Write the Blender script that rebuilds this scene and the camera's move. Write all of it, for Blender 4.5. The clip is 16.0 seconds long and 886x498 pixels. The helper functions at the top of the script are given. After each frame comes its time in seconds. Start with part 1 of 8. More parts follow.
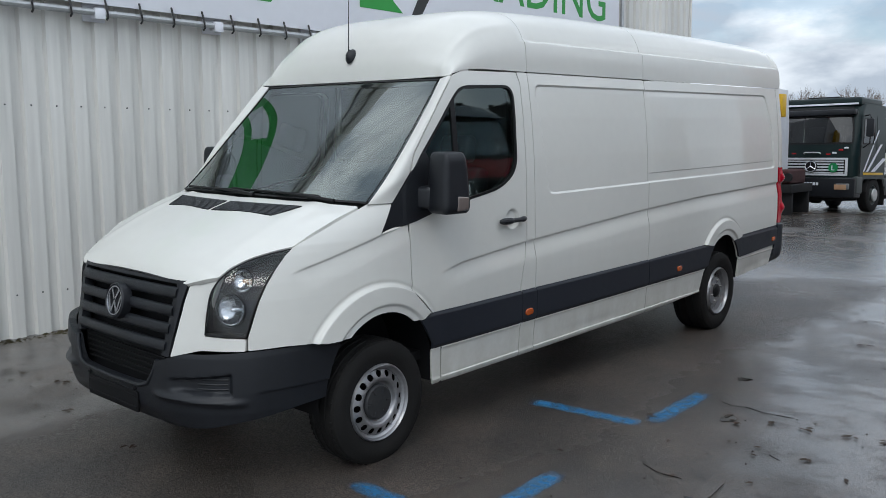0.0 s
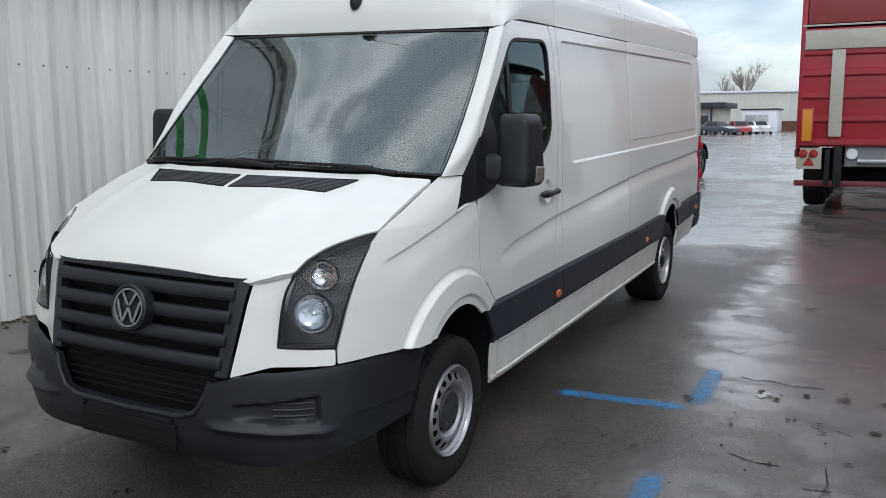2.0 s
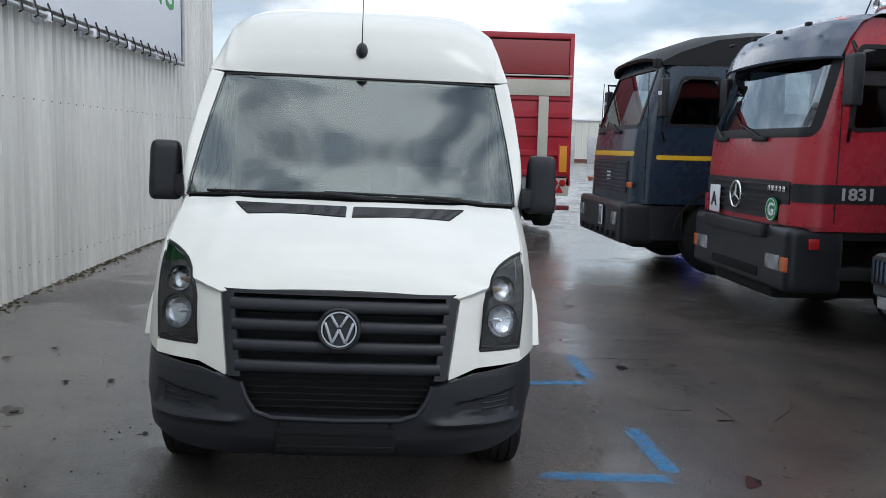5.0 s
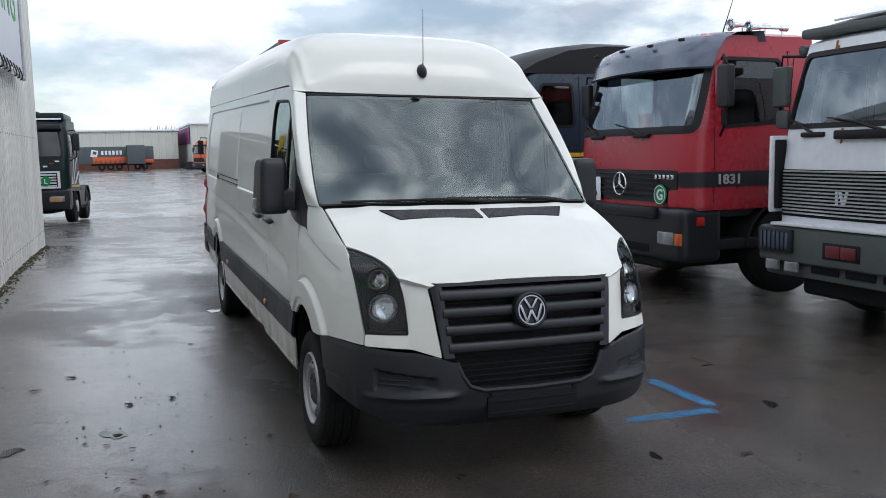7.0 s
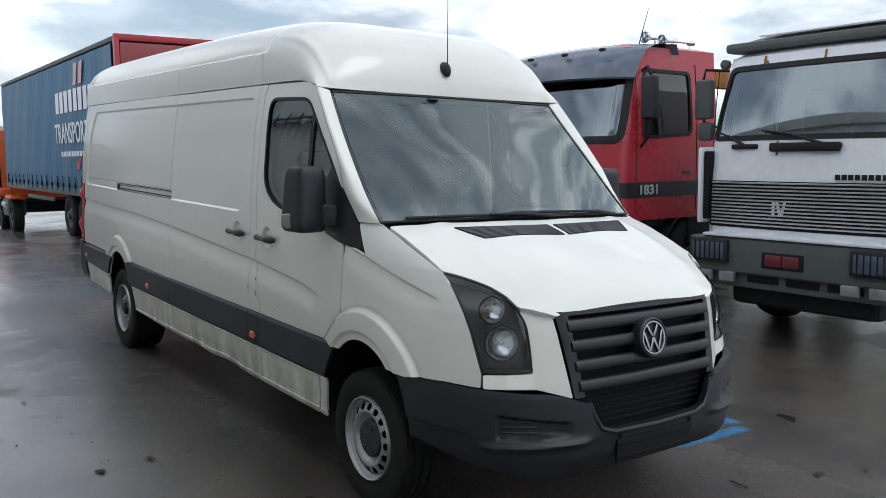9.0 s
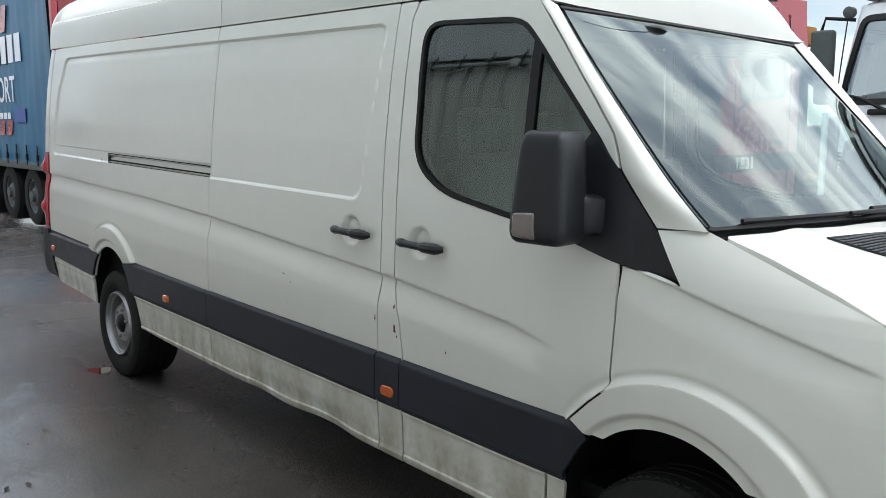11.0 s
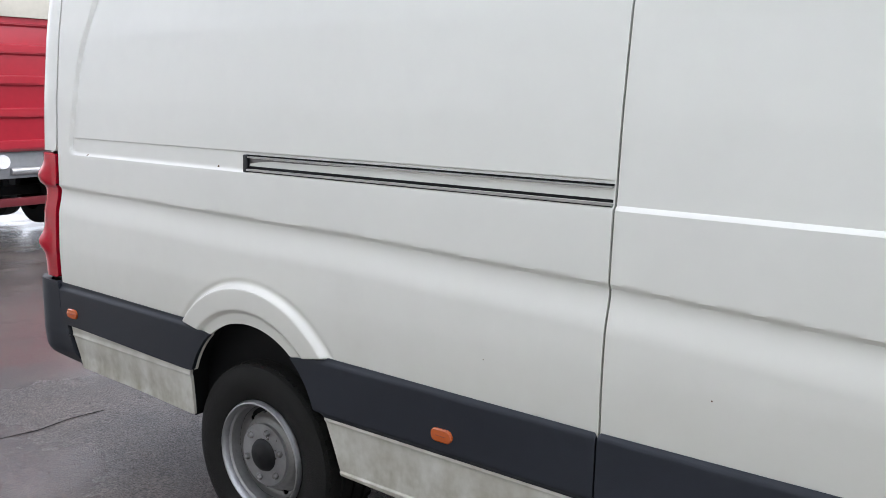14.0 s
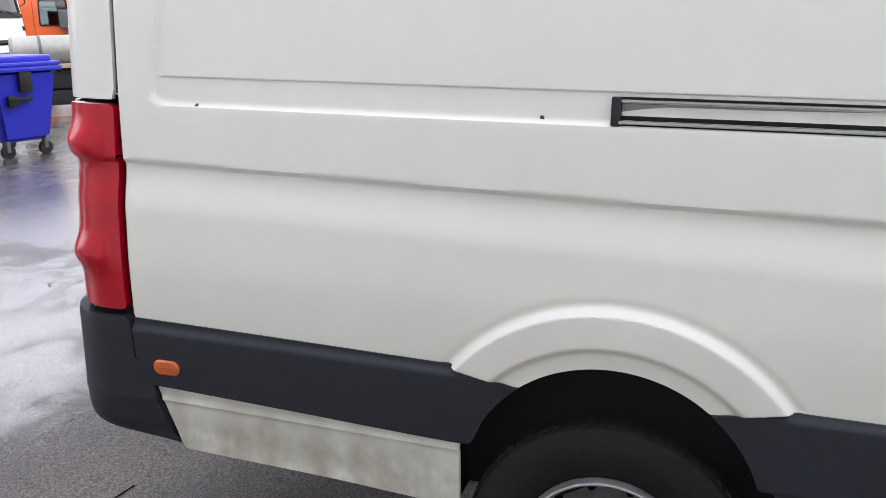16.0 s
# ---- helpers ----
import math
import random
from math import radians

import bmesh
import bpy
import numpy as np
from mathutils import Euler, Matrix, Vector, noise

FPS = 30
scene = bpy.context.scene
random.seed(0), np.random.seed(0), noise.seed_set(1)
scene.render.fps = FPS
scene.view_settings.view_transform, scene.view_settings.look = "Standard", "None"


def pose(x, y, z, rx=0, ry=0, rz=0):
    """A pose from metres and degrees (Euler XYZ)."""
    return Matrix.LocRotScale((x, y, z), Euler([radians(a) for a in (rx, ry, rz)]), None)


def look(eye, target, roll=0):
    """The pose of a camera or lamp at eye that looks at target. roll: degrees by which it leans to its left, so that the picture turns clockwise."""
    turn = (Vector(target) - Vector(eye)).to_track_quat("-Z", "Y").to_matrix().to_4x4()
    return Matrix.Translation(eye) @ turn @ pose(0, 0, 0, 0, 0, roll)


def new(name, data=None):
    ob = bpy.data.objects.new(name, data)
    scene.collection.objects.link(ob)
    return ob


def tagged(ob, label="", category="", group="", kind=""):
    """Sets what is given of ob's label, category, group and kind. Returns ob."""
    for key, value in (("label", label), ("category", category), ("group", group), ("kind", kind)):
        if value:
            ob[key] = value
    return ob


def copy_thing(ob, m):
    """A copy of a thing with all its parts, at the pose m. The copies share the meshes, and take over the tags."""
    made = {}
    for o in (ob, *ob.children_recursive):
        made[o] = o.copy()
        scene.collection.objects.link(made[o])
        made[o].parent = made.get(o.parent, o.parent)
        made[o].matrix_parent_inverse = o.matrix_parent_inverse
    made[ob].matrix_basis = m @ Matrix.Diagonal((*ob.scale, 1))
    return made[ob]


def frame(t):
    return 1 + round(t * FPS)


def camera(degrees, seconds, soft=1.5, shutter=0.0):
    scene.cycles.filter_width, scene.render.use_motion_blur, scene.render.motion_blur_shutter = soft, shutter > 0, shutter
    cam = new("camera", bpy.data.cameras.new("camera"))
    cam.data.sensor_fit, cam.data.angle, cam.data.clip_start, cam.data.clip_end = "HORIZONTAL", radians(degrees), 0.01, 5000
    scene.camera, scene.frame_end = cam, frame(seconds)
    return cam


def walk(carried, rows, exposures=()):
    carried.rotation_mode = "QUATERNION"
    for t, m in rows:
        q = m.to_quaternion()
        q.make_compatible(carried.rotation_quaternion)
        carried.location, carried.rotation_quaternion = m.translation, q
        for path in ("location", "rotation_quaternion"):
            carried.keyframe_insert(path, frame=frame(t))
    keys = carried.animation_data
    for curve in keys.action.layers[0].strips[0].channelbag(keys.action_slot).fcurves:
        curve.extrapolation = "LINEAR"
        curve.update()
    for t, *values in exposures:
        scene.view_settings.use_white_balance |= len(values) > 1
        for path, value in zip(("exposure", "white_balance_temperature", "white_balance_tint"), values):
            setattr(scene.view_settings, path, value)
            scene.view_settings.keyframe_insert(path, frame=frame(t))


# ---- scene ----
cam = camera(54.6, 16.0, 0.7)
PATH = [
    (0, (4.227, -3.156, 1.852), (2.909, -1.68, 1.561), -0.4),
    (0.5, (3.849, -3.196, 1.826), (2.595, -1.679, 1.469), -0.9),
    (1, (3.503, -3.217, 1.803), (2.334, -1.643, 1.409), 0.1),
    (1.5, (3.04, -3.22, 1.8), (1.98, -1.569, 1.413), 0.7),
    (2, (2.625, -3.405, 1.784), (1.732, -1.651, 1.429), 0.2),
    (2.5, (2.338, -3.72, 1.797), (1.55, -1.909, 1.48), 0.3),
    (3, (2.091, -4.043, 1.809), (1.438, -2.178, 1.503), 1.3),
    (3.5, (1.709, -4.273, 1.809), (1.276, -2.345, 1.502), 2.0),
    (4, (1.264, -4.369, 1.766), (0.996, -2.409, 1.47), 2.5),
    (4.2, (1.053, -4.415, 1.79), (0.864, -2.445, 1.499), 2.7),
    (6.3, (-1.256, -5.024, 1.82), (-0.718, -3.117, 1.552), 0.7),
    (6.5, (-1.488, -5.027, 1.8), (-0.906, -3.133, 1.53), 0.4),
    (7, (-2.025, -4.939, 1.821), (-1.306, -3.09, 1.567), 0.5),
    (7.5, (-2.519, -4.79, 1.846), (-1.614, -3.022, 1.605), 1.3),
    (8, (-2.839, -4.511, 1.797), (-1.846, -2.791, 1.566), 0.9),
    (8.2, (-2.927, -4.35, 1.807), (-1.897, -2.651, 1.579), 0.8),
    (10.3, (-3.17, -2.181, 1.735), (-1.883, -0.67, 1.484), 1.7),
    (10.5, (-3.107, -1.933, 1.711), (-1.814, -0.429, 1.452), 1.5),
    (11, (-3.05, -1.33, 1.712), (-1.739, 0.151, 1.418), 1.7),
    (11.5, (-3.103, -0.733, 1.688), (-1.734, 0.696, 1.4), 1.6),
    (12, (-3.109, -0.18, 1.665), (-1.642, 1.149, 1.375), 1.6),
    (12.5, (-3.091, 0.352, 1.655), (-1.575, 1.623, 1.365), 1.9),
    (13, (-3.061, 0.856, 1.665), (-1.537, 2.116, 1.359), 1.0),
    (13.5, (-3.004, 1.375, 1.662), (-1.471, 2.614, 1.327), 1.8),
    (14, (-3.008, 1.951, 1.629), (-1.424, 3.127, 1.302), 1.5),
    (14.5, (-3.01, 2.512, 1.621), (-1.357, 3.593, 1.305), 1.2),
    (15, (-3.018, 3.087, 1.639), (-1.306, 4.055, 1.275), 1.6),
    (15.5, (-2.948, 3.653, 1.636), (-1.168, 4.454, 1.201), 1.0),
    (16, (-2.855, 4.154, 1.583), (-1.008, 4.735, 1.082), 0.7),
]
LEAN = pose(0, 0, 0, 1.3, 1.3, 0)  # the yard slopes a little under the van
walk(cam, [(t, LEAN @ look(eye, target, roll)) for t, eye, target, roll in PATH],
     [(0.0, 0.16, 6300, 7), (1.5, 0.28, 6350, 9), (2.5, 0.32, 6350, 9), (4.0, 0.30, 6300, 8), (7.0, 0.22, 6300, 9), (8.2, 0.26, 6350, 9), (10.5, 0.60, 6500, 5), (11.0, 0.80, 6550, 6), (11.5, 1.04, 6650, 9), (12.5, 1.36, 6700, 13), (14.0, 1.44, 6500, 13), (16.0, 1.50, 6650, 14)])

# ---- sky and sun ----
world = bpy.data.worlds.new("world")
scene.world = world
world.use_nodes = True
wn, wl = world.node_tree.nodes, world.node_tree.links
wn.clear()
w_out, w_bg = wn.new("ShaderNodeOutputWorld"), wn.new("ShaderNodeBackground")
w_sky = wn.new("ShaderNodeTexSky")
w_sky.sky_type, w_sky.sun_disc = "NISHITA", False
w_sky.sun_elevation, w_sky.sun_rotation = radians(48), radians(150)
w_gain = wn.new("ShaderNodeVectorMath")
w_gain.operation = "SCALE"
w_gain.inputs["Scale"].default_value = 0.10
w_co, w_map = wn.new("ShaderNodeTexCoord"), wn.new("ShaderNodeMapping")
w_map.inputs["Scale"].default_value = (1.0, 1.0, 2.6)
w_n1, w_n2 = wn.new("ShaderNodeTexNoise"), wn.new("ShaderNodeTexNoise")
w_n1.inputs["Scale"].default_value, w_n1.inputs["Detail"].default_value, w_n1.inputs["Roughness"].default_value = 3.1, 10, 0.60
w_n2.inputs["Scale"].default_value, w_n2.inputs["Detail"].default_value = 4.6, 9
w_r1, w_r2 = wn.new("ShaderNodeValToRGB"), wn.new("ShaderNodeValToRGB")
w_r1.color_ramp.elements[0].position, w_r1.color_ramp.elements[1].position = 0.42, 0.53
w_r2.color_ramp.elements[0].position, w_r2.color_ramp.elements[1].position = 0.41, 0.58
w_r1.color_ramp.elements[0].color = (0.38, 0.38, 0.38, 1)
w_r2.color_ramp.elements[0].color = (0.43, 0.48, 0.56, 1)
w_r2.color_ramp.elements[1].color = (0.98, 1.01, 1.06, 1)
w_mix = wn.new("ShaderNodeMixRGB")
# an overcast sky is brighter overhead than at the horizon
w_sep, w_up, w_zen = wn.new("ShaderNodeSeparateXYZ"), wn.new("ShaderNodeMapRange"), wn.new("ShaderNodeVectorMath")
w_up.interpolation_type = "SMOOTHSTEP"
w_up.inputs["From Min"].default_value, w_up.inputs["From Max"].default_value = 0.10, 0.36
w_up.inputs["To Min"].default_value, w_up.inputs["To Max"].default_value = 1.04, 1.6
w_zen.operation = "SCALE"
for a, b in ((w_co.outputs["Generated"], w_map.inputs[0]), (w_map.outputs[0], w_n1.inputs["Vector"]), (w_map.outputs[0], w_n2.inputs["Vector"]),
             (w_n1.outputs[0], w_r1.inputs[0]), (w_n2.outputs[0], w_r2.inputs[0]), (w_r1.outputs[0], w_mix.inputs[0]),
             (w_sky.outputs[0], w_gain.inputs[0]), (w_gain.outputs[0], w_mix.inputs[1]), (w_r2.outputs[0], w_zen.inputs[0]),
             (w_co.outputs["Generated"], w_sep.inputs[0]), (w_sep.outputs["Z"], w_up.inputs["Value"]), (w_up.outputs[0], w_zen.inputs["Scale"]), (w_zen.outputs[0], w_mix.inputs[2]), (w_mix.outputs[0], w_bg.inputs["Color"]), (w_bg.outputs[0], w_out.inputs["Surface"])):
    wl.new(a, b)
w_bg.inputs["Strength"].default_value = 1.0
sun = new("sun", bpy.data.lights.new("sun", "SUN"))
sun.data.energy, sun.data.angle, sun.data.color = 0.5, radians(20), (1.0, 0.96, 0.9)
sun.matrix_world = look((4, -7, 9), (0, 0, 0))


# ---- materials ----
def material(name, colour, rough=0.5, metal=0.0, spec=0.5, coat=0.0, var=0.0, scale=8.0, bump=0.0, bump_scale=60.0, rough_var=0.0, streak=None, alpha=None):
    """A node material: base colour with variation at two scales, roughness variation and fine relief."""
    m = bpy.data.materials.new(name)
    m.use_nodes = True
    nt = m.node_tree
    n, l = nt.nodes, nt.links
    p = n["Principled BSDF"]
    p.inputs["Roughness"].default_value, p.inputs["Metallic"].default_value = rough, metal
    p.inputs["Specular IOR Level"].default_value, p.inputs["Coat Weight"].default_value = spec, coat
    p.inputs["Coat Roughness"].default_value = 0.06
    p.inputs["Base Color"].default_value = (*colour, 1)
    co = n.new("ShaderNodeTexCoord")
    if var or rough_var:
        big, small = n.new("ShaderNodeTexNoise"), n.new("ShaderNodeTexNoise")
        big.inputs["Scale"].default_value, big.inputs["Detail"].default_value = scale * 0.25, 5
        small.inputs["Scale"].default_value, small.inputs["Detail"].default_value = scale * 4, 6
        mp = n.new("ShaderNodeMapping")
        mp.inputs["Scale"].default_value = streak or (1, 1, 1)
        l.new(co.outputs["Object"], mp.inputs[0])
        l.new(mp.outputs[0], big.inputs["Vector"])
        l.new(mp.outputs[0], small.inputs["Vector"])
        mid = n.new("ShaderNodeMath")
        mid.operation = "MULTIPLY_ADD"
        mid.inputs[1].default_value = 0.45
        l.new(small.outputs[0], mid.inputs[0])
        l.new(big.outputs[0], mid.inputs[2])
        if var:
            ramp = n.new("ShaderNodeMapRange")
            ramp.inputs["From Min"].default_value, ramp.inputs["From Max"].default_value = 0.45, 1.0
            ramp.inputs["To Min"].default_value, ramp.inputs["To Max"].default_value = 1 - var, 1 + var
            l.new(mid.outputs[0], ramp.inputs["Value"])
            mul = n.new("ShaderNodeVectorMath")
            mul.operation = "SCALE"
            mul.inputs[0].default_value = colour
            l.new(ramp.outputs[0], mul.inputs["Scale"])
            l.new(mul.outputs[0], p.inputs["Base Color"])
        if rough_var:
            rr = n.new("ShaderNodeMapRange")
            rr.inputs["From Min"].default_value, rr.inputs["From Max"].default_value = 0.45, 1.0
            rr.inputs["To Min"].default_value, rr.inputs["To Max"].default_value = max(rough - rough_var, 0.02), rough + rough_var
            l.new(mid.outputs[0], rr.inputs["Value"])
            l.new(rr.outputs[0], p.inputs["Roughness"])
    if bump:
        bn, bp = n.new("ShaderNodeTexNoise"), n.new("ShaderNodeBump")
        bn.inputs["Scale"].default_value, bn.inputs["Detail"].default_value = bump_scale, 4
        bp.inputs["Strength"].default_value, bp.inputs["Distance"].default_value = bump, 0.01
        l.new(co.outputs["Object"], bn.inputs["Vector"])
        l.new(bn.outputs[0], bp.inputs["Height"])
        l.new(bp.outputs[0], p.inputs["Normal"])
    return m


def glass(name, tint, gloss=1.0, rough=0.0, sheen=(1, 1, 1)):
    """A thin pane: tinted see-through with a Fresnel reflection."""
    m = bpy.data.materials.new(name)
    m.use_nodes = True
    n, l = m.node_tree.nodes, m.node_tree.links
    n.clear()
    out, mix, tr, gl, fr = n.new("ShaderNodeOutputMaterial"), n.new("ShaderNodeMixShader"), n.new("ShaderNodeBsdfTransparent"), n.new("ShaderNodeBsdfGlossy"), n.new("ShaderNodeFresnel")
    tr.inputs[0].default_value = (*tint, 1)
    gl.inputs["Roughness"].default_value = rough
    gl.inputs["Color"].default_value = (*sheen, 1)
    fr.inputs["IOR"].default_value = 1.5 + 0.35 * gloss
    l.new(fr.outputs[0], mix.inputs[0])
    l.new(tr.outputs[0], mix.inputs[1])
    l.new(gl.outputs[0], mix.inputs[2])
    l.new(mix.outputs[0], out.inputs[0])
    return m


def dirty_paint(name, colour, dirt, low, high, rough=0.40):
    """Vehicle paint with road grime that thickens below a height: splashes and runs with a noisy edge."""
    m = material(name, colour, rough, 0, 0.3, 1.0, 0.03, 3.0)
    n, l = m.node_tree.nodes, m.node_tree.links
    p = n["Principled BSDF"]
    p.inputs["Coat Roughness"].default_value, p.inputs["Coat IOR"].default_value = 0.04, 1.5
    src = p.inputs["Base Color"].links[0].from_socket
    co, sep = n.new("ShaderNodeTexCoord"), n.new("ShaderNodeSeparateXYZ")
    mp, nz, n2 = n.new("ShaderNodeMapping"), n.new("ShaderNodeTexNoise"), n.new("ShaderNodeTexNoise")
    mp.inputs["Scale"].default_value = (2, 4.5, 1.6)
    nz.inputs["Scale"].default_value, nz.inputs["Detail"].default_value = 1.6, 8
    n2.inputs["Scale"].default_value, n2.inputs["Detail"].default_value = 28, 5
    mr, ml, mr2 = n.new("ShaderNodeMapRange"), n.new("ShaderNodeMath"), n.new("ShaderNodeMapRange")
    mr.inputs["From Min"].default_value, mr.inputs["From Max"].default_value = high, low
    mr.inputs["To Min"].default_value, mr.inputs["To Max"].default_value = 0.0, 1.0
    ml.operation = "MULTIPLY"
    mr2.inputs["From Min"].default_value, mr2.inputs["From Max"].default_value = 0.48, 0.82
    mr2.inputs["To Max"].default_value = 0.72
    add = n.new("ShaderNodeMath")
    add.operation = "MULTIPLY_ADD"
    add.inputs[1].default_value = 0.35
    mix = n.new("ShaderNodeMixRGB")
    mix.inputs[2].default_value = (*dirt, 1)
    l.new(co.outputs["Object"], sep.inputs[0])
    l.new(co.outputs["Object"], mp.inputs[0])
    l.new(mp.outputs[0], nz.inputs["Vector"])
    l.new(co.outputs["Object"], n2.inputs["Vector"])
    l.new(sep.outputs["Z"], mr.inputs["Value"])
    l.new(n2.outputs[0], add.inputs[0])
    l.new(nz.outputs[0], add.inputs[2])
    l.new(add.outputs[0], mr2.inputs["Value"])
    # the side that faces the hall is the dirtier one
    sd, ms = n.new("ShaderNodeMapRange"), n.new("ShaderNodeMath")
    sd.inputs["From Min"].default_value, sd.inputs["From Max"].default_value = -0.2, 0.5
    sd.inputs["To Min"].default_value, sd.inputs["To Max"].default_value = 1.0, 0.30
    ms.operation = "MULTIPLY"
    l.new(sep.outputs["X"], sd.inputs["Value"])
    l.new(mr.outputs[0], ms.inputs[0])
    l.new(sd.outputs[0], ms.inputs[1])
    l.new(mr2.outputs[0], ml.inputs[0])
    l.new(ms.outputs[0], ml.inputs[1])
    l.new(ml.outputs[0], mix.inputs[0])
    l.new(src, mix.inputs[1])
    l.new(mix.outputs[0], p.inputs["Base Color"])
    # a thin film of road dust, blotchy, over the lower panels
    film, haze = n.new("ShaderNodeMapRange"), n.new("ShaderNodeMath")
    film.inputs["From Min"].default_value, film.inputs["From Max"].default_value = 1.35, 0.65
    film.inputs["To Min"].default_value, film.inputs["To Max"].default_value = 0.0, 0.30
    haze.operation = "MULTIPLY"
    veil = n.new("ShaderNodeMixRGB")
    veil.inputs[2].default_value = (0.52, 0.49, 0.38, 1)
    l.new(sep.outputs["Z"], film.inputs["Value"])
    part_film = n.new("ShaderNodeMath")
    part_film.operation = "MULTIPLY"
    l.new(film.outputs[0], part_film.inputs[0])
    l.new(sd.outputs[0], part_film.inputs[1])
    l.new(part_film.outputs[0], haze.inputs[0])
    l.new(add.outputs[0], haze.inputs[1])
    l.new(haze.outputs[0], veil.inputs[0])
    l.new(src, veil.inputs[1])
    l.new(veil.outputs[0], mix.inputs[1])
    rr = n.new("ShaderNodeMapRange")
    rr.inputs["To Min"].default_value, rr.inputs["To Max"].default_value = rough, 0.7
    l.new(ml.outputs[0], rr.inputs["Value"])
    l.new(rr.outputs[0], p.inputs["Roughness"])
    cw = n.new("ShaderNodeMapRange")
    cw.inputs["To Min"].default_value, cw.inputs["To Max"].default_value = 0.5, 0.12
    l.new(ml.outputs[0], cw.inputs["Value"])
    l.new(cw.outputs[0], p.inputs["Coat Weight"])
    return m


M_PAINT = dirty_paint("van_white_paint", (0.71, 0.705, 0.665), (0.27, 0.24, 0.165), 0.42, 0.70)
M_PLASTIC = material("black_plastic", (0.012, 0.0135, 0.017), 0.40, 0, 0.40, 0, 0.25, 6, 0.12, 500, 0.1)
M_BAND = material("grey_black_trim", (0.023, 0.026, 0.034), 0.48, 0, 0.25, 0, 0.2, 4, 0.08, 400, 0.1)
M_DARK = material("dark_recess", (0.008, 0.008, 0.009), 0.7, 0, 0.2)
M_RUBBER = material("rubber", (0.015, 0.0145, 0.014), 0.7, 0, 0.2, 0, 0.3, 10, 0.3, 180, 0.12)
M_SEAL = material("black_seal", (0.010, 0.010, 0.011), 0.5, 0, 0.25)
M_STEEL = material("silver_wheel_steel", (0.37, 0.37, 0.38), 0.36, 0.75, 0.5, 0, 0.22, 12, 0.1, 90, 0.12)
M_CHROME = material("chrome", (0.75, 0.76, 0.78), 0.12, 1.0)
M_HUB = material("dull_black_cap", (0.034, 0.035, 0.037), 0.55, 0, 0.4, 0, 0.3, 20)
M_ALU = material("worn_aluminium", (0.42, 0.42, 0.41), 0.4, 0.8, 0.5, 0, 0.3, 20, 0.1, 120, 0.15, (1, 0.1, 1))
M_ORANGE = material("orange_marker", (0.50, 0.10, 0.02), 0.25, 0, 0.5, 0.4, 0.1, 30)
M_RED_LENS = material("red_lens", (0.42, 0.004, 0.018), 0.22, 0, 0.25, 0.25, 0.15, 8)
M_LAMP = material("lamp_reflector", (0.50, 0.51, 0.53), 0.10, 1.0, 0.5, 0, 0.1, 40, 0.5, 26)
M_LAMP_BODY = material("lamp_housing", (0.010, 0.011, 0.012), 0.4, 0.0, 0.3, 0.0, 0.2, 10)
M_AMBER = material("amber_bulb", (0.45, 0.27, 0.16), 0.2, 0, 0.5, 0.3, 0.1, 30)
M_LENS = glass("clear_lens", (0.95, 0.97, 0.98), 0.0, 0.01)
M_WINDSCREEN = glass("windscreen_glass", (0.84, 0.97, 0.91), 2.0, 0.0, (0.92, 1.0, 0.98))
M_SIDE_GLASS = glass("side_glass", (0.80, 0.93, 0.86), 1.2, 0.0, (0.88, 1.0, 0.95))
M_INTERIOR = material("grey_cab_trim", (0.060, 0.063, 0.066), 0.7, 0, 0.3, 0, 0.15, 8, 0.1, 200)
M_SEAT = material("grey_seat_cloth", (0.07, 0.075, 0.085), 0.9, 0, 0.2, 0, 0.25, 30, 0.2, 300)
M_LINER = material("grey_bulkhead", (0.12, 0.125, 0.125), 0.8, 0, 0.2, 0, 0.1, 5)


# ---- building helpers ----
def part(name, verts, faces, mat, parent=None, label="", smooth=True, angle=35):
    """Links verts and faces as ONE mesh object, under a thing if one is given."""
    me = bpy.data.meshes.new(name)
    me.from_pydata([tuple(v) for v in verts], [], [tuple(f) for f in faces])
    me.validate()
    mats = mat if isinstance(mat, (list, tuple)) else [mat]
    for m in mats:
        me.materials.append(m)
    ob = new(name, me)
    if smooth:
        me.polygons.foreach_set("use_smooth", [True] * len(me.polygons))
        me.set_sharp_from_angle(angle=radians(angle))
    if parent:
        ob.parent = parent
    if label:
        tagged(ob, label=label)
    return ob


def from_bm(name, bm, mat, parent=None, label="", smooth=True, angle=35):
    bm.normal_update()
    verts = [tuple(v.co) for v in bm.verts]
    bm.verts.index_update()
    faces = [[v.index for v in f.verts] for f in bm.faces]
    bm.free()
    return part(name, verts, faces, mat, parent, label, smooth, angle)


def box_bm(size, at=(0, 0, 0), bevel=0.0, bm=None, rot=None, seg=2):
    """A bevelled box into bm."""
    own = bmesh.new()
    m = Matrix.Translation(at) @ (rot or Matrix()) @ Matrix.Diagonal((*size, 1))
    bmesh.ops.create_cube(own, size=1.0, matrix=m)
    if bevel:
        bmesh.ops.bevel(own, geom=list(own.edges), offset=bevel, segments=seg, affect="EDGES", profile=0.6)
    return join(bm, own)


def join(bm, own):
    if bm is None:
        return own
    me = bpy.data.meshes.new("tmp")
    own.to_mesh(me)
    own.free()
    bm.from_mesh(me)
    bpy.data.meshes.remove(me)
    return bm


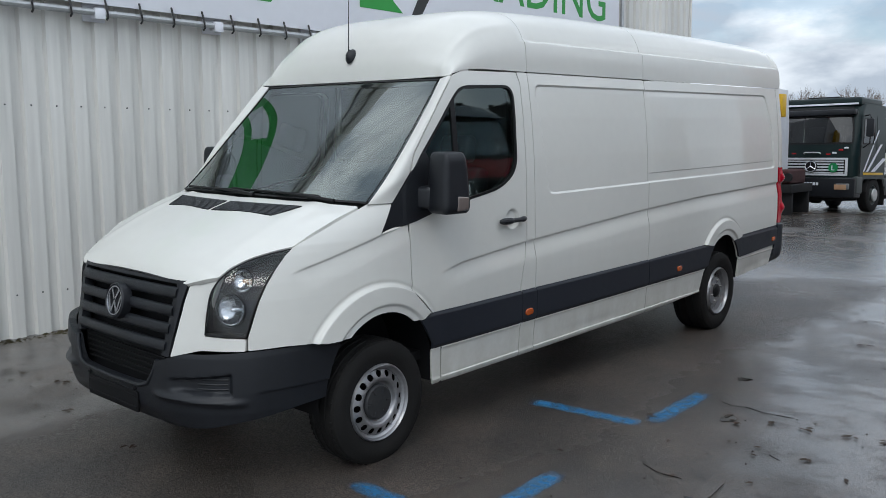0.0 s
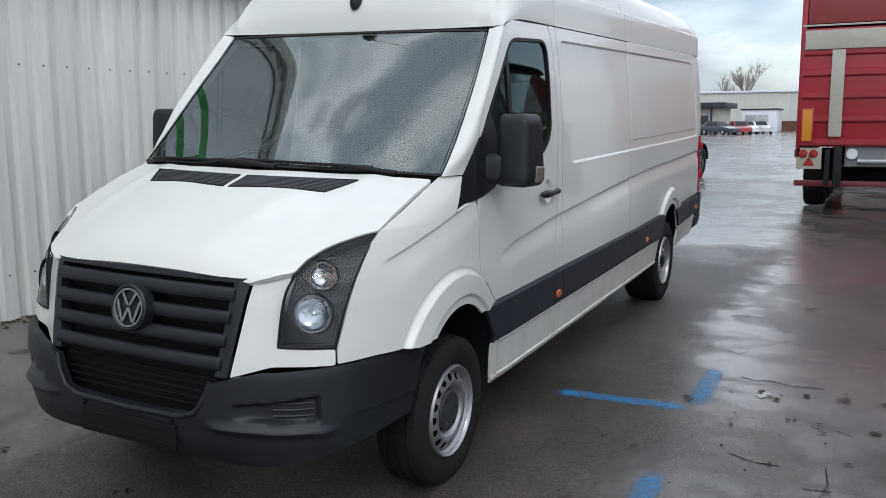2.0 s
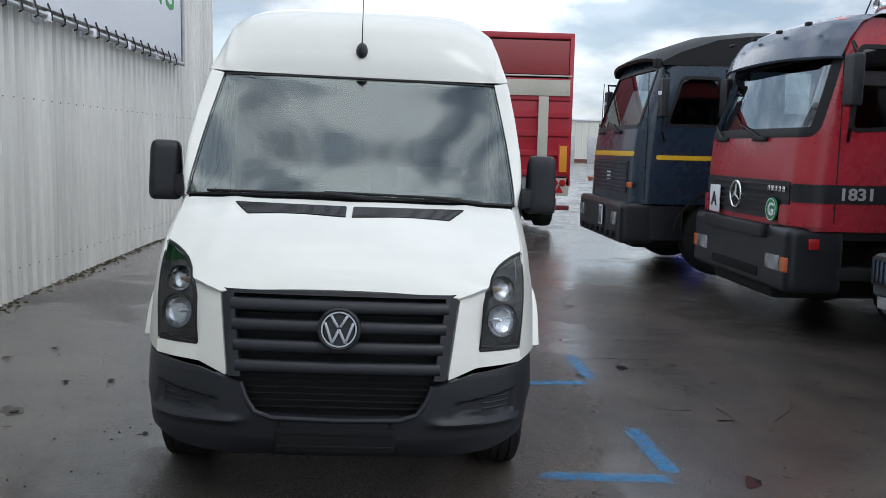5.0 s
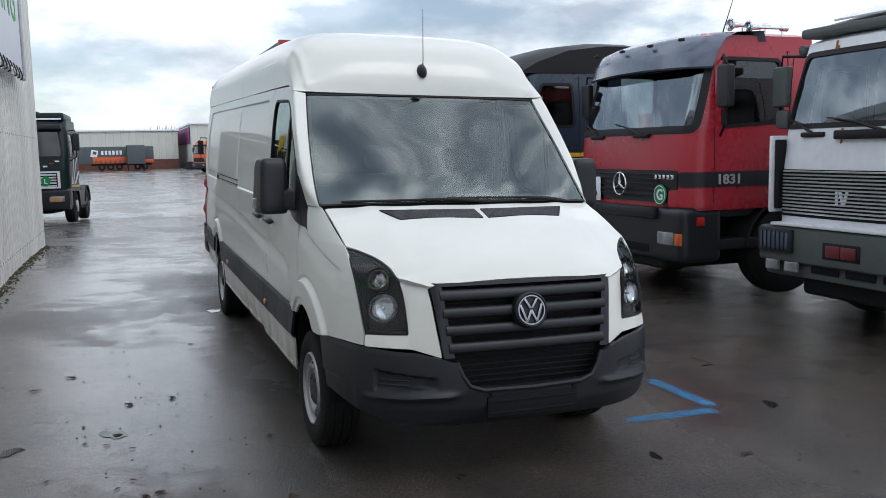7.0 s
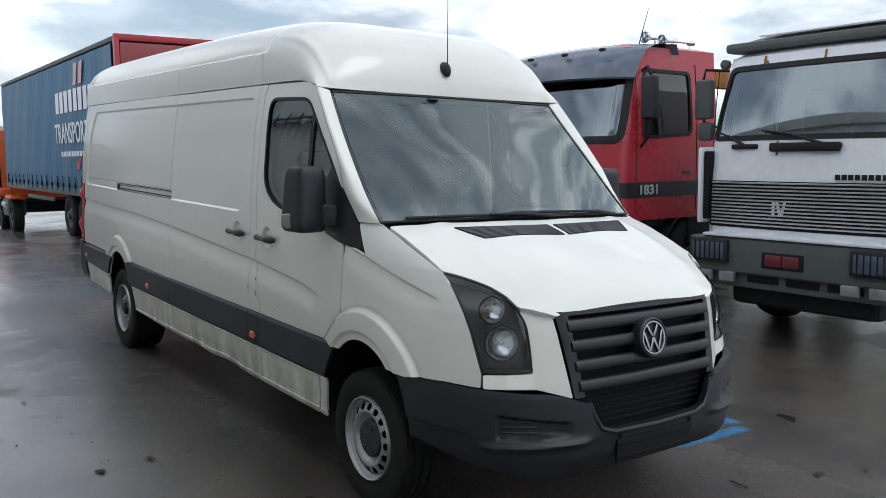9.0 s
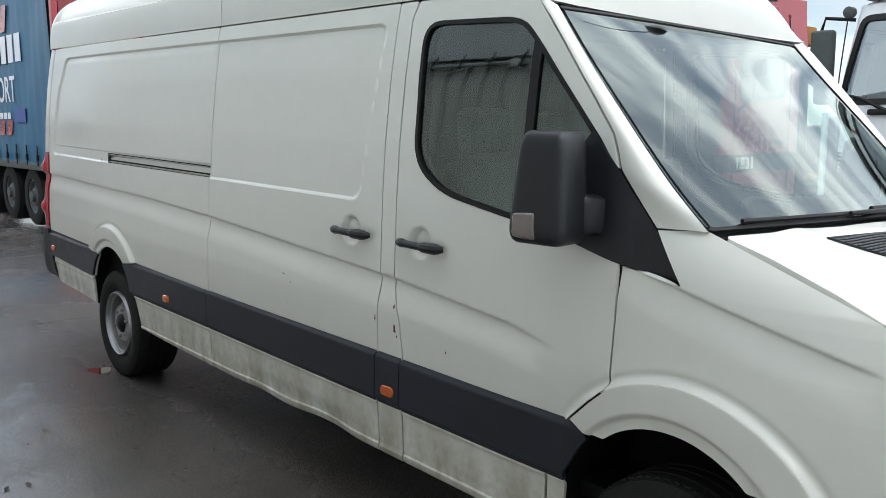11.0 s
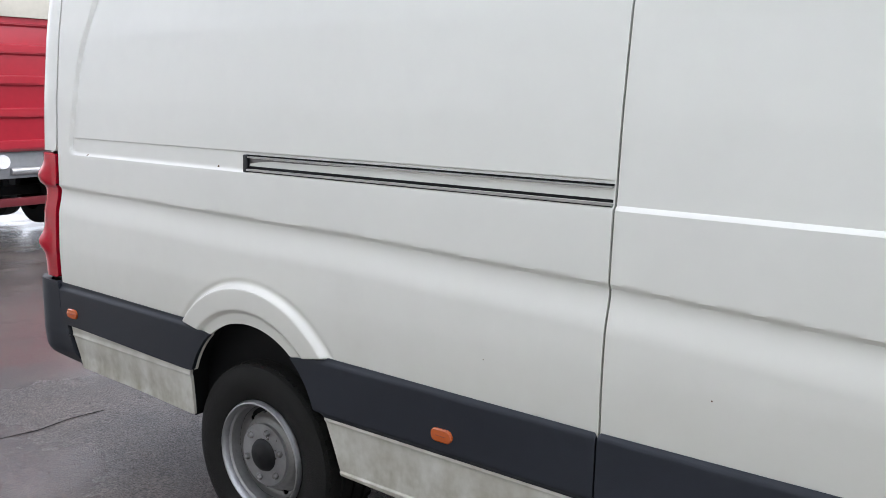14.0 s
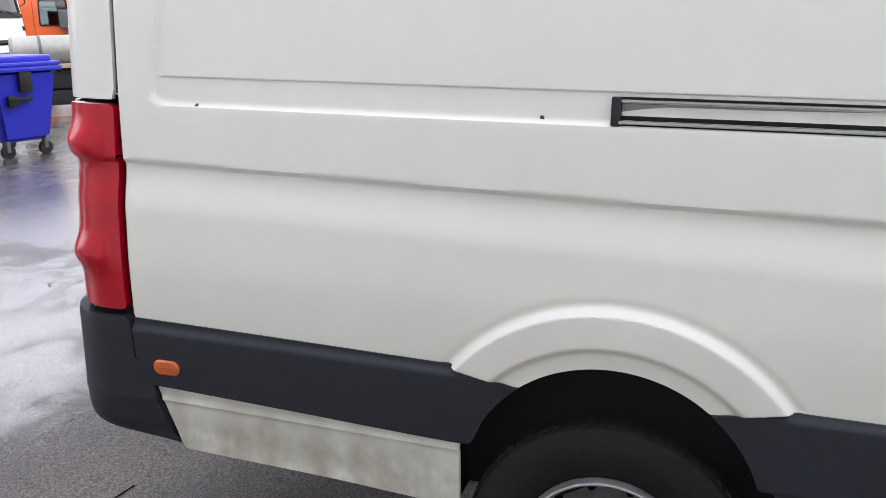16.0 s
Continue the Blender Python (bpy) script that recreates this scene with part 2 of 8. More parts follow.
def lathe(profile, n=32, axis="x", at=(0, 0, 0), bm=None, closed=False):
    """Turns a profile of (along, radius) about an axis."""
    bm = bm or bmesh.new()
    rings = []
    for a, r in profile:
        ring = []
        for k in range(n):
            t = 2 * math.pi * k / n
            c, s = r * math.cos(t), r * math.sin(t)
            p = {"x": (a, c, s), "y": (s, a, c), "z": (c, s, a)}[axis]
            ring.append(bm.verts.new(Vector(p) + Vector(at)))
        rings.append(ring)
    pairs = list(zip(rings, rings[1:])) + ([(rings[-1], rings[0])] if closed else [])
    for r0, r1 in pairs:
        for k in range(n):
            bm.faces.new((r0[k], r0[(k + 1) % n], r1[(k + 1) % n], r1[k]))
    return bm


def tube(points, r, n=8, bm=None, cap=True):
    """A round bar along points."""
    bm = bm or bmesh.new()
    pts = [Vector(p) for p in points]
    rings = []
    for i, p in enumerate(pts):
        d = (pts[min(i + 1, len(pts) - 1)] - pts[max(i - 1, 0)]).normalized()
        side = d.cross(Vector((0, 0, 1)))
        if side.length < 0.1:
            side = d.cross(Vector((0, 1, 0)))
        side.normalize()
        up = side.cross(d)
        rr = r[i] if isinstance(r, (list, tuple)) else r
        rings.append([bm.verts.new(p + rr * (math.cos(2 * math.pi * k / n) * side + math.sin(2 * math.pi * k / n) * up)) for k in range(n)])
    for r0, r1 in zip(rings, rings[1:]):
        for k in range(n):
            bm.faces.new((r0[k], r0[(k + 1) % n], r1[(k + 1) % n], r1[k]))
    if cap:
        bm.faces.new(rings[0][::-1])
        bm.faces.new(rings[-1])
    return bm


def empty(name, m=None, label="", category="", group="", kind=""):
    ob = new(name)
    if m is not None:
        ob.matrix_basis = m
    return tagged(ob, label, category, group, kind)


def poly_sd(pts):
    """Signed distance to a closed polygon, negative inside."""
    P = np.array(pts, float)
    Q = np.roll(P, -1, 0)

    def sd(u, v):
        best = np.full(np.shape(u), 1e9)
        inside = np.zeros(np.shape(u), bool)
        for (x0, y0), (x1, y1) in zip(P, Q):
            ex, ey = x1 - x0, y1 - y0
            t = np.clip(((u - x0) * ex + (v - y0) * ey) / max(ex * ex + ey * ey, 1e-12), 0, 1)
            best = np.minimum(best, np.hypot(u - x0 - t * ex, v - y0 - t * ey))
            hit = ((y0 > v) != (y1 > v)) & (u < x0 + (v - y0) * ex / (ey if abs(ey) > 1e-12 else 1e-12))
            inside ^= hit
        return np.where(inside, -best, best)
    return sd


def rounded(pts, r=0.03, n=4):
    """A polygon with its corners rounded."""
    out = []
    k = len(pts)
    for i in range(k):
        a, b, c = (np.array(pts[(i + j) % k], float) for j in (-1, 0, 1))
        la, lc = np.linalg.norm(a - b), np.linalg.norm(c - b)
        ra, rc = min(r, la * 0.45), min(r, lc * 0.45)
        p, q = b + (a - b) / la * ra, b + (c - b) / lc * rc
        for t in np.linspace(0, 1, n + 1):
            out.append(tuple((1 - t) ** 2 * p + 2 * t * (1 - t) * b + t * t * q))
    return out


def sheet(fn, us, vs, sd=None, rim=0.012, flip=False):
    """Verts and faces of a curved sheet fn(u, v), trimmed by a signed distance, with its edge turned in by rim."""
    U, V = np.meshgrid(np.asarray(us, float), np.asarray(vs, float), indexing="ij")
    S = sd(U, V) if sd else np.full(U.shape, -1.0)
    ni, nj = U.shape
    uv, index, faces = [], {}, []

    def vert(key, u, v):
        if key not in index:
            index[key] = len(uv)
            uv.append((u, v))
        return index[key]

    inside = S <= 0
    for i in range(ni - 1):
        for j in range(nj - 1):
            cell = ((i, j), (i + 1, j), (i + 1, j + 1), (i, j + 1))
            flags = [inside[c] for c in cell]
            if not any(flags):
                continue
            if all(flags):
                faces.append([vert(c, U[c], V[c]) for c in cell])
                continue
            poly = []
            for k in range(4):
                a, b = cell[k], cell[(k + 1) % 4]
                if inside[a]:
                    poly.append(vert(a, U[a], V[a]))
                if inside[a] != inside[b]:
                    t = S[a] / (S[a] - S[b])
                    t = min(max(t, 0.02), 0.98)
                    poly.append(vert((min(a, b), max(a, b)), U[a] + t * (U[b] - U[a]), V[a] + t * (V[b] - V[a])))
            if len(poly) > 2:
                faces.append(poly)
    if not uv:
        return [], []
    uv = np.array(uv)
    e = 1e-4
    p = np.stack(fn(uv[:, 0], uv[:, 1]), 1)
    du = np.stack(fn(uv[:, 0] + e, uv[:, 1]), 1) - np.stack(fn(uv[:, 0] - e, uv[:, 1]), 1)
    dv = np.stack(fn(uv[:, 0], uv[:, 1] + e), 1) - np.stack(fn(uv[:, 0], uv[:, 1] - e), 1)
    nrm = np.cross(du, dv)
    nrm /= np.maximum(np.linalg.norm(nrm, axis=1), 1e-12)[:, None]
    if flip:
        nrm = -nrm
        faces = [f[::-1] for f in faces]
    verts = [tuple(q) for q in p]
    if rim:
        count = {}
        for f in faces:
            for a, b in zip(f, f[1:] + f[:1]):
                count[(a, b)] = 1
        border = [(a, b) for a, b in count if (b, a) not in count]
        low = {}
        for a, b in border:
            for k in (a, b):
                if k not in low:
                    low[k] = len(verts)
                    verts.append(tuple(p[k] - nrm[k] * rim))
        for a, b in border:
            faces.append([b, a, low[a], low[b]])
    return verts, faces


def mirror_x(verts, faces):
    return [(-x, y, z) for x, y, z in verts], [f[::-1] for f in faces]


def smooth01(t):
    t = np.clip(t, 0, 1)
    return t * t * (3 - 2 * t)


# ---- the yard ----
def ground_z(x, y):
    """Height of the yard: it rises gently under the vehicles, dips behind them and is level far away."""
    h = np.interp(y, [-400, -12, 5, 8, 10, 12, 14, 20, 26, 40, 80, 500], [-0.28, -0.27, 0.114, 0.16, 0.15, 0.11, 0.06, -0.15, -0.32, -0.25, 0.0, 0.0])
    side = -0.0227 * np.clip(x, -9, 9)
    sag = -0.05 * np.exp(-((y - 4.8) / 2.0) ** 2) * np.clip((2.8 - np.abs(x)) / 1.2, 0, 1)
    return h + sag + side * np.interp(y, [-30, -15, 14, 40], [0.3, 1.0, 1.0, 0.0])


def upright(x, y, turn=0.0, dz=0.0, rx=0.0, ry=0.0):
    """A pose on the yard, upright."""
    return pose(x, y, float(ground_z(x, y)) + dz, rx, ry, turn)


def asphalt():
    m = material("wet_asphalt", (0.051, 0.049, 0.047), 0.3)
    n, l = m.node_tree.nodes, m.node_tree.links
    p = n["Principled BSDF"]
    co = n.new("ShaderNodeTexCoord")

    def noise_tex(scale, detail, rough=0.55, stretch=None):
        t = n.new("ShaderNodeTexNoise")
        t.inputs["Scale"].default_value, t.inputs["Detail"].default_value, t.inputs["Roughness"].default_value = scale, detail, rough
        src = co.outputs["Object"]
        if stretch:
            mp = n.new("ShaderNodeMapping")
            mp.inputs["Scale"].default_value = stretch
            l.new(src, mp.inputs[0])
            src = mp.outputs[0]
        l.new(src, t.inputs["Vector"])
        return t.outputs[0]

    def remap(src, a, b, c, d):
        r = n.new("ShaderNodeMapRange")
        for k, v in zip(("From Min", "From Max", "To Min", "To Max"), (a, b, c, d)):
            r.inputs[k].default_value = v
        r.interpolation_type = "SMOOTHSTEP"
        l.new(src, r.inputs["Value"])
        return r.outputs[0]

    def times(u, v, k=0.0):
        q = n.new("ShaderNodeMath")
        q.operation = "MULTIPLY_ADD"
        l.new(u, q.inputs[0])
        l.new(v, q.inputs[1])
        q.inputs[2].default_value = k
        return q.outputs[0]

    damp = remap(noise_tex(0.13, 4, 0.55, (1.0, 0.7, 1)), 0.36, 0.52, 0.55, 1.0)
    pools = times(damp, remap(noise_tex(0.42, 8, 0.66, (1.0, 0.8, 1)), 0.33, 0.56, 0.0, 1.0))
    wet = times(pools, remap(noise_tex(2.4, 7, 0.62, (0.8, 1.3, 1)), 0.34, 0.62, 0.45, 1.0))
    # a drier strip under and beside the van, whose dull sheen also imitates shade
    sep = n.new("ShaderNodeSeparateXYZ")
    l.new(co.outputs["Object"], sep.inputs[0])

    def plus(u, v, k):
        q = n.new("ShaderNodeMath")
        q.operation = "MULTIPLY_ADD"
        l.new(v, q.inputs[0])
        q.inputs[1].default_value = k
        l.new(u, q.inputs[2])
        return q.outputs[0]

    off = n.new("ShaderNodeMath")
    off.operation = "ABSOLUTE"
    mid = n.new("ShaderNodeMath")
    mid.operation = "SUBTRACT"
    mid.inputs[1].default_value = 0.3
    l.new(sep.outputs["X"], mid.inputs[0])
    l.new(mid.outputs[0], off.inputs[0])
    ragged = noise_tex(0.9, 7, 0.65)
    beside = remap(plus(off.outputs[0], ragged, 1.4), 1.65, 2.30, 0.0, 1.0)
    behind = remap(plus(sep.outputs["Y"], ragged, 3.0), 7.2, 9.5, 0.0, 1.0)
    clear_of_van = n.new("ShaderNodeMath")
    clear_of_van.operation = "MAXIMUM"
    l.new(beside, clear_of_van.inputs[0])
    l.new(behind, clear_of_van.inputs[1])
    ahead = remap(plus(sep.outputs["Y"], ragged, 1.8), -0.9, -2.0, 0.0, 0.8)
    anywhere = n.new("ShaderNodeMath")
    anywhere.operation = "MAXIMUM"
    l.new(clear_of_van.outputs[0], anywhere.inputs[0])
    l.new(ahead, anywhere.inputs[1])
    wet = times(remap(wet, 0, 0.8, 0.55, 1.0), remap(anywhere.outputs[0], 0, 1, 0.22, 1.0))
    stain = noise_tex(1.1, 8, 0.65)
    grain = noise_tex(110, 5, 0.7)
    pebble = noise_tex(38, 4, 0.6)
    both_grain = n.new("ShaderNodeMath")
    both_grain.operation = "MULTIPLY_ADD"
    both_grain.inputs[1].default_value = 0.6
    l.new(pebble, both_grain.inputs[0])
    l.new(grain, both_grain.inputs[2])
    tone = remap(stain, 0.3, 0.75, 0.0, 1.0)
    mix = n.new("ShaderNodeMixRGB")
    mix.inputs[1].default_value, mix.inputs[2].default_value = (0.017, 0.0125, 0.0098, 1), (0.080, 0.062, 0.049, 1)
    l.new(tone, mix.inputs[0])
    mul = n.new("ShaderNodeMixRGB")
    mul.blend_type = "MULTIPLY"
    mul.inputs[0].default_value = 0.95
    gr = n.new("ShaderNodeValToRGB")
    gr.color_ramp.elements[0].position, gr.color_ramp.elements[1].position = 0.40, 0.64
    gr.color_ramp.elements[0].color, gr.color_ramp.elements[1].color = (0.12, 0.12, 0.12, 1), (2.6, 2.5, 2.4, 1)
    l.new(grain, gr.inputs[0])
    l.new(mix.outputs[0], mul.inputs[1])
    l.new(gr.outputs[0], mul.inputs[2])
    l.new(mul.outputs[0], p.inputs["Base Color"])
    l.new(remap(wet, 0, 1, 0.55, 0.36), p.inputs["Roughness"])
    p.inputs["Specular IOR Level"].default_value = 0.6
    p.inputs["Coat IOR"].default_value = 1.8
    # water lies on the smooth tops of the stones, not in the pits between them
    stones = times(remap(grain, 0.40, 0.58, 0.30, 1.0), remap(pebble, 0.34, 0.54, 0.45, 1.0))
    filled = n.new("ShaderNodeMath")
    filled.operation = "MAXIMUM"
    l.new(stones, filled.inputs[0])
    l.new(remap(wet, 0.40, 0.9, 0.0, 0.92), filled.inputs[1])
    l.new(times(remap(wet, 0, 1, 0.42, 1.0), filled.outputs[0]), p.inputs["Coat Weight"])
    l.new(remap(wet, 0, 1, 0.34, 0.13), p.inputs["Coat Roughness"])
    bp, b2, b3 = n.new("ShaderNodeBump"), n.new("ShaderNodeBump"), n.new("ShaderNodeBump")
    bp.inputs["Distance"].default_value, b2.inputs["Distance"].default_value, b3.inputs["Distance"].default_value = 0.018, 0.03, 0.016
    bp.inputs["Strength"].default_value, b2.inputs["Strength"].default_value = 0.9, 0.12
    l.new(remap(wet, 0, 1, 0.22, 0.06), b3.inputs["Strength"])
    l.new(both_grain.outputs[0], bp.inputs["Height"])
    l.new(noise_tex(2.2, 4), b2.inputs["Height"])
    l.new(noise_tex(9.0, 9, 0.72, (0.7, 1.4, 1)), b3.inputs["Height"])
    # the stones still stand a little through the film of water
    b4 = n.new("ShaderNodeBump")
    b4.inputs["Distance"].default_value = 0.006
    l.new(remap(wet, 0, 1, 0.70, 0.20), b4.inputs["Strength"])
    l.new(both_grain.outputs[0], b4.inputs["Height"])
    l.new(b3.outputs[0], b4.inputs["Normal"])
    l.new(b2.outputs[0], bp.inputs["Normal"])
    l.new(bp.outputs[0], p.inputs["Normal"])
    l.new(b4.outputs[0], p.inputs["Coat Normal"])
    return m


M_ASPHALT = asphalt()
gx = np.unique(np.concatenate([np.linspace(-400, -30, 14), np.linspace(-30, 30, 61), np.linspace(30, 400, 14)]))
gy = np.unique(np.concatenate([np.linspace(-300, -20, 12), np.linspace(-20, 60, 161), np.linspace(60, 600, 28)]))
GX, GY = np.meshgrid(gx, gy, indexing="ij")
GZ = ground_z(GX, GY)
ni, nj = GX.shape
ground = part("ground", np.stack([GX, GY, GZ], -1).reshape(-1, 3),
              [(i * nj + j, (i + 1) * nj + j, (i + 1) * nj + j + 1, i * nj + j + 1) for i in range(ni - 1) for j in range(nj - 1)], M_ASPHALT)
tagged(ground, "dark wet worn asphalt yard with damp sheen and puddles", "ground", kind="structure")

# ---- the corrugated hall wall beside the van ----
WALL_A, WALL_B = Vector((-3.545, -1.8, 0)), Vector((-3.2, 12.1, 0))
M_CLAD = material("pale_grey_cladding", (0.70, 0.69, 0.655), 0.45, 0, 0.4, 0, 0.17, 5.0, 0, 60, 0.1, (1, 1, 0.06))
M_SIGN = material("white_banner", (0.78, 0.79, 0.84), 0.5, 0, 0.3, 0, 0.03, 2)
M_GALV = material("galvanised_tube", (0.45, 0.46, 0.47), 0.4, 0.6, 0.5, 0, 0.2, 12)
M_GREEN = material("green_print", (0.04, 0.30, 0.06), 0.5, 0, 0.3, 0, 0.05, 3)
M_BLACKP = material("black_print", (0.02, 0.02, 0.02), 0.5)


def cladding(length, z0, z1, pitch=0.22, depth=0.042):
    """A trapezoid-profiled sheet along +y that faces +x, from y = 0."""
    prof, y = [], 0.0
    while y < length:
        for dy, dx in ((0.0, 0.0), (0.085, 0.0), (0.103, depth), (0.232, depth), (0.25, 0.0)):
            if y + dy <= length:
                prof.append((y + dy * pitch / 0.25, dx))
        y += pitch
    prof.append((length, 0.0))
    verts, faces = [], []
    for yy, dx in prof:
        verts += [(dx, yy, z0), (dx, yy, z1), (-0.12, yy, z0), (-0.12, yy, z1)]
    for i in range(len(prof) - 1):
        a, b = 4 * i, 4 * i + 4
        faces += [(a, b, b + 1, a + 1), (a + 2, a + 3, b + 3, b + 2), (a + 1, b + 1, b + 3, a + 3), (a, a + 2, b + 2, b)]
    faces += [(0, 1, 3, 2), (len(verts) - 4, len(verts) - 2, len(verts) - 1, len(verts) - 3)]
    return verts, faces


wall_dir = WALL_B - WALL_A
wall_turn = math.degrees(math.atan2(-wall_dir.x, wall_dir.y))
wall_m = pose(WALL_A.x, WALL_A.y, 0, 0, 0, wall_turn)
WL = wall_dir.length
wall = empty("wall_hall", wall_m, "tall pale grey corrugated metal hall wall with weathered streaks", "wall", kind="structure")
EXT = 13.89  # the wall goes on behind the camera
v, f = cladding(WL + EXT, -0.6, 5.9)
clad = part("cladding", [(x, y - EXT, z) for x, y, z in v], f, M_CLAD, wall, smooth=False)
from_bm("corner_flashing", box_bm((0.20, 0.03, 6.5), (-0.05, WL + 0.012, 2.65), 0.004), M_CLAD, wall)
M_SCREW = material("screw_head", (0.10, 0.10, 0.10), 0.5, 0.6)
for row_z in (0.46, 2.11):
    bm = bmesh.new()
    for k in range(int((WL + EXT) / 0.22)):
        lathe([(0.040, 0.008), (0.047, 0.0075), (0.050, 0.0005)], 8, "x", (0, k * 0.22 + 0.147 - EXT, row_z + 0.004 * math.sin(k * 3.1)), bm)
    tagged(from_bm("screw_row", bm, M_SCREW, wall), kind="stuff")
# the return wall round the corner, and the hall's flat roof edge
end_wall = part("wall_hall_end", *cladding(11.0, -0.6, 5.9), M_CLAD, None, smooth=False)
end_wall.matrix_basis = wall_m @ pose(0, WL, 0, 0, 0, 90)
tagged(end_wall, "pale grey corrugated end wall of the hall", "wall", kind="structure")
hall_roof = from_bm("hall_roof", box_bm((11.4, WL + EXT + 0.3, 0.25), (-5.6, (WL - EXT) / 2, 6.0), 0.02), M_CLAD)
hall_roof.matrix_basis = wall_m
tagged(hall_roof, "flat roof slab with metal edge on the hall", "roof", kind="structure")

# banner on a tube frame
banner = empty("banner", wall_m, "white banner with green print laced to a tube frame", "banner")
BZ0, BZ1, BY0, BY1 = 3.02, 5.4, -4.6, WL - 2.7
from_bm("sheet", box_bm((0.012, BY1 - BY0, BZ1 - BZ0), (0.16, (BY0 + BY1) / 2, (BZ0 + BZ1) / 2), 0.003), M_SIGN, banner)
for zz in (BZ0 - 0.075, BZ1 + 0.09):
    from_bm("tube", tube([(0.17, BY0 - 0.1, zz), (0.17, BY1 + 0.1, zz)], 0.03, 10), M_GALV, banner)
for yy in (BY0 - 0.1, BY1 + 0.1):
    from_bm("tube", tube([(0.17, yy, BZ0 - 0.1), (0.17, yy, BZ1 + 0.1)], 0.03, 10), M_GALV, banner)
tie = None
for k in range(int((BY1 - BY0) / 0.33)):
    yy = BY0 + 0.2 + 0.33 * k
    if tie is None:
        tie = from_bm("tie", tube([(0.17, 0, BZ0 + 0.05), (0.206, 0.004, BZ0 - 0.06), (0.205, 0.01, BZ0 - 0.11), (0.17, 0.012, BZ0 - 0.13)], 0.010, 6), M_BLACKP, banner)
        tie.location = (0, yy, 0)
    else:
        o = tie.copy()
        scene.collection.objects.link(o)
        o.location = (0, yy, 0)
bracket = None
for k in range(12):
    yy = BY0 + 0.95 + 1.224 * k
    if bracket is None:
        bm = box_bm((0.02, 0.21, 0.18), (0.055, 0, BZ0 - 0.055), 0.004)
        box_bm((0.14, 0.06, 0.06), (0.12, 0, BZ0 - 0.085), 0.006, bm)
        box_bm((0.05, 0.10, 0.10), (0.178, 0, BZ0 - 0.085), 0.012, bm)
        bracket = from_bm("bracket", bm, M_SIGN, banner)
        bracket.location = (0, yy, 0)
    else:
        o = bracket.copy()
        scene.collection.objects.link(o)
        o.location = (0, yy, 0)


def text(name, body, size, m, mat, parent, thick=0.003, stretch=1.0, bold=0.0):
    cu = bpy.data.curves.new(name, "FONT")
    cu.body, cu.size, cu.extrude, cu.offset = body, size, thick, bold
    cu.resolution_u = 3
    tmp = bpy.data.objects.new(name, cu)
    scene.collection.objects.link(tmp)
    dg = bpy.context.evaluated_depsgraph_get()
    me = bpy.data.meshes.new_from_object(tmp.evaluated_get(dg))
    bpy.data.objects.remove(tmp)
    me.materials.clear()
    me.materials.append(mat)
    ob = new(name, me)
    if parent:
        ob.parent = parent
    ob.matrix_basis = m @ Matrix.Diagonal((stretch, 1, 1, 1))
    return ob


face_x = lambda y, z, x=0.168: Matrix.Translation((x, y, z)) @ Euler((radians(90), 0, radians(90))).to_matrix().to_4x4()
text("lettering", "TRADING", 0.90, face_x(7.1, 3.70), M_GREEN, banner, 0.002, 0.95)
bm = bmesh.new()
for a in (((-4.3, 3.26), (4.35, 3.26), (5.0, 3.95), (-4.3, 3.95)), ((5.6, 3.35), (6.3, 3.35), (6.05, 3.55), (6.75, 4.6), (6.55, 4.75), (5.85, 3.75), (5.6, 3.95))):
    q = [bm.verts.new((0.17, y, z)) for y, z in a]
    bm.faces.new(q)
from_bm("arrow_print", bm, M_GREEN, banner, smooth=False)
bm = bmesh.new()
bm.faces.new([bm.verts.new((0.17, y, z)) for y, z in ((6.45, 3.35), (6.62, 3.35), (7.3, 4.4), (7.1, 4.5))])
from_bm("stroke_print", bm, M_BLACKP, banner, smooth=False)
for k in range(11):
    from_bm("address_bar", box_bm((0.004, 0.34 if k % 3 else 0.22, 0.36), (0.172, -3.9 + 0.72 * k, 3.60)), M_SIGN, banner)
for k in range(6):
    from_bm("name_bar", box_bm((0.004, 0.46, 0.80), (0.172, -3.6 + 0.82 * k, 4.70)), M_BLACKP if k % 2 else M_GREEN, banner)


# ---- the van ----
van = empty("van", LEAN, "white long high-roof panel van with black bumper, slightly dirty", "van")
ZS = np.linspace(0.2, 2.4, 1101)
PROFILE = np.interp(ZS, [0.2, 0.33, 0.345, 0.38, 0.47, 0.56, 0.77, 0.86, 0.95, 1.03, 1.12, 1.25, 1.40, 1.62, 1.88, 2.08, 2.18, 2.4],
                    [0.90, 0.925, 0.945, 0.952, 0.958, 0.966, 0.968, 0.972, 0.974, 0.971, 0.968, 0.966, 0.964, 0.955, 0.932, 0.905, 0.886, 0.83])
kern = np.exp(-np.linspace(-2, 2, 31) ** 2)
PROFILE = np.convolve(np.pad(PROFILE, 15, mode="edge"), kern / kern.sum(), mode="valid")
CREASE_Y, CREASE_Z = [0.47, 0.67, 1.3, 2.92, 3.8, 5.8], [0.985, 1.025, 1.08, 1.165, 1.195, 1.22]
recess = poly_sd(rounded([(1.56, 1.375), (5.57, 1.375), (5.50, 1.80), (5.38, 2.095), (1.46, 2.095)], 0.07, 6))
FA, RA = (-0.01, 0.47), (4.33, 0.47)  # wheel arch centres


FC = (-0.03, 0.475)  # centre of the front flare


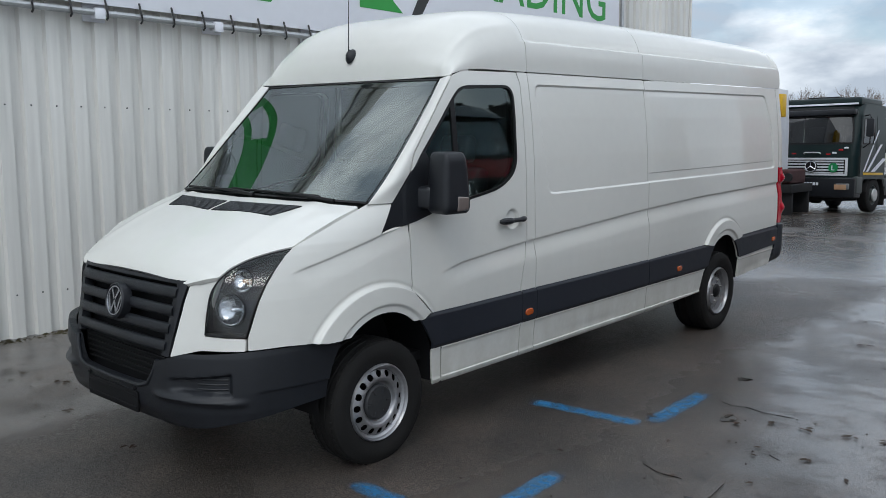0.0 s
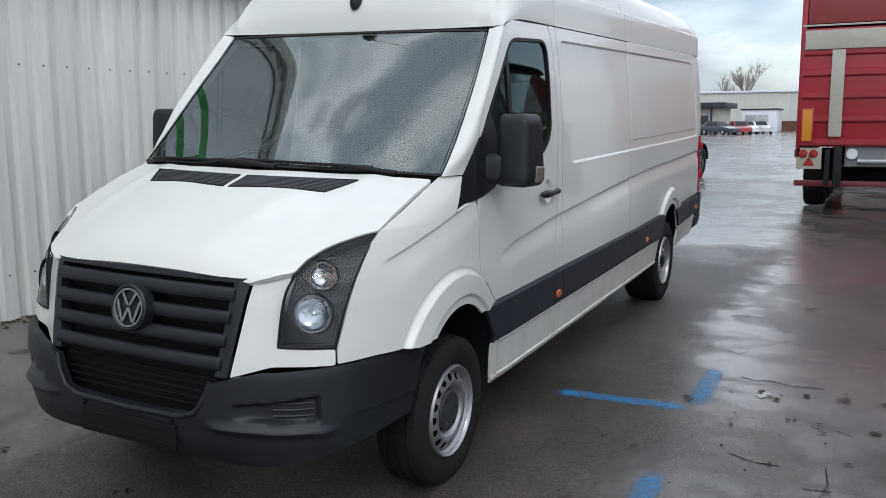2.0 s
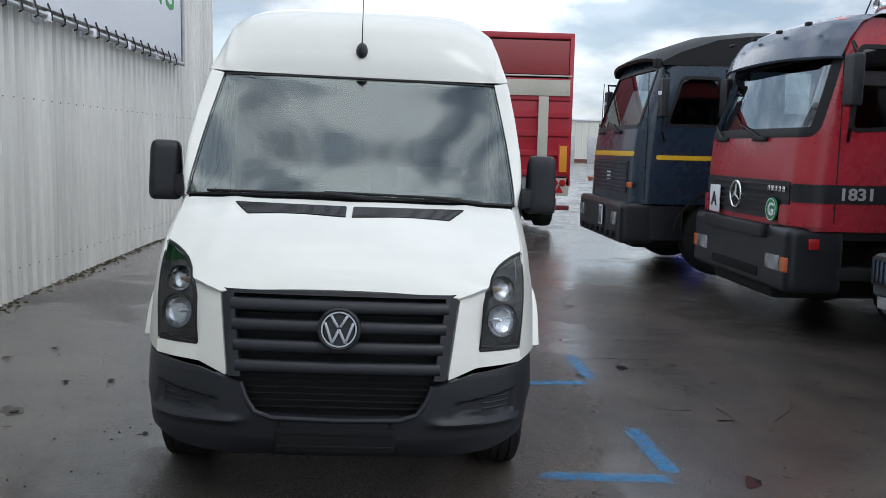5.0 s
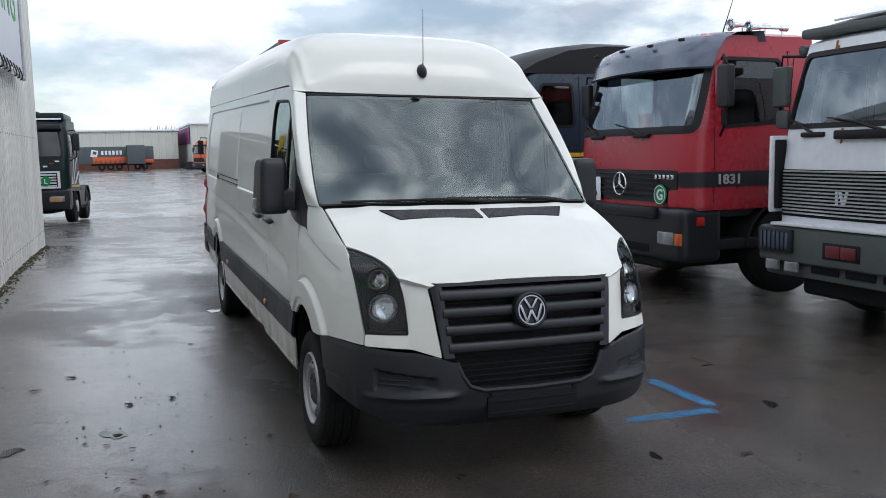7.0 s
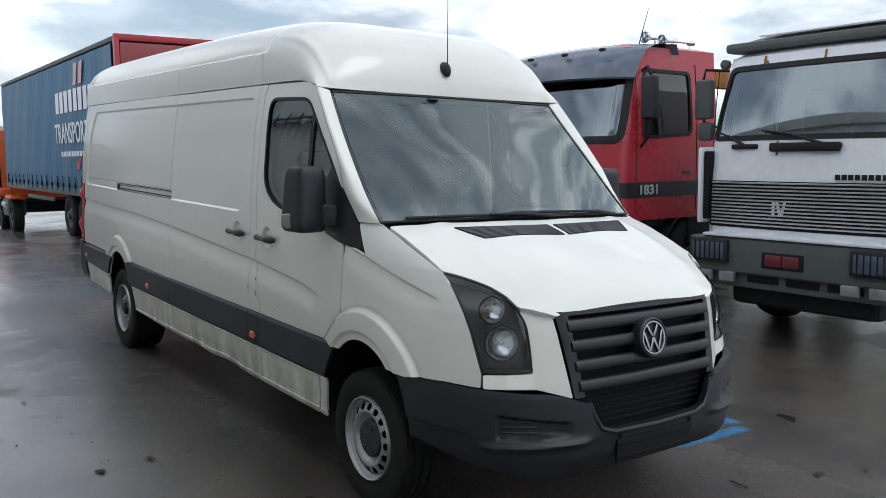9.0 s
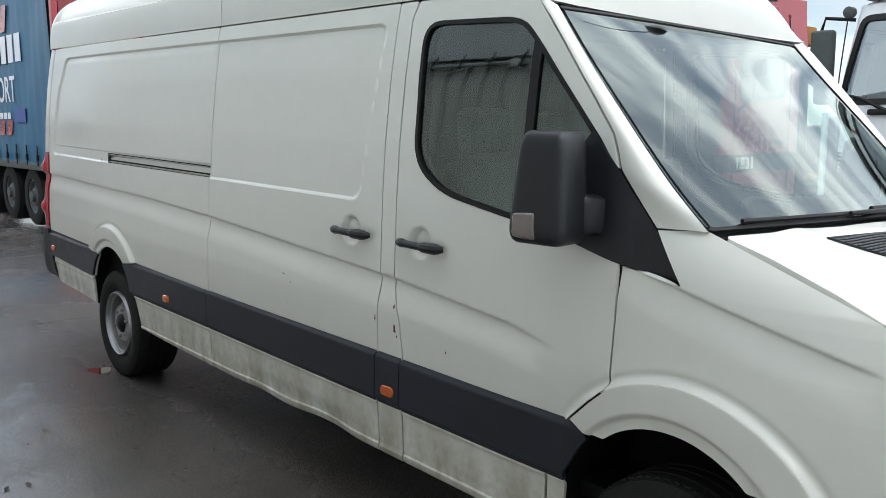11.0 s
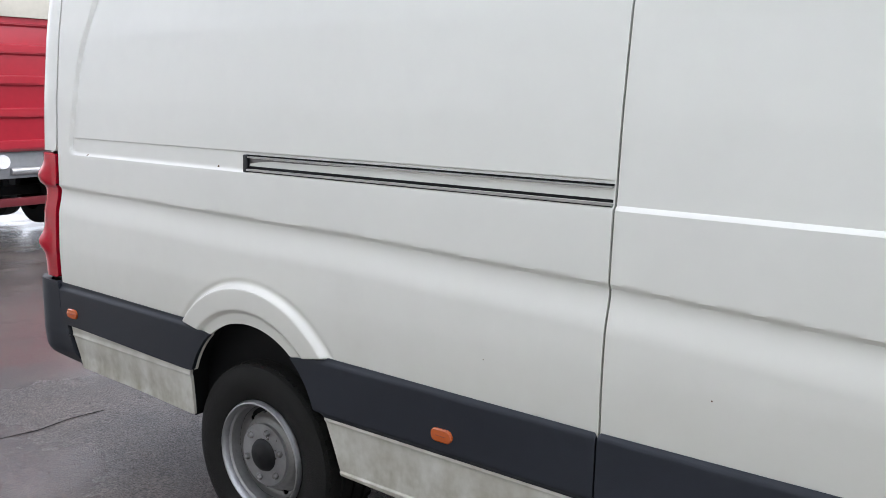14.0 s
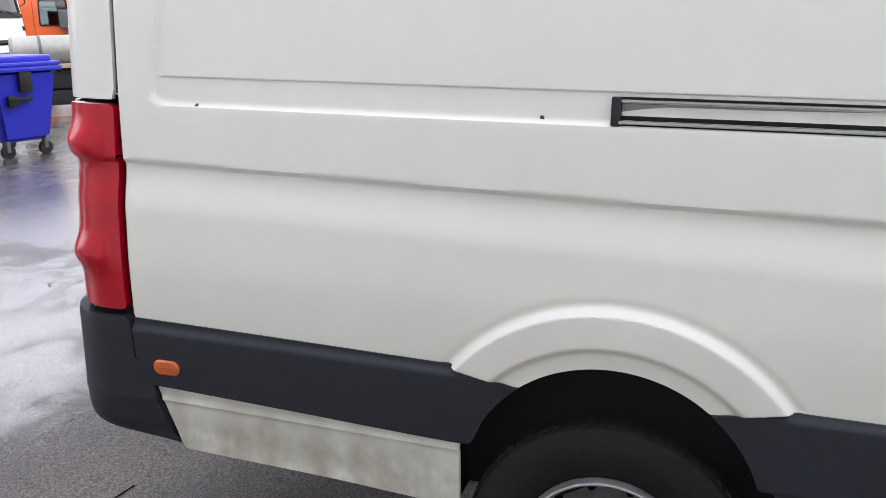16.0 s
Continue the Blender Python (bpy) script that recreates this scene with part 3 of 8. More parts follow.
def side_w(y, z, flared=1.0):
    """Half width of the van's side with its creases, recessed panel and flared arches."""
    w = np.interp(z, ZS, PROFILE) - 0.025 * smooth01((y - 4.2) / 1.6)
    zc = np.interp(y, CREASE_Y, CREASE_Z)
    on = smooth01((y - 0.44) / 0.22)
    w = w - 0.012 * on * smooth01((zc + 0.016 - z) / 0.016) + 0.017 * on * smooth01((zc - 0.004 - z) / 0.12)
    inside = recess(y, z)
    w = w - 0.012 * smooth01((-inside) / 0.012)
    w = w + 0.0045 * smooth01((z - 1.449) / 0.004) * smooth01((-inside - 0.012) / 0.045) * smooth01((y - 2.93) / 0.02)
    for (cy, cz), (fy, fz), r, h in ((FA, FC, 0.526, 0.026), (RA, RA, 0.502, 0.026)):
        d, o = np.hypot(y - fy, z - fz), np.hypot(y - cy, z - cz)
        on = flared * smooth01((z - 0.742 - 0.22 * np.clip(d - 0.37, 0, 0.14)) / 0.008)
        w = w + h * smooth01((r - d) / 0.016) * on - 0.005 * np.exp(-((d - r - 0.008) / 0.010) ** 2) * on - 0.014 * smooth01((0.412 - o) / 0.02) * on
    low = smooth01((0.60 - z) / 0.02)
    w = w + 0.005 * np.exp(-((z - 0.553) / 0.006) ** 2) + 0.007 * smooth01((0.378 - z) / 0.006)
    w = w - low * 0.010 * (np.exp(-((y - 5.05) / 0.20) ** 2 - ((z - 0.43) / 0.05) ** 2) + 0.6 * np.exp(-((y - 2.2) / 0.35) ** 2 - ((z - 0.40) / 0.04) ** 2) + 0.5 * np.exp(-((y - 5.4) / 0.10) ** 2 - ((z - 0.46) / 0.03) ** 2))
    return w + 0.0007 * np.sin(3.1 * y + 1.3) * np.sin(2.7 * z)


CORNER_Y, CORNER_R = 5.73, 0.15


def body_side(u, z, flared=1.0):
    """The side as a sheet: along y, then round the rear corner."""
    y = np.minimum(u, CORNER_Y)
    w = side_w(y, z, flared)
    t = np.clip((u - CORNER_Y) / CORNER_R, 0, math.pi / 2)
    rest = np.maximum(u - CORNER_Y - CORNER_R * math.pi / 2, 0)
    return w - CORNER_R * (1 - np.cos(t)) - rest, y + CORNER_R * np.sin(t), z + 0 * u


def dished(centres):
    """The side with round finger dishes behind the handles."""
    def fn(u, z):
        x, y, zz = body_side(u, z)
        for c in centres:
            d = np.hypot(u - c, z - 1.249)
            x = x - 0.019 * smooth01((0.066 - d) / 0.020) * (1 - 0.3 * smooth01((0.045 - d) / 0.04))
        return x, y, zz
    return fn


def arch_sd(y, z):
    """Negative inside the wheel openings."""
    front = np.minimum(np.hypot(y - FA[0], z - FA[1]) - 0.375, np.maximum(np.maximum(y - np.interp(z, [0.3, 0.6, 0.70, 0.75], [0.415, 0.385, 0.325, 0.285]), -0.42 - y), z - 0.755))
    rear = np.minimum(np.hypot(y - RA[0], z - RA[1]) - 0.355, np.maximum(np.maximum(y - RA[0] - 0.37, RA[0] - 0.37 - 0.34 * (0.58 - z) - y), z - 0.58))
    return np.minimum(front, rear)


def cut(*shapes, gap=0.003, holes=(), arch=True):
    def sd(y, z):
        s = np.maximum.reduce([q(y, z) for q in shapes]) + gap
        if arch:
            s = np.maximum(s, -arch_sd(y, z))
        for h in holes:
            s = np.maximum(s, -h(y, z))
        return s
    return sd


def both(name, verts, faces, mat, parents, label="", **kw):
    """The part on the van's left side, and its mirror image on the right."""
    made = []
    for k, par in enumerate(parents):
        v, f = (verts, faces) if k == 0 else mirror_x(verts, faces)
        made.append(part(name, v, f, mat, par, label, **kw))
    return made


grid = lambda a, b, s: np.linspace(a, b, max(2, int(round((b - a) / s)) + 1))
DOOR = [(0.225, 1.30), (0.228, 0.915), (0.29, 0.86), (0.365, 0.785), (0.43, 0.69), (0.47, 0.57), (0.485, 0.335), (1.24, 0.335), (1.24, 0.80), (1.262, 0.93), (1.31, 1.05), (1.31, 2.10),
        (1.28, 2.168), (0.76, 2.161), (0.66, 2.130), (0.60, 2.06), (0.52, 1.97), (0.37, 1.795), (0.285, 1.69), (0.258, 1.62), (0.245, 1.56)]
WINDOW = rounded([(1.235, 2.085), (0.72, 2.07), (0.63, 1.99), (0.26, 1.60), (0.25, 1.36), (0.42, 1.35), (0.72, 1.395), (1.05, 1.445), (1.215, 1.55)], 0.10, 5)
door_sd, win_sd = poly_sd(DOOR), poly_sd(WINDOW)

vdoor = sheet(dished((1.158,)), grid(0.2, 1.34, 0.009), grid(0.32, 2.18, 0.0065), cut(door_sd, gap=0.0045, holes=(win_sd,)))
doors = both("front_door", *vdoor, M_PAINT, (van, van))
strip = lambda y0, y1, z0, z1: poly_sd([(y0, z0), (y1, z0), (y1, z1), (y0, z1)])
pillar_sd = poly_sd([(1.24, 0.335), (1.40, 0.335), (1.40, 2.168), (1.285, 2.168), (1.31, 2.10), (1.31, 1.05), (1.262, 0.93), (1.24, 0.80)])
both("side_pillar", *sheet(body_side, grid(1.22, 1.42, 0.012), grid(0.32, 2.17, 0.012), cut(pillar_sd)), M_PAINT, (van, van))
slide_sd = cut(strip(1.40, 2.92, 0.335, 2.168), gap=0.0035)
part("side_panel", *sheet(body_side, grid(1.38, 2.94, 0.012), grid(0.32, 2.18, 0.0065), slide_sd), M_PAINT, van)
dish = dished((1.612,))


def dented(u, z):
    """The sliding door, its lower edge pushed in and buckled."""
    x, y, zz = dish(u, z)
    low = smooth01((0.47 - z) / 0.12) * smooth01((u - 1.45) / 0.3) * smooth01((2.75 - u) / 0.4)
    return x - 0.012 * low * (1.0 + np.sin(u * 8.3) * np.cos(u * 3.1 + 1)), y, zz + 0.008 * low * np.sin(u * 10.5 + 0.6)


slide_door = part("sliding_door", *mirror_x(*sheet(dented, grid(1.38, 2.94, 0.012), grid(0.32, 2.18, 0.0065), slide_sd)), M_PAINT, van)
quarter_sd = poly_sd([(2.92, 0.335), (5.53, 0.40), (5.60, 0.60), (5.655, 0.80), (5.66, 2.168), (2.92, 2.168)])
both("rear_quarter", *sheet(body_side, np.concatenate([grid(2.90, 3.80, 0.02), grid(3.806, 4.86, 0.0055), grid(4.87, 5.70, 0.011)]), np.concatenate([grid(0.32, 0.72, 0.0065), grid(0.7235, 1.0, 0.0038), grid(1.006, 1.442, 0.0065), grid(1.4455, 1.458, 0.002), grid(1.464, 2.18, 0.0065)]), cut(quarter_sd)), M_PAINT, (van, van))
rear_sd = strip(5.665, 7.2, 1.385, 2.168)
both("rear_pillar", *sheet(body_side, grid(5.64, 6.83, 0.02), grid(1.36, 2.17, 0.03), cut(rear_sd, arch=False)), M_PAINT, (van, van))
both("rear_door", *sheet(body_side, grid(5.86, 6.83, 0.04), grid(0.5, 1.40, 0.04), cut(strip(5.88, 7.2, 0.55, 1.38), arch=False)), M_PAINT, (van, van))

# tail lamps, with two domes each
tail_sd = poly_sd(rounded([(5.672, 0.81), (5.90, 0.81), (5.87, 1.375), (5.668, 1.375), (5.674, 1.22)], 0.015, 3))


def tail(u, z):
    x, y, zz = body_side(u, z)
    bump = 0.028 * np.maximum(0, 1 - ((u - 5.79) / 0.085) ** 2) * (np.exp(-((z - 1.27) / 0.045) ** 2) + np.exp(-((z - 0.965) / 0.045) ** 2)) + 0.006
    t = np.clip((u - CORNER_Y) / CORNER_R, 0, math.pi / 2)
    return x + bump * np.cos(t), y + bump * np.sin(t), zz


lamps = both("tail_lamp", *sheet(tail, grid(5.65, 5.95, 0.01), grid(0.79, 1.39, 0.01), tail_sd, rim=0.03), M_RED_LENS, (van, van), "red rear lamp with two domed lenses")

# black trim bands and orange markers


def proud(h):
    def fn(u, z):
        x, y, zz = body_side(u, z, 0.0)
        edge = smooth01((z - 0.56) / 0.025) * smooth01((0.775 - z) / 0.02)
        t = np.clip((u - CORNER_Y) / CORNER_R, 0, math.pi / 2)
        o = 0.004 + h * edge
        return x + o * np.cos(t), y + o * np.sin(t), zz
    return fn


BANDS = [[(0.376, 0.775), (0.31, 0.748), (0.27, 0.72), (0.27, 0.562), (1.238, 0.562), (1.238, 0.775)], [(1.243, 0.562), (1.397, 0.562), (1.397, 0.775), (1.243, 0.775)],
         [(1.403, 0.562), (2.917, 0.562), (2.917, 0.772), (1.403, 0.775)], [(2.923, 0.562), (4.2, 0.562), (4.2, 0.73), (4.105, 0.748), (3.935, 0.776), (2.923, 0.77)],
         [(4.725, 0.782), (4.555, 0.748), (4.45, 0.73), (4.45, 0.572), (5.595, 0.60), (5.645, 0.67), (5.655, 0.79)]]
both("arch_sill", *sheet(body_side, grid(0.35, 0.50, 0.01), grid(0.32, 0.58, 0.012), cut(poly_sd([(0.36, 0.335), (0.482, 0.335), (0.466, 0.566), (0.36, 0.566)]))), M_PAINT, (van, van))
for b in BANDS:
    ys = [p[0] for p in b]
    both("trim_band", *sheet(proud(0.014), grid(min(ys) - 0.02, max(ys) + 0.02, 0.009), grid(0.55, 0.80, 0.006), cut(poly_sd(b), gap=0.0), rim=0.016), M_BAND, (van, van))
def marker_bm():
    bm = lathe([(-0.007, 0.022), (0.003, 0.022), (0.007, 0.018), (0.008, 0.0005)], 20, "x")
    for q in bm.verts:
        q.co.y += 0.019 if q.co.y > 0 else -0.019
    return bm



for y, z in ((1.312, 0.628), (3.435, 0.634), (5.545, 0.66)):
    for s in (1, -1):
        o = from_bm("side_marker", marker_bm(), M_ORANGE, van, "orange side marker")
        o.matrix_basis = pose(s * (float(side_w(np.array(y), np.array(z))) + 0.020), y, z, 0, 0, 0 if s > 0 else 180)

# windows of the front doors
frame_o, frame_i = win_sd, lambda y, z: win_sd(y, z) + 0.017


def inset_side(d):
    def fn(u, z):
        x, y, zz = body_side(u, z)
        return x - d, y, zz
    return fn


both("window_seal", *sheet(inset_side(-0.002), grid(0.2, 1.26, 0.012), grid(1.32, 2.11, 0.012), lambda y, z: np.maximum(frame_o(y, z) + 0.001, -frame_i(y, z)), rim=0.02), M_SEAL, doors)
both("window_glass", *sheet(inset_side(0.010), grid(0.2, 1.26, 0.05), grid(1.32, 2.11, 0.04), lambda y, z: win_sd(y, z) + 0.015, rim=0), M_SIDE_GLASS, doors)
both("window_bar", *sheet(inset_side(0.001), grid(0.60, 0.68, 0.01), grid(1.36, 2.10, 0.02), lambda y, z: np.maximum(win_sd(y, z) + 0.01, np.abs(y - 0.635) - 0.019), rim=0.015), M_SEAL, doors)
both("door_lining", *sheet(inset_side(0.055), grid(0.2, 1.34, 0.03), grid(0.34, 2.18, 0.025), cut(door_sd, gap=0.006, holes=(lambda y, z: win_sd(y, z) - 0.004,)), rim=0.02), M_INTERIOR, doors)
SAIL = [(0.250, 1.585), (0.135, 1.43), (0.022, 1.268), (0.235, 1.305), (0.40, 1.345), (0.44, 1.385), (0.43, 1.60), (0.36, 1.70)]


# door handles in dished cups
def handle(y0, s, par):
    z0 = 1.247
    x0 = float(side_w(np.array(y0), np.array(z0)))
    bm = bmesh.new()
    pts, rad = [], []
    for k in range(25):
        t = k / 24
        pts.append((s * (x0 + 0.014 + 0.024 * math.sin(math.pi * t) ** 0.35), y0 - 0.128 + 0.256 * t, z0 - 0.003))
        rad.append(float(np.interp(t, [0, 0.05, 0.12, 0.34, 0.42, 0.78, 0.84, 0.95, 1], [0.010, 0.018, 0.0215, 0.0205, 0.0145, 0.0145, 0.018, 0.017, 0.009])))
    tube(pts, rad, 10, bm)
    from_bm("door_handle", bm, M_PLASTIC, par, "black pull handle")


handle(1.135, 1, doors[0])
handle(1.135, -1, doors[1])
handle(1.588, -1, slide_door)

# sliding-door rail on the right side
rail = empty("slide_rail")
rail.parent = van
M_RAIL = material("dull_rail_steel", (0.22, 0.215, 0.21), 0.45, 0.7, 0.5, 0, 0.3, 14, 0.1, 90, 0.1, (1, 0.1, 1))
xr = -float(side_w(np.array(3.6), np.array(1.41)))
# the near-black bars stand in for shadow lines in the rail's grooves
for dz, h, d, mt in ((0.0295, 0.005, 0.004, M_DARK), (0.0235, 0.006, 0.009, M_ALU), (0.005, 0.028, -0.003, M_RAIL), (-0.0135, 0.010, -0.001, M_DARK), (-0.0225, 0.007, 0.011, M_ALU), (-0.0305, 0.008, 0.005, M_DARK)):
    from_bm("rail_bar_and_shade", box_bm((0.012, 1.43, h), (xr - d + 0.004, 3.642, 1.410 + dz), 0.0015), mt, rail)
from_bm("end_cap", box_bm((0.018, 0.022, 0.064), (xr - 0.004, 4.362, 1.410), 0.004), M_PLASTIC, rail)

# ---- roof ----
RK = np.arange(15)
R_YC = [0.668, 0.678, 0.696, 0.732, 0.795, 0.895, 1.05, 1.3, 1.7, 2.5, 4.0, 5.3, 5.68, 5.83, 5.90]
R_ZT = [2.118, 2.20, 2.265, 2.345, 2.43, 2.50, 2.55, 2.585, 2.605, 2.62, 2.625, 2.62, 2.605, 2.545, 2.34]
R_YS = [0.645, 0.68, 0.74, 0.82, 0.92, 1.04, 1.18, 1.38, 1.72, 2.5, 4.0, 5.3, 5.66, 5.79, 5.83]
R_ZB = [2.128, 2.138, 2.152, 2.164, 2.17] + [2.172] * 10
R_HW = [0.897, 0.896, 0.894, 0.890, 0.888, 0.887, 0.886, 0.886, 0.886, 0.886, 0.884, 0.874, 0.870, 0.862, 0.82]


def catmull(t, vals):
    v = np.array(vals, float)
    t = np.clip(t, 0, len(v) - 1)
    i = np.minimum(t.astype(int), len(v) - 2)
    f = t - i
    p0, p1, p2, p3 = v[np.maximum(i - 1, 0)], v[i], v[i + 1], v[np.minimum(i + 2, len(v) - 1)]
    return 0.5 * (2 * p1 + (p2 - p0) * f + (2 * p0 - 5 * p1 + 4 * p2 - p3) * f ** 2 + (3 * p1 - p0 - 3 * p2 + p3) * f ** 3)


def roof_at(k, a):
    """Roof sheet: k along the rows, a across from -1 (right gutter) to 1 (left gutter)."""
    th = (1 - np.abs(a)) * math.pi / 2
    c, s = np.maximum(np.cos(th), 0), np.maximum(np.sin(th), 0)
    hw, zt, zb, yc, ys = (catmull(k, q) for q in (R_HW, R_ZT, R_ZB, R_YC, R_YS))
    p, q = np.interp(k, [0, 2, 5, 8, 12, 14], [3.4, 4.0, 4.8, 5.2, 5.0, 4.4]), np.interp(k, [0, 2, 5, 8, 14], [2.6, 2.9, 3.1, 3.1, 2.9])
    x, z = hw * c ** (2 / p), zb + (zt - zb) * s ** (2 / q)
    y = ys + (yc - ys) * s ** 1.3
    rid = 0.009 * np.exp(-((th - 0.62) / 0.085) ** 2) * smooth01(k / 0.8) * smooth01((7.5 - k) / 2.5)
    x, y, z = x + rid * 0.75, y - rid * 0.7, z + rid * 0.5
    step = 0.024 * smooth01((z - 2.362) / 0.012) * smooth01((k - 6.9) / 0.5) * smooth01((12.2 - k) / 0.3) * (1 - smooth01((z - 2.45) / 0.12) * 0.6)
    x = x - step
    z = z + 0.004 * np.cos(x * 22) * smooth01((k - 8) / 1.0) * smooth01((0.62 - x) / 0.1) * smooth01((12 - k) / 0.5)
    return np.sign(a) * x, y, z


def roof_piece(k0, k1, lo, hi, name):
    def sd(k, a):
        y = roof_at(k, a)[1]
        return np.maximum(lo + 0.003 - y, y - hi + 0.003)
    a = np.sign(np.linspace(-1, 1, 161)) * np.abs(np.linspace(-1, 1, 161)) ** 0.7
    return part(name, *sheet(roof_at, np.linspace(k0, k1, int((k1 - k0) * 14) + 1), a, sd, rim=0.012, flip=True), M_PAINT, van)


for seam in (1.40, 2.92):
    under_roof = lambda k, a: tuple(q - d for q, d in zip(roof_at(k, a), (np.sign(a) * 0.004, 0.0, 0.006)))
    part("roof_seam", *sheet(under_roof, np.linspace(6, 10.5, 90), np.linspace(-1, 1, 121), lambda k, a: np.abs(roof_at(k, a)[1] - seam) - 0.016, rim=0), M_SEAL, van)
roof_piece(0, 8, -9, 1.40, "roof_cap")
roof_piece(7, 10, 1.40, 2.92, "roof_panel")
roof_piece(9, 14, 2.92, 9, "roof_panel")
mast_bm = tube([(0, 0, 0), (0, -0.004, 0.05), (0, 0.006, 0.40)], [0.006, 0.0035, 0.0018], 8)
antenna = lathe([(0, 0.0005), (0.0, 0.036), (0.018, 0.032), (0.038, 0.017), (0.046, 0.0005)], 20, "z")
for vv in antenna.verts:
    vv.co.y = vv.co.y * 1.5 + 0.02
ant = from_bm("antenna", antenna, M_PLASTIC, van, "black roof antenna")
ant.matrix_basis = pose(0, 0.690, 2.262, 58, 0, 0)
m_ob = from_bm("mast", mast_bm, M_PLASTIC, ant)
m_ob.matrix_basis = pose(0, 0.02, 0.025, -58, 0, 0)

# ---- A pillars ----
WS_EDGE = np.array([(0.894, -0.022, 1.425), (0.888, 0.132, 1.565), (0.867, 0.342, 1.78), (0.842, 0.510, 1.955), (0.818, 0.648, 2.108)])


def pillar(t, s):
    """t up the pillar, s from the windscreen edge to the door edge."""
    k = t * 4
    ix, iy, iz = (catmull(k, WS_EDGE[:, j]) for j in range(3))
    oz = 1.422 + (2.125 - 1.422) * t
    oy = np.interp(oz, [1.40, 1.422, 1.585, 1.63, 1.69, 1.795, 1.97, 2.06, 2.125, 2.2], [0.115, 0.13, 0.25, 0.262, 0.285, 0.37, 0.52, 0.60, 0.665, 0.74]) - 0.004
    ox = side_w(oy, oz) - 0.052 * smooth01((0.30 - oy) / 0.28)
    b = np.sin(math.pi * s) * 0.016 * smooth01(t / 0.2)
    x, y, z = ix + (ox - ix) * np.maximum(s, 0) ** 0.8 + b, iy + (oy - iy) * s - b * 0.9, iz + (oz - iz) * s + b * 0.2
    return x, y, z


both("pillar_lining", *sheet(lambda t, s: tuple(q - d for q, d in zip(pillar(t, s), (0.035, -0.02, 0.02))), np.linspace(0.02, 0.98, 20), np.linspace(0, 1, 6), rim=0.0, flip=True), M_INTERIOR, (van, van))
both("front_pillar", *sheet(pillar, np.linspace(0, 1, 60), np.linspace(0, 1, 12), rim=0.012, flip=True), M_PAINT, (van, van))


# ---- windscreen ----
def screen(a, t, grow=0.0):
    """a across -1..1, t from the base to the top."""
    k = np.clip(t, 0, 1) * 4
    ex, ey, ez = (catmull(k, WS_EDGE[:, j]) for j in range(3))
    bow = (1 - a * a)
    x = a * ex
    y = ey - bow * (0.165 * (1 - t) + 0.0 * t) + bow * 0.02 * t
    z = ez + bow * (0.02 * (1 - t) + 0.008 * t)
    return x, y - grow * 0.8, z + grow * 0.6


ws_sd = lambda d: (lambda a, t: np.maximum(np.abs(a) - 1 + d * 1.15, np.maximum(d * 1.0 - t, t - 1 + d * 1.0)))
part("windscreen", *sheet(lambda a, t: screen(a, t, -0.002), np.linspace(-1, 1, 41), np.linspace(0, 1, 25), ws_sd(0.008), rim=0), M_WINDSCREEN, van)
part("windscreen_seal", *sheet(lambda a, t: screen(a, t, 0.002), np.linspace(-1, 1, 101), np.linspace(0, 1, 61),
     lambda a, t: np.maximum(ws_sd(0.004)(a, t), -np.maximum(np.abs(a) - 0.980, np.maximum(0.030 - t, t - 0.972))), rim=0.01), M_SEAL, van)


# ---- bonnet ----
HY = [-0.93, -0.915, -0.90, -0.875, -0.83, -0.76, -0.66, -0.5, -0.38, -0.2, 0.0, 0.15]
HZ = [1.075, 1.095, 1.115, 1.142, 1.178, 1.222, 1.272, 1.338, 1.382, 1.434, 1.475, 1.495]
HYS = np.linspace(-0.95, 0.2, 600)
HZS = np.interp(HYS, HY, HZ)
hk = np.exp(-np.linspace(-2, 2, 41) ** 2)
HZS = np.convolve(np.pad(HZS, 20, mode="edge"), hk / hk.sum(), mode="valid")


def bonnet_z(x, y):
    r = np.abs(x) / 0.87
    drop = np.interp(y, [-0.95, -0.82, -0.5, 0.0], [0.05, 0.135, 0.092, 0.045])
    back = 0.05 * r ** 2 * smooth01((-0.72 - y) / 0.2)
    ridge = 0.006 * np.exp(-((r - 0.70) / 0.06) ** 2) * smooth01((y + 0.85) / 0.2)
    return np.interp(y, HYS, HZS) - drop * r ** 2.6 - back * 0.3 + ridge


BONNET = [(0, -0.918), (0.30, -0.918), (0.533, -0.913), (0.60, -0.880), (0.676, -0.818), (0.691, -0.757), (0.719, -0.692), (0.76, -0.626), (0.81, -0.560), (0.862, -0.505), (0.868, -0.34), (0.871, -0.175), (0.871, -0.05),
          (0.70, -0.105), (0.40, -0.175), (0, -0.205)]
BONNET = BONNET + [(-x, y) for x, y in BONNET[::-1] if x > 0]
M_VENT = material("grey_vent_plastic", (0.055, 0.058, 0.064), 0.5, 0, 0.4)
VENT = [(0.585, -0.222), (0.022, -0.284), (0.016, -0.408), (0.505, -0.362)]
bon_sd = poly_sd(BONNET)
vent_sds = [poly_sd(VENT), poly_sd([(-x, y) for x, y in VENT])]


def bonnet_cut(x, y):
    s = bon_sd(x, y) + 0.005
    for q in vent_sds:
        s = np.maximum(s, -q(x, y))
    return s


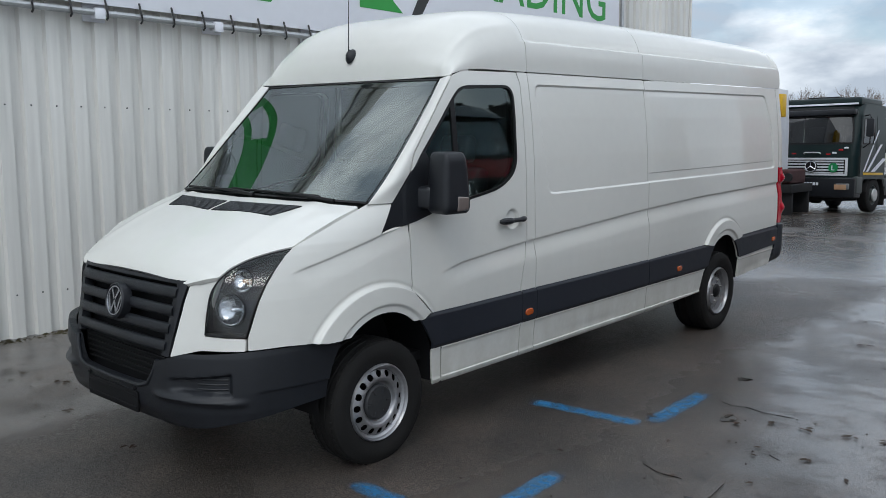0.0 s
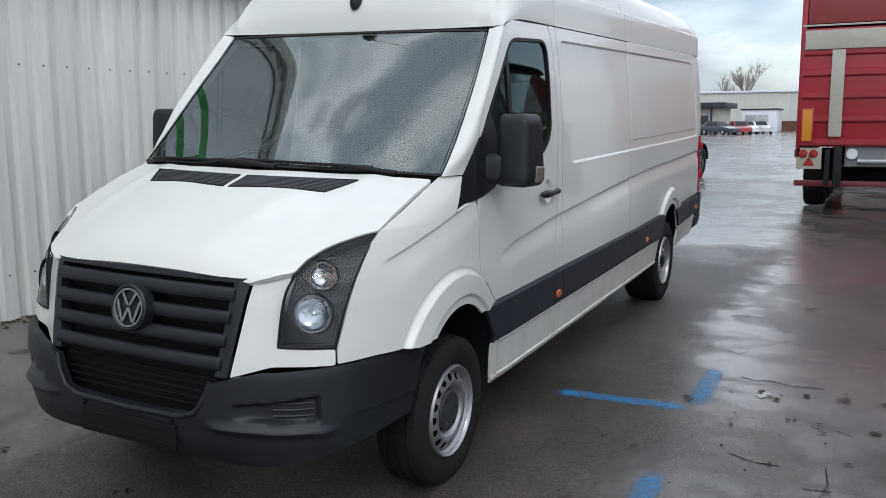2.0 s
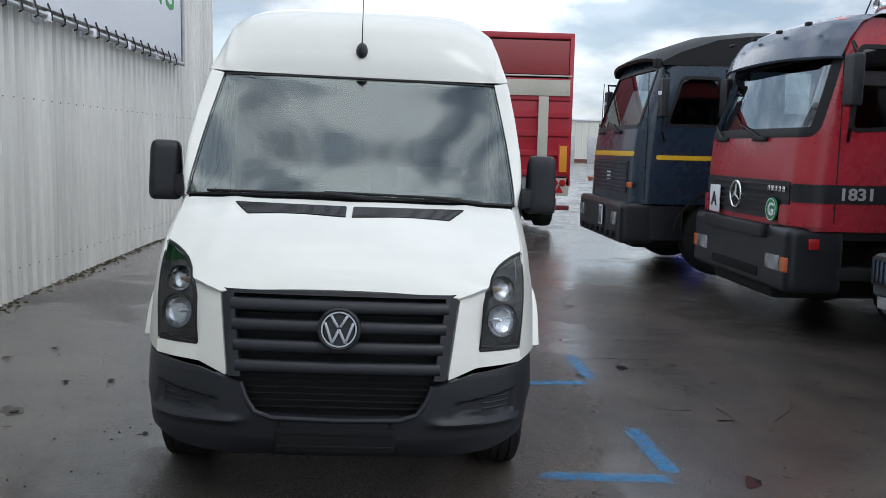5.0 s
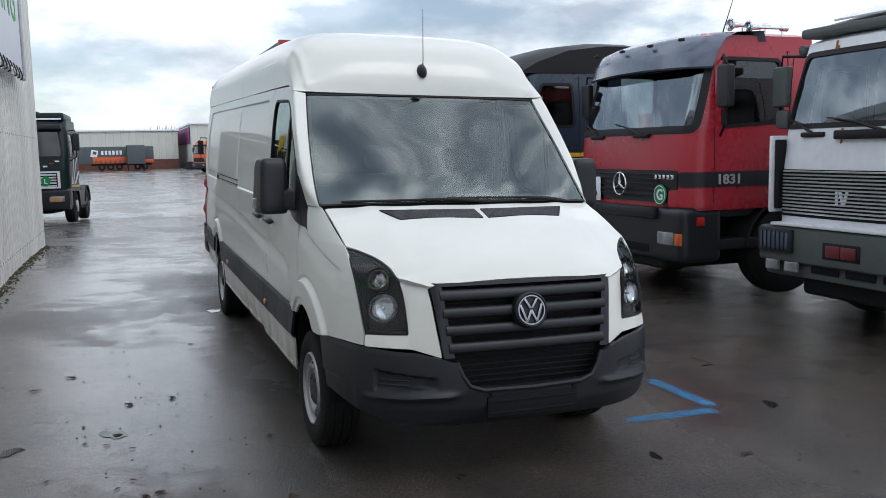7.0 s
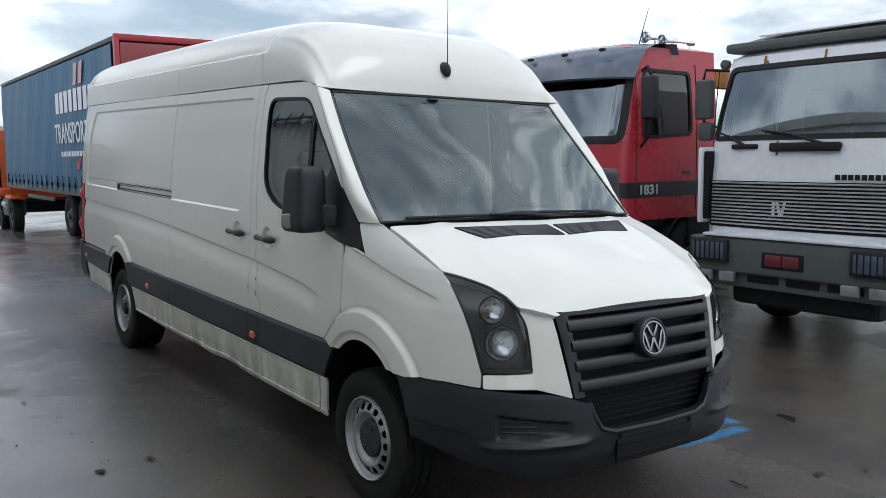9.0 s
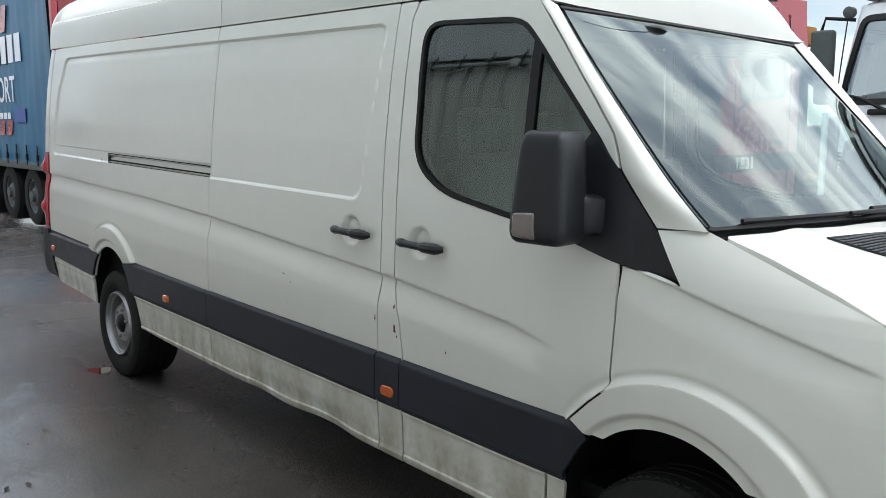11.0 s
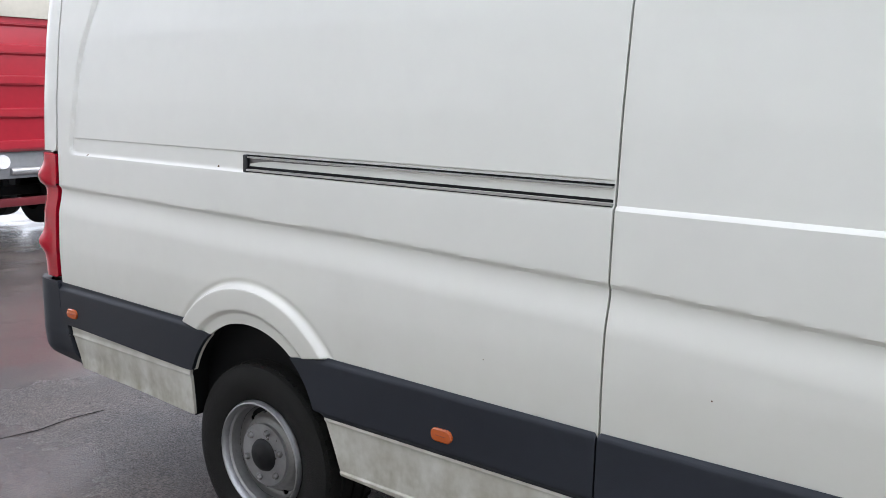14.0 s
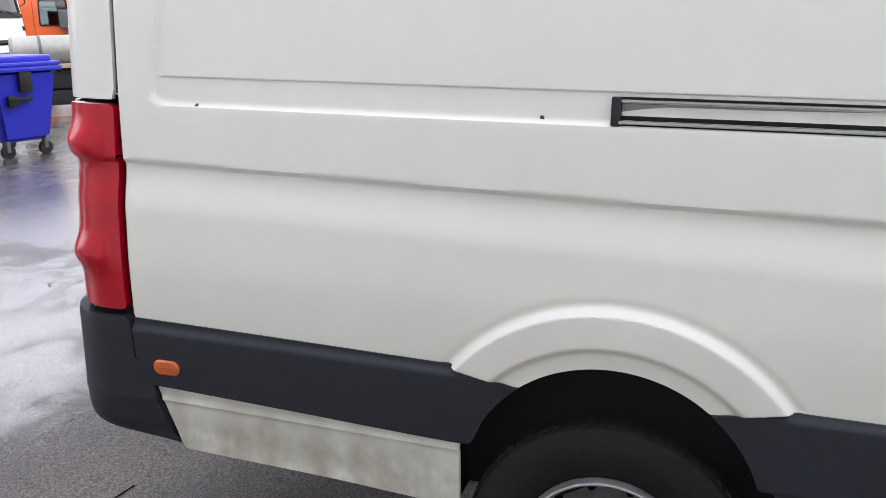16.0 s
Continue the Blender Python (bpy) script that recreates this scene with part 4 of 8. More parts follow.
bonnet = part("bonnet", *sheet(lambda x, y: (x, y, bonnet_z(x, y)), grid(-0.9, 0.9, 0.016), grid(-0.94, 0.02, 0.013), bonnet_cut, rim=0.02), M_PAINT, van)
for s in (1, -1):
    v = [(s * x, y, float(bonnet_z(np.array(x), np.array(y))) - 0.022) for x, y in VENT]
    part("vent_tray", v, [tuple(range(4))], M_DARK, bonnet, smooth=False)
    edge_v = [(s * x, y, float(bonnet_z(np.array(x), np.array(y))) + 0.001) for x, y in VENT]
    from_bm("vent_frame", tube(edge_v + edge_v[:1], 0.005, 6), M_SEAL, bonnet)
    for k in range(9):
        t = (k + 0.5) / 9.0
        a, b = np.array((0.016, -0.404 + 0.118 * t)), np.array((0.508 + 0.074 * t, -0.358 + 0.132 * t))
        pts = []
        for q in np.linspace(0.0, 1.0, 9):
            xa, ya = a + (b - a) * q
            pts.append((s * xa, ya, float(bonnet_z(np.array(xa), np.array(ya))) + 0.001))
        from_bm("vent_slat", tube(pts, 0.0036, 6), M_VENT, bonnet)

# ---- front wings ----
E_Z = [0.60, 0.83, 1.0, 1.08, 1.15, 1.21, 1.25, 1.31, 1.37, 1.43, 1.52]
E_X = [0.842, 0.836, 0.85, 0.856, 0.860, 0.862, 0.864, 0.871, 0.874, 0.876, 0.88]
E_Y = [-0.795, -0.784, -0.72, -0.675, -0.62, -0.56, -0.505, -0.34, -0.175, -0.02, 0.16]


def wing(u, z):
    ex, ey = np.interp(z, E_Z, E_X), np.interp(z, E_Z, E_Y)
    y1 = 0.40 + 0 * u
    x1 = np.interp(z, ZS, PROFILE)
    L = np.hypot(x1 - ex, y1 - ey)
    tx = np.interp(z, [0.6, 0.9, 1.25, 1.45], [0.62, 0.50, 0.30, 0.25])
    h00, h10, h01, h11 = 2 * u ** 3 - 3 * u ** 2 + 1, u ** 3 - 2 * u ** 2 + u, -2 * u ** 3 + 3 * u ** 2, u ** 3 - u ** 2
    x = h00 * ex + h10 * tx * L + h01 * x1 + h11 * 0.01 * L
    y = h00 * ey + h10 * L * 0.95 + h01 * y1 + h11 * L
    zc = 1.118 + 0.245 * (y + 0.52)
    x = x + (0.010 * smooth01((zc - 0.002 - z) / 0.11) - 0.010 * smooth01((zc + 0.014 - z) / 0.014)) * smooth01((y + 0.56) / 0.12)
    d = np.hypot(y - FA[0], z - FA[1])
    f = np.hypot(y - FC[0], z - FC[1])
    x = x + 0.026 * smooth01((0.526 - f) / 0.016) * smooth01((z - 0.68) / 0.04) - 0.005 * np.exp(-((f - 0.534) / 0.010) ** 2) * smooth01((z - 0.70) / 0.04) - 0.014 * smooth01((0.425 - d) / 0.02) * smooth01((z - 0.68) / 0.04)
    return x, y, z + 0 * u


WING = [(-1.2, 0.765), (-0.78, 0.765), (-0.62, 0.768), (-0.44, 0.758), (-0.30, 0.728), (0.0, 0.70), (0.30, 0.75), (0.365, 0.785), (0.29, 0.86), (0.228, 0.915), (0.225, 1.30), (0.022, 1.268), (0.13, 1.418), (-0.02, 1.428), (-0.04, 1.6), (-1.2, 1.6)]
wing_poly = poly_sd(WING)


def wing_sd(u, z):
    x, y, _ = wing(u, z)
    hood = np.where(y < -0.02, z - np.interp(y, [-0.9, -0.505, -0.34, -0.175, -0.01], [1.25, 1.25, 1.31, 1.37, 1.43]), -1)
    return np.maximum(np.maximum(np.maximum(wing_poly(y, z) + 0.003, -arch_sd(y, z)), 0.006 - u), hood * 0.6 + 0.002)


both("front_wing", *sheet(wing, np.linspace(0, 1, 200), np.concatenate([grid(0.66, 1.04, 0.0038), grid(1.044, 1.46, 0.0055)]), wing_sd), M_PAINT, (van, van))


def sail_fn(u, z):
    x = np.where(u < 0.2, np.interp(z, ZS, PROFILE) - 0.004, side_w(np.maximum(u, 0.2), z)) - 0.050 * smooth01((0.30 - u) / 0.28)
    return x + 0.008, u, z + 0 * u


sails = both("mirror_sail", *sheet(sail_fn, grid(0.0, 0.46, 0.01), grid(1.25, 1.72, 0.01), poly_sd(rounded(SAIL, 0.012, 2)), rim=0.03), M_PLASTIC, (van, van), "black triangular mirror mount")

# ---- door mirrors ----


def mirror(s):
    root = empty("door_mirror")
    root.parent = van
    bm = bmesh.new()
    bmesh.ops.create_cube(bm, size=1.0)
    bmesh.ops.bevel(bm, geom=list(bm.edges), offset=0.23, segments=6, affect="EDGES", profile=0.62)
    for vv in bm.verts:
        k = 0.5 + vv.co.z
        x, y, z = vv.co.x * (0.190 - 0.025 * k), vv.co.y * (0.185 - 0.045 * k) - 0.01 * k, vv.co.z * 0.340
        if vv.co.y < 0:
            y -= 0.035 * (1 - abs(vv.co.x) * 1.5) * (0.7 - 0.3 * k)
        vv.co = (x, y, z)
    turn = Matrix.Rotation(radians(-10) * s, 4, "Z")
    for vv in bm.verts:
        p = turn @ vv.co
        vv.co = (s * 1.098 + p.x, 0.405 + p.y, 1.525 + p.z)
    from_bm("housing", bm, M_PLASTIC, root, "black mirror housing")
    gl = bmesh.new()
    q = rounded([(-0.085, -0.145), (0.085, -0.145), (0.08, 0.145), (-0.08, 0.145)], 0.03, 4)
    gl.faces.new([gl.verts.new(turn @ Vector((x * 0.85, 0.088 - 0.032 * (z + 0.17) / 0.34, z)) + Vector((s * 1.098, 0.407, 1.525))) for x, z in q])
    from_bm("mirror_glass", gl, M_CHROME, root, smooth=False)
    lamp = box_bm((0.05, 0.085, 0.085), (0, 0, 0), 0.018, seg=3)
    for vv in lamp.verts:
        p = turn @ Vector((s * 0.073 + vv.co.x, 0.025 + vv.co.y, -0.112 + vv.co.z * (1 - 2 * (vv.co.y + 0.02))))
        vv.co = (s * 1.098 + p.x, 0.405 + p.y, 1.525 + p.z)
    from_bm("indicator", lamp, material("indicator_lens", (0.16, 0.13, 0.12), 0.10, 0, 0.6, 0.4, 0.15, 40), root, "clear indicator lens")
    arm = box_bm((0.13, 0.10, 0.15), (0, 0, 0), 0.035, seg=3)
    for vv in arm.verts:
        k = 0.5 - vv.co.x / 0.13
        vv.co = (s * (0.985 + vv.co.x), 0.365 + vv.co.y * (1 + 0.3 * k) - 0.03 * k, 1.445 + vv.co.z * 0.85 - 0.005 * k)
    from_bm("arm", arm, M_PLASTIC, root)


mirror(1)
mirror(-1)


# ---- grille, headlamps, nose panels ----
def nose_y(x, z):
    """The plane of the front face."""
    base = np.interp(np.abs(x), [0, 0.2, 0.4, 0.49, 0.56, 0.635, 0.75, 0.84, 0.95], [-1.005, -1.003, -0.995, -0.985, -0.945, -0.90, -0.855, -0.80, -0.66])
    return base + 0.20 * (z - 0.75) + 0.10 * np.maximum(z - 1.0, 0)


NOSE = [(0.487, 0.718), (0.536, 1.092), (0.60, 1.100), (0.672, 1.118), (0.662, 1.06), (0.650, 0.98), (0.636, 0.828), (0.836, 0.828), (0.842, 0.765), (0.62, 0.755), (0.56, 0.738)]
nose_sd = poly_sd(NOSE)
both("nose_panel", *sheet(lambda x, z: (x, nose_y(x, z), z + 0 * x), grid(0.46, 0.88, 0.008), grid(0.70, 1.13, 0.008), lambda x, z: nose_sd(x, z) + 0.002, rim=0.03), M_PAINT, (van, van))

HL_IN = np.array([(0.637, -0.884, 0.835), (0.648, -0.872, 0.95), (0.660, -0.850, 1.05), (0.680, -0.806, 1.120)])
HL_OUT = np.array([(0.831, -0.786, 0.835), (0.848, -0.725, 1.0), (0.856, -0.64, 1.13), (0.860, -0.515, 1.243)])


def head(a, t, inset=0.0):
    """a from the inner to the outer edge, t from the bottom to the tip."""
    i = [catmull(t * 3, HL_IN[:, j]) for j in range(3)]
    o = [catmull(t * 3, HL_OUT[:, j]) for j in range(3)]
    i1, o1 = HL_IN[3], HL_OUT[3]
    lift = np.sin(math.pi * a) * (0.012 + 0.022 * t)
    x = i[0] + (o[0] - i[0]) * a + lift * 0.5
    y = i[1] + (o[1] - i[1]) * a - lift
    z = i[2] + (o[2] - i[2]) * a + lift * t * 1.2
    # the top edge lies just under the bonnet's edge
    bx, by = catmull(np.clip(a, 0, 1) * 5, [0.680, 0.695, 0.723, 0.764, 0.813, 0.861]), catmull(np.clip(a, 0, 1) * 5, [-0.815, -0.755, -0.690, -0.624, -0.560, -0.509])
    tx = i1[0] + (o1[0] - i1[0]) * a + np.sin(math.pi * a) * 0.017
    ty = i1[1] + (o1[1] - i1[1]) * a - np.sin(math.pi * a) * 0.034
    tz = i1[2] + (o1[2] - i1[2]) * a + np.sin(math.pi * a) * 0.0408
    k = np.clip(t, 0, 1) ** 1.6
    x, y, z = x + k * (bx - tx), y + k * (by - ty), z + k * (bonnet_z(bx, by) - 0.006 - tz)
    return x - inset * 0.55, y + inset * 0.8, z - inset * 0.1


head_sd = poly_sd(rounded([(0, 0), (1, 0), (1, 1), (0, 1)], 0.04, 3))
head_parent = []
for s in (1, -1):
    h = empty("headlamp")
    h.parent = van
    tagged(h, label="clear headlamp with dark housing and round reflectors")
    head_parent.append(h)
both("lens", *sheet(head, np.linspace(0, 1, 25), np.linspace(0, 1, 30), lambda a, t: head_sd(a, t) + 0.01, rim=0.02, flip=False), M_LENS, head_parent)
both("lamp_body", *sheet(lambda a, t: head(a, t, 0.06), np.linspace(-0.06, 1.06, 14), np.linspace(-0.04, 1.04, 14), rim=0), M_LAMP_BODY, head_parent)
both("lamp_surround", *sheet(lambda a, t: head(a, t, 0.004), np.linspace(-0.05, 1.05, 60), np.linspace(-0.04, 1.04, 60), lambda a, t: np.maximum(head_sd(a, t) + 0.006, -(head_sd(a, t) + 0.04)), rim=0.04), M_LAMP_BODY, head_parent)
for s, h in ((1, head_parent[0]), (-1, head_parent[1])):
    edge = [(0.0, q) for q in np.linspace(0, 1, 12)] + [(q, 1.0) for q in np.linspace(0.05, 1, 16)] + [(1.0, q) for q in np.linspace(0.92, 0, 12)] + [(q, 0.0) for q in np.linspace(0.92, 0, 8)]
    loop = [[float(c) for c in head(np.array(a), np.array(t), 0.002)] for a, t in edge]
    from_bm("gasket", tube([(s * x, y, z) for x, y, z in loop], 0.0045, 6), M_SEAL, h)
    for ca, ct, r in ((0.52, 0.29, 0.076), (0.54, 0.66, 0.058)):
        p0 = np.array([float(q) for q in head(np.array(ca), np.array(ct), 0.020)])
        low = ct < 0.5
        b = lathe([(0.0, r), (0.008, r * 0.95), (0.020, r * 0.72), (0.028, r * 0.35), (0.030, 0.0005)], 14, "y")
        o = from_bm("reflector", b, M_LAMP, h, "bright round reflector")
        o.matrix_basis = pose(s * p0[0], p0[1], p0[2], -6 - 14 * ct, 0, s * 22)
        ring = lathe([(-0.004, r * 1.10), (-0.009, r * 1.06), (-0.006, r * 1.0), (0.004, r * 0.98)], 32, "y")
        o = from_bm("reflector_ring", ring, M_LAMP_BODY, h)
        o.matrix_basis = pose(s * p0[0], p0[1], p0[2], -6 - 14 * ct, 0, s * 22)
        bulb = lathe([(0.030, 0.010), (0.012, 0.009), (0.006, 0.006), (0.004, 0.0005)], 14, "y")
        o = from_bm("bulb", bulb, M_CHROME if low else M_AMBER, h)
        o.matrix_basis = pose(s * p0[0], p0[1], p0[2], -6 - 14 * ct, 0, s * 22)

grille = empty("grille")
grille.parent = van
GR = [(-0.530, 1.094), (0.530, 1.094), (0.482, 0.716), (-0.482, 0.716)]
gr_sd = poly_sd(GR)
inner_gr = poly_sd([(-0.470, 1.075), (0.470, 1.075), (0.425, 0.722), (-0.425, 0.722)])
part("grille_frame", *sheet(lambda x, z: (x, nose_y(x, z) - 0.004, z + 0 * x), grid(-0.55, 0.55, 0.012), grid(0.70, 1.11, 0.008), lambda x, z: np.maximum(gr_sd(x, z) + 0.002, -inner_gr(x, z)), rim=0.05), M_PLASTIC, grille)
part("grille_back", *sheet(lambda x, z: (x, nose_y(x, z) + 0.075, z + 0 * x), grid(-0.5, 0.5, 0.1), grid(0.69, 1.10, 0.1), rim=0), M_DARK, grille)
for zc, hw in ((1.028, 0.462), (0.940, 0.452), (0.852, 0.441), (0.764, 0.430)):
    def blade(x, t, zc=zc):
        ang = t * math.pi
        r = 0.029
        z = zc - r * np.cos(ang)
        return x, nose_y(x, z) + 0.012 - 0.026 * np.maximum(np.sin(ang), 0) ** 0.7 - 0.010 * (t - 0.5), z
    part("grille_blade", *sheet(blade, np.linspace(-hw - 0.02, hw + 0.02, 41), np.linspace(0, 1, 13), rim=0.03), M_PLASTIC, grille)
for k in range(9):
    zz = 0.73 + 0.042 * k
    from_bm("mesh_bar", box_bm((0.86, 0.006, 0.006), (0, float(nose_y(np.array(0.0), np.array(zz))) + 0.06, zz)), M_SEAL, grille)

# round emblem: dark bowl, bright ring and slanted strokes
# chrome set darker in colour, in place of the dark surroundings it mirrors
M_EMBLEM = material("darkened_chrome", (0.34, 0.35, 0.37), 0.22, 1.0)
emblem = empty("emblem", pose(0, -0.995, 0.940, -11, 0, 0))
emblem.parent = van
tagged(emblem, label="round chrome emblem")
from_bm("emblem_bowl", lathe([(-0.006, 0.0005), (-0.006, 0.066), (-0.022, 0.086), (-0.016, 0.094), (0.03, 0.098)], 40, "y"), M_PLASTIC, emblem)
from_bm("emblem_ring", lathe([(-0.012, 0.068), (-0.020, 0.071), (-0.020, 0.078), (-0.012, 0.081), (-0.006, 0.074)], 44, "y", closed=True), M_EMBLEM, emblem)
for (x0, z0), (x1, z1) in (((-0.036, 0.060), (-0.004, 0.008)), ((0.036, 0.060), (0.004, 0.008)), ((-0.062, 0.030), (-0.028, -0.062)), ((0.062, 0.030), (0.028, -0.062)), ((-0.028, -0.060), (0.0, 0.0)), ((0.028, -0.060), (0.0, 0.0))):
    d = Vector((x1 - x0, 0, z1 - z0))
    bm = box_bm((0.013, 0.008, d.length), ((x0 + x1) / 2, -0.014, (z0 + z1) / 2), 0.0025, None, Matrix.Rotation(math.atan2(d.x, d.z), 4, "Y"))
    from_bm("emblem_stroke", bm, M_EMBLEM, emblem)


# ---- front bumper ----
BX = [0, 0.27, 0.50, 0.66, 0.78, 0.87, 0.925, 0.955, 0.968]
BY = [-1.055, -1.052, -1.030, -0.975, -0.895, -0.775, -0.60, -0.42, -0.22]


def bumper(u, z):
    """u from the middle (0) round to the wheel arch (8)."""
    x, y = catmull(np.abs(u), BX), catmull(np.abs(u), BY)
    nx, ny = np.clip((np.abs(u) - 2.0) / 4.5, 0, 1), -np.clip((6.8 - np.abs(u)) / 4.0, 0, 1)
    prof = np.interp(z, [0.28, 0.33, 0.38, 0.46, 0.56, 0.62, 0.68, 0.735, 0.755, 0.80], [-0.12, -0.065, -0.032, -0.010, 0.0, -0.002, -0.005, -0.010, -0.016, -0.03])
    # side intake pocket and the blade below it
    a = np.abs(u)
    cavity = smooth01((a - 2.0) / 0.5) * smooth01((4.35 - a) / 0.15) * smooth01((z - 0.555 + 0.006 * (a - 3)) / 0.018) * smooth01((0.645 + 0.016 * (a - 3) - z) / 0.018)
    prof = prof - 0.030 * cavity
    prof = prof + 0.022 * np.exp(-((z - 0.525 + 0.006 * (a - 3)) / 0.018) ** 2) * smooth01((a - 1.4) / 0.5) * smooth01((5.0 - a) / 0.7)
    prof = prof - 0.008 * smooth01((0.565 - z) / 0.012) * smooth01((a - 5.0) / 0.4)
    x = x + nx * prof
    y = y - prof * np.abs(ny) + 0.02 * (z < 0)
    y = y + 0.05 * smooth01((0.45 - z) / 0.15) * smooth01((3 - a) / 2)
    return np.sign(u) * x, y, z + 0 * u


def bumper_sd(u, z):
    a = np.abs(u)
    x, y, _ = bumper(u, z)
    top = np.interp(np.abs(x), [0, 0.38, 0.44, 0.485, 0.56, 0.62, 0.84], [0.700, 0.700, 0.700, 0.716, 0.740, 0.754, 0.764])
    top = np.where(y > -0.75, np.interp(y, [-0.75, -0.44, -0.27], [0.764, 0.757, 0.725]), top)
    mouth = np.maximum(np.abs(x) - np.interp(z, [0.545, 0.575, 0.63, 0.70], [0.30, 0.36, 0.395, 0.425]), 0.552 + 0.02 * (np.abs(x) / 0.35) ** 4 - z)
    low = np.interp(np.abs(x), [0, 0.45, 0.7, 0.88, 0.95], [0.345, 0.355, 0.385, 0.43, 0.47])
    s = np.maximum(z - top, low - z)
    s = np.maximum(s, -mouth)
    arch = np.hypot(y - FA[0], z - FA[1]) - 0.375
    s = np.maximum(s, np.where(y > -0.6, -np.minimum(arch, np.maximum(-0.395 - y, z - 0.45)), -1))
    return s


part("front_bumper", *sheet(bumper, np.linspace(-8, 8, 321), grid(0.33, 0.78, 0.008), bumper_sd, rim=0.04), M_PLASTIC, van, "black plastic front bumper")
part("lower_mesh", *sheet(lambda x, z: (x, -0.955 + 0 * x, z), grid(-0.46, 0.46, 0.2), grid(0.47, 0.73, 0.1), rim=0), M_DARK, van)
for k in range(5):
    zz = 0.575 + 0.030 * k
    from_bm("mouth_bar", box_bm((0.82, 0.012, 0.007), (0, -0.968, zz), 0.002), M_DARK, van)
from_bm("mouth_lip", tube([(-0.42, -1.022, 0.70), (-0.395, -1.034, 0.635), (-0.355, -1.044, 0.575), (-0.28, -1.052, 0.551), (0, -1.056, 0.545), (0.28, -1.052, 0.551), (0.355, -1.044, 0.575), (0.395, -1.034, 0.635), (0.42, -1.022, 0.70)], 0.012, 10), M_PLASTIC, van)
plate = box_bm((0.52, 0.012, 0.11), (0, -1.050, 0.455), 0.004)
box_bm((0.50, 0.008, 0.012), (0, -1.057, 0.485), 0.003, plate)
box_bm((0.50, 0.008, 0.012), (0, -1.057, 0.425), 0.003, plate)
for px in (-0.24, 0.24):
    lathe([(-1.064, 0.0005), (-1.062, 0.008), (-1.050, 0.010)], 10, "y", (px, 0, 0.525), plate)
from_bm("plate_holder", plate, M_DARK, van, "empty black number plate holder")
for s in (1, -1):
    for k in range(3):
        ub = [(3.0 + 1.15 * q) for q in np.linspace(0, 1, 8)]
        zz = 0.582 + 0.024 * k
        pts = [tuple(float(c[0]) for c in bumper(np.array([q * s]), np.array([zz]))) for q in ub]
        from_bm("intake_slat", tube([(x, y - 0.001, z) for x, y, z in pts], 0.005, 6), M_PLASTIC, van)

# rear bumper corner
def rear_bump(u, z):
    x, y, zz = body_side(u, np.maximum(z, 0.36))
    t = np.clip((u - CORNER_Y) / CORNER_R, 0, math.pi / 2)
    o = 0.016 + 0.014 * smooth01((u - 5.6) / 0.2) * smooth01((0.83 - z) / 0.05) - 0.045 * smooth01((0.47 - z) / 0.12)
    return x + o * np.cos(t) - 0.02 * smooth01((0.5 - z) / 0.1), y + o * np.sin(t), z + 0 * u


rb_sd = poly_sd([(5.657, 0.795), (5.65, 0.675), (5.60, 0.605), (5.545, 0.392), (5.66, 0.415), (5.80, 0.455), (5.95, 0.49), (6.9, 0.49), (6.9, 0.795)])
both("rear_bumper", *sheet(rear_bump, grid(5.53, 6.83, 0.02), grid(0.38, 0.82, 0.012), rb_sd, rim=0.04), M_BAND, (van, van), "dark rear bumper corner")

# ---- wipers ----
def on_screen(a, t, d=0.010):
    return Vector([float(q) for q in screen(np.array(a), np.array(t), d)])


for a0, t0, a1, t1, a2, t2 in ((0.12, 0.004, -0.35, 0.035, -0.86, 0.045), (0.78, 0.004, 0.32, 0.045, -0.16, 0.060)):
    w = empty("wiper")
    w.parent = van
    a, b, c = on_screen(a0, t0, 0.004), on_screen(a1, t1), on_screen(a2, t2)
    from_bm("wiper_arm", tube([a, on_screen((a0 + a1) / 2, (t0 + t1) / 2, 0.028), on_screen(a1, t1, 0.020)], [0.013, 0.010, 0.006], 8), M_SEAL, w)
    from_bm("wiper_blade", tube([on_screen(a1 + (a1 - a2) * (1 - q) + (a2 - a1) * q, t1 + (t2 - t1) * q) for q in (0.15, 0.4, 0.6, 0.8, 1.0)], 0.008, 6), M_SEAL, w)
part("scuttle", *sheet(lambda a, t: (a * 0.86, -0.215 + 0.17 * a ** 2 + 0.10 * t, 1.425 - 0.02 * a ** 2 + 0.02 * t), np.linspace(-1, 1, 31), np.linspace(0, 1, 5), rim=0.02), M_SEAL, van)

# ---- inside: cargo shell, bulkhead, floor, seats, dash ----
shell = box_bm((1.72, 4.28, 1.74), (0, 3.56, 1.27), 0.03)
from_bm("cargo_shell", shell, M_DARK, van)
from_bm("bulkhead", box_bm((1.74, 0.03, 1.62), (0, 1.385, 1.30), 0.008), M_LINER, van)
from_bm("headliner", box_bm((1.50, 0.75, 0.03), (0, 1.06, 2.13), 0.012), M_LINER, van)
from_bm("cab_floor", box_bm((1.70, 1.9, 0.06), (0, 0.45, 0.50), 0.01), M_DARK, van)
dash = bmesh.new()
for x0, x1, y0, y1, z0, z1 in ((-0.84, 0.84, -0.08, 0.30, 0.95, 1.36), (-0.82, 0.82, -0.12, 0.18, 1.20, 1.40), (0.22, 0.66, 0.05, 0.32, 1.28, 1.46)):
    box_bm((x1 - x0, y1 - y0, z1 - z0), ((x0 + x1) / 2, (y0 + y1) / 2, (z0 + z1) / 2), 0.05, dash, seg=3)
from_bm("dashboard", dash, M_INTERIOR, van)
wheel_bm = lathe([(0.018 * math.sin(t), 0.20 + 0.018 * math.cos(t)) for t in np.linspace(0, 2 * math.pi, 10, endpoint=False)], 32, "z", closed=True)
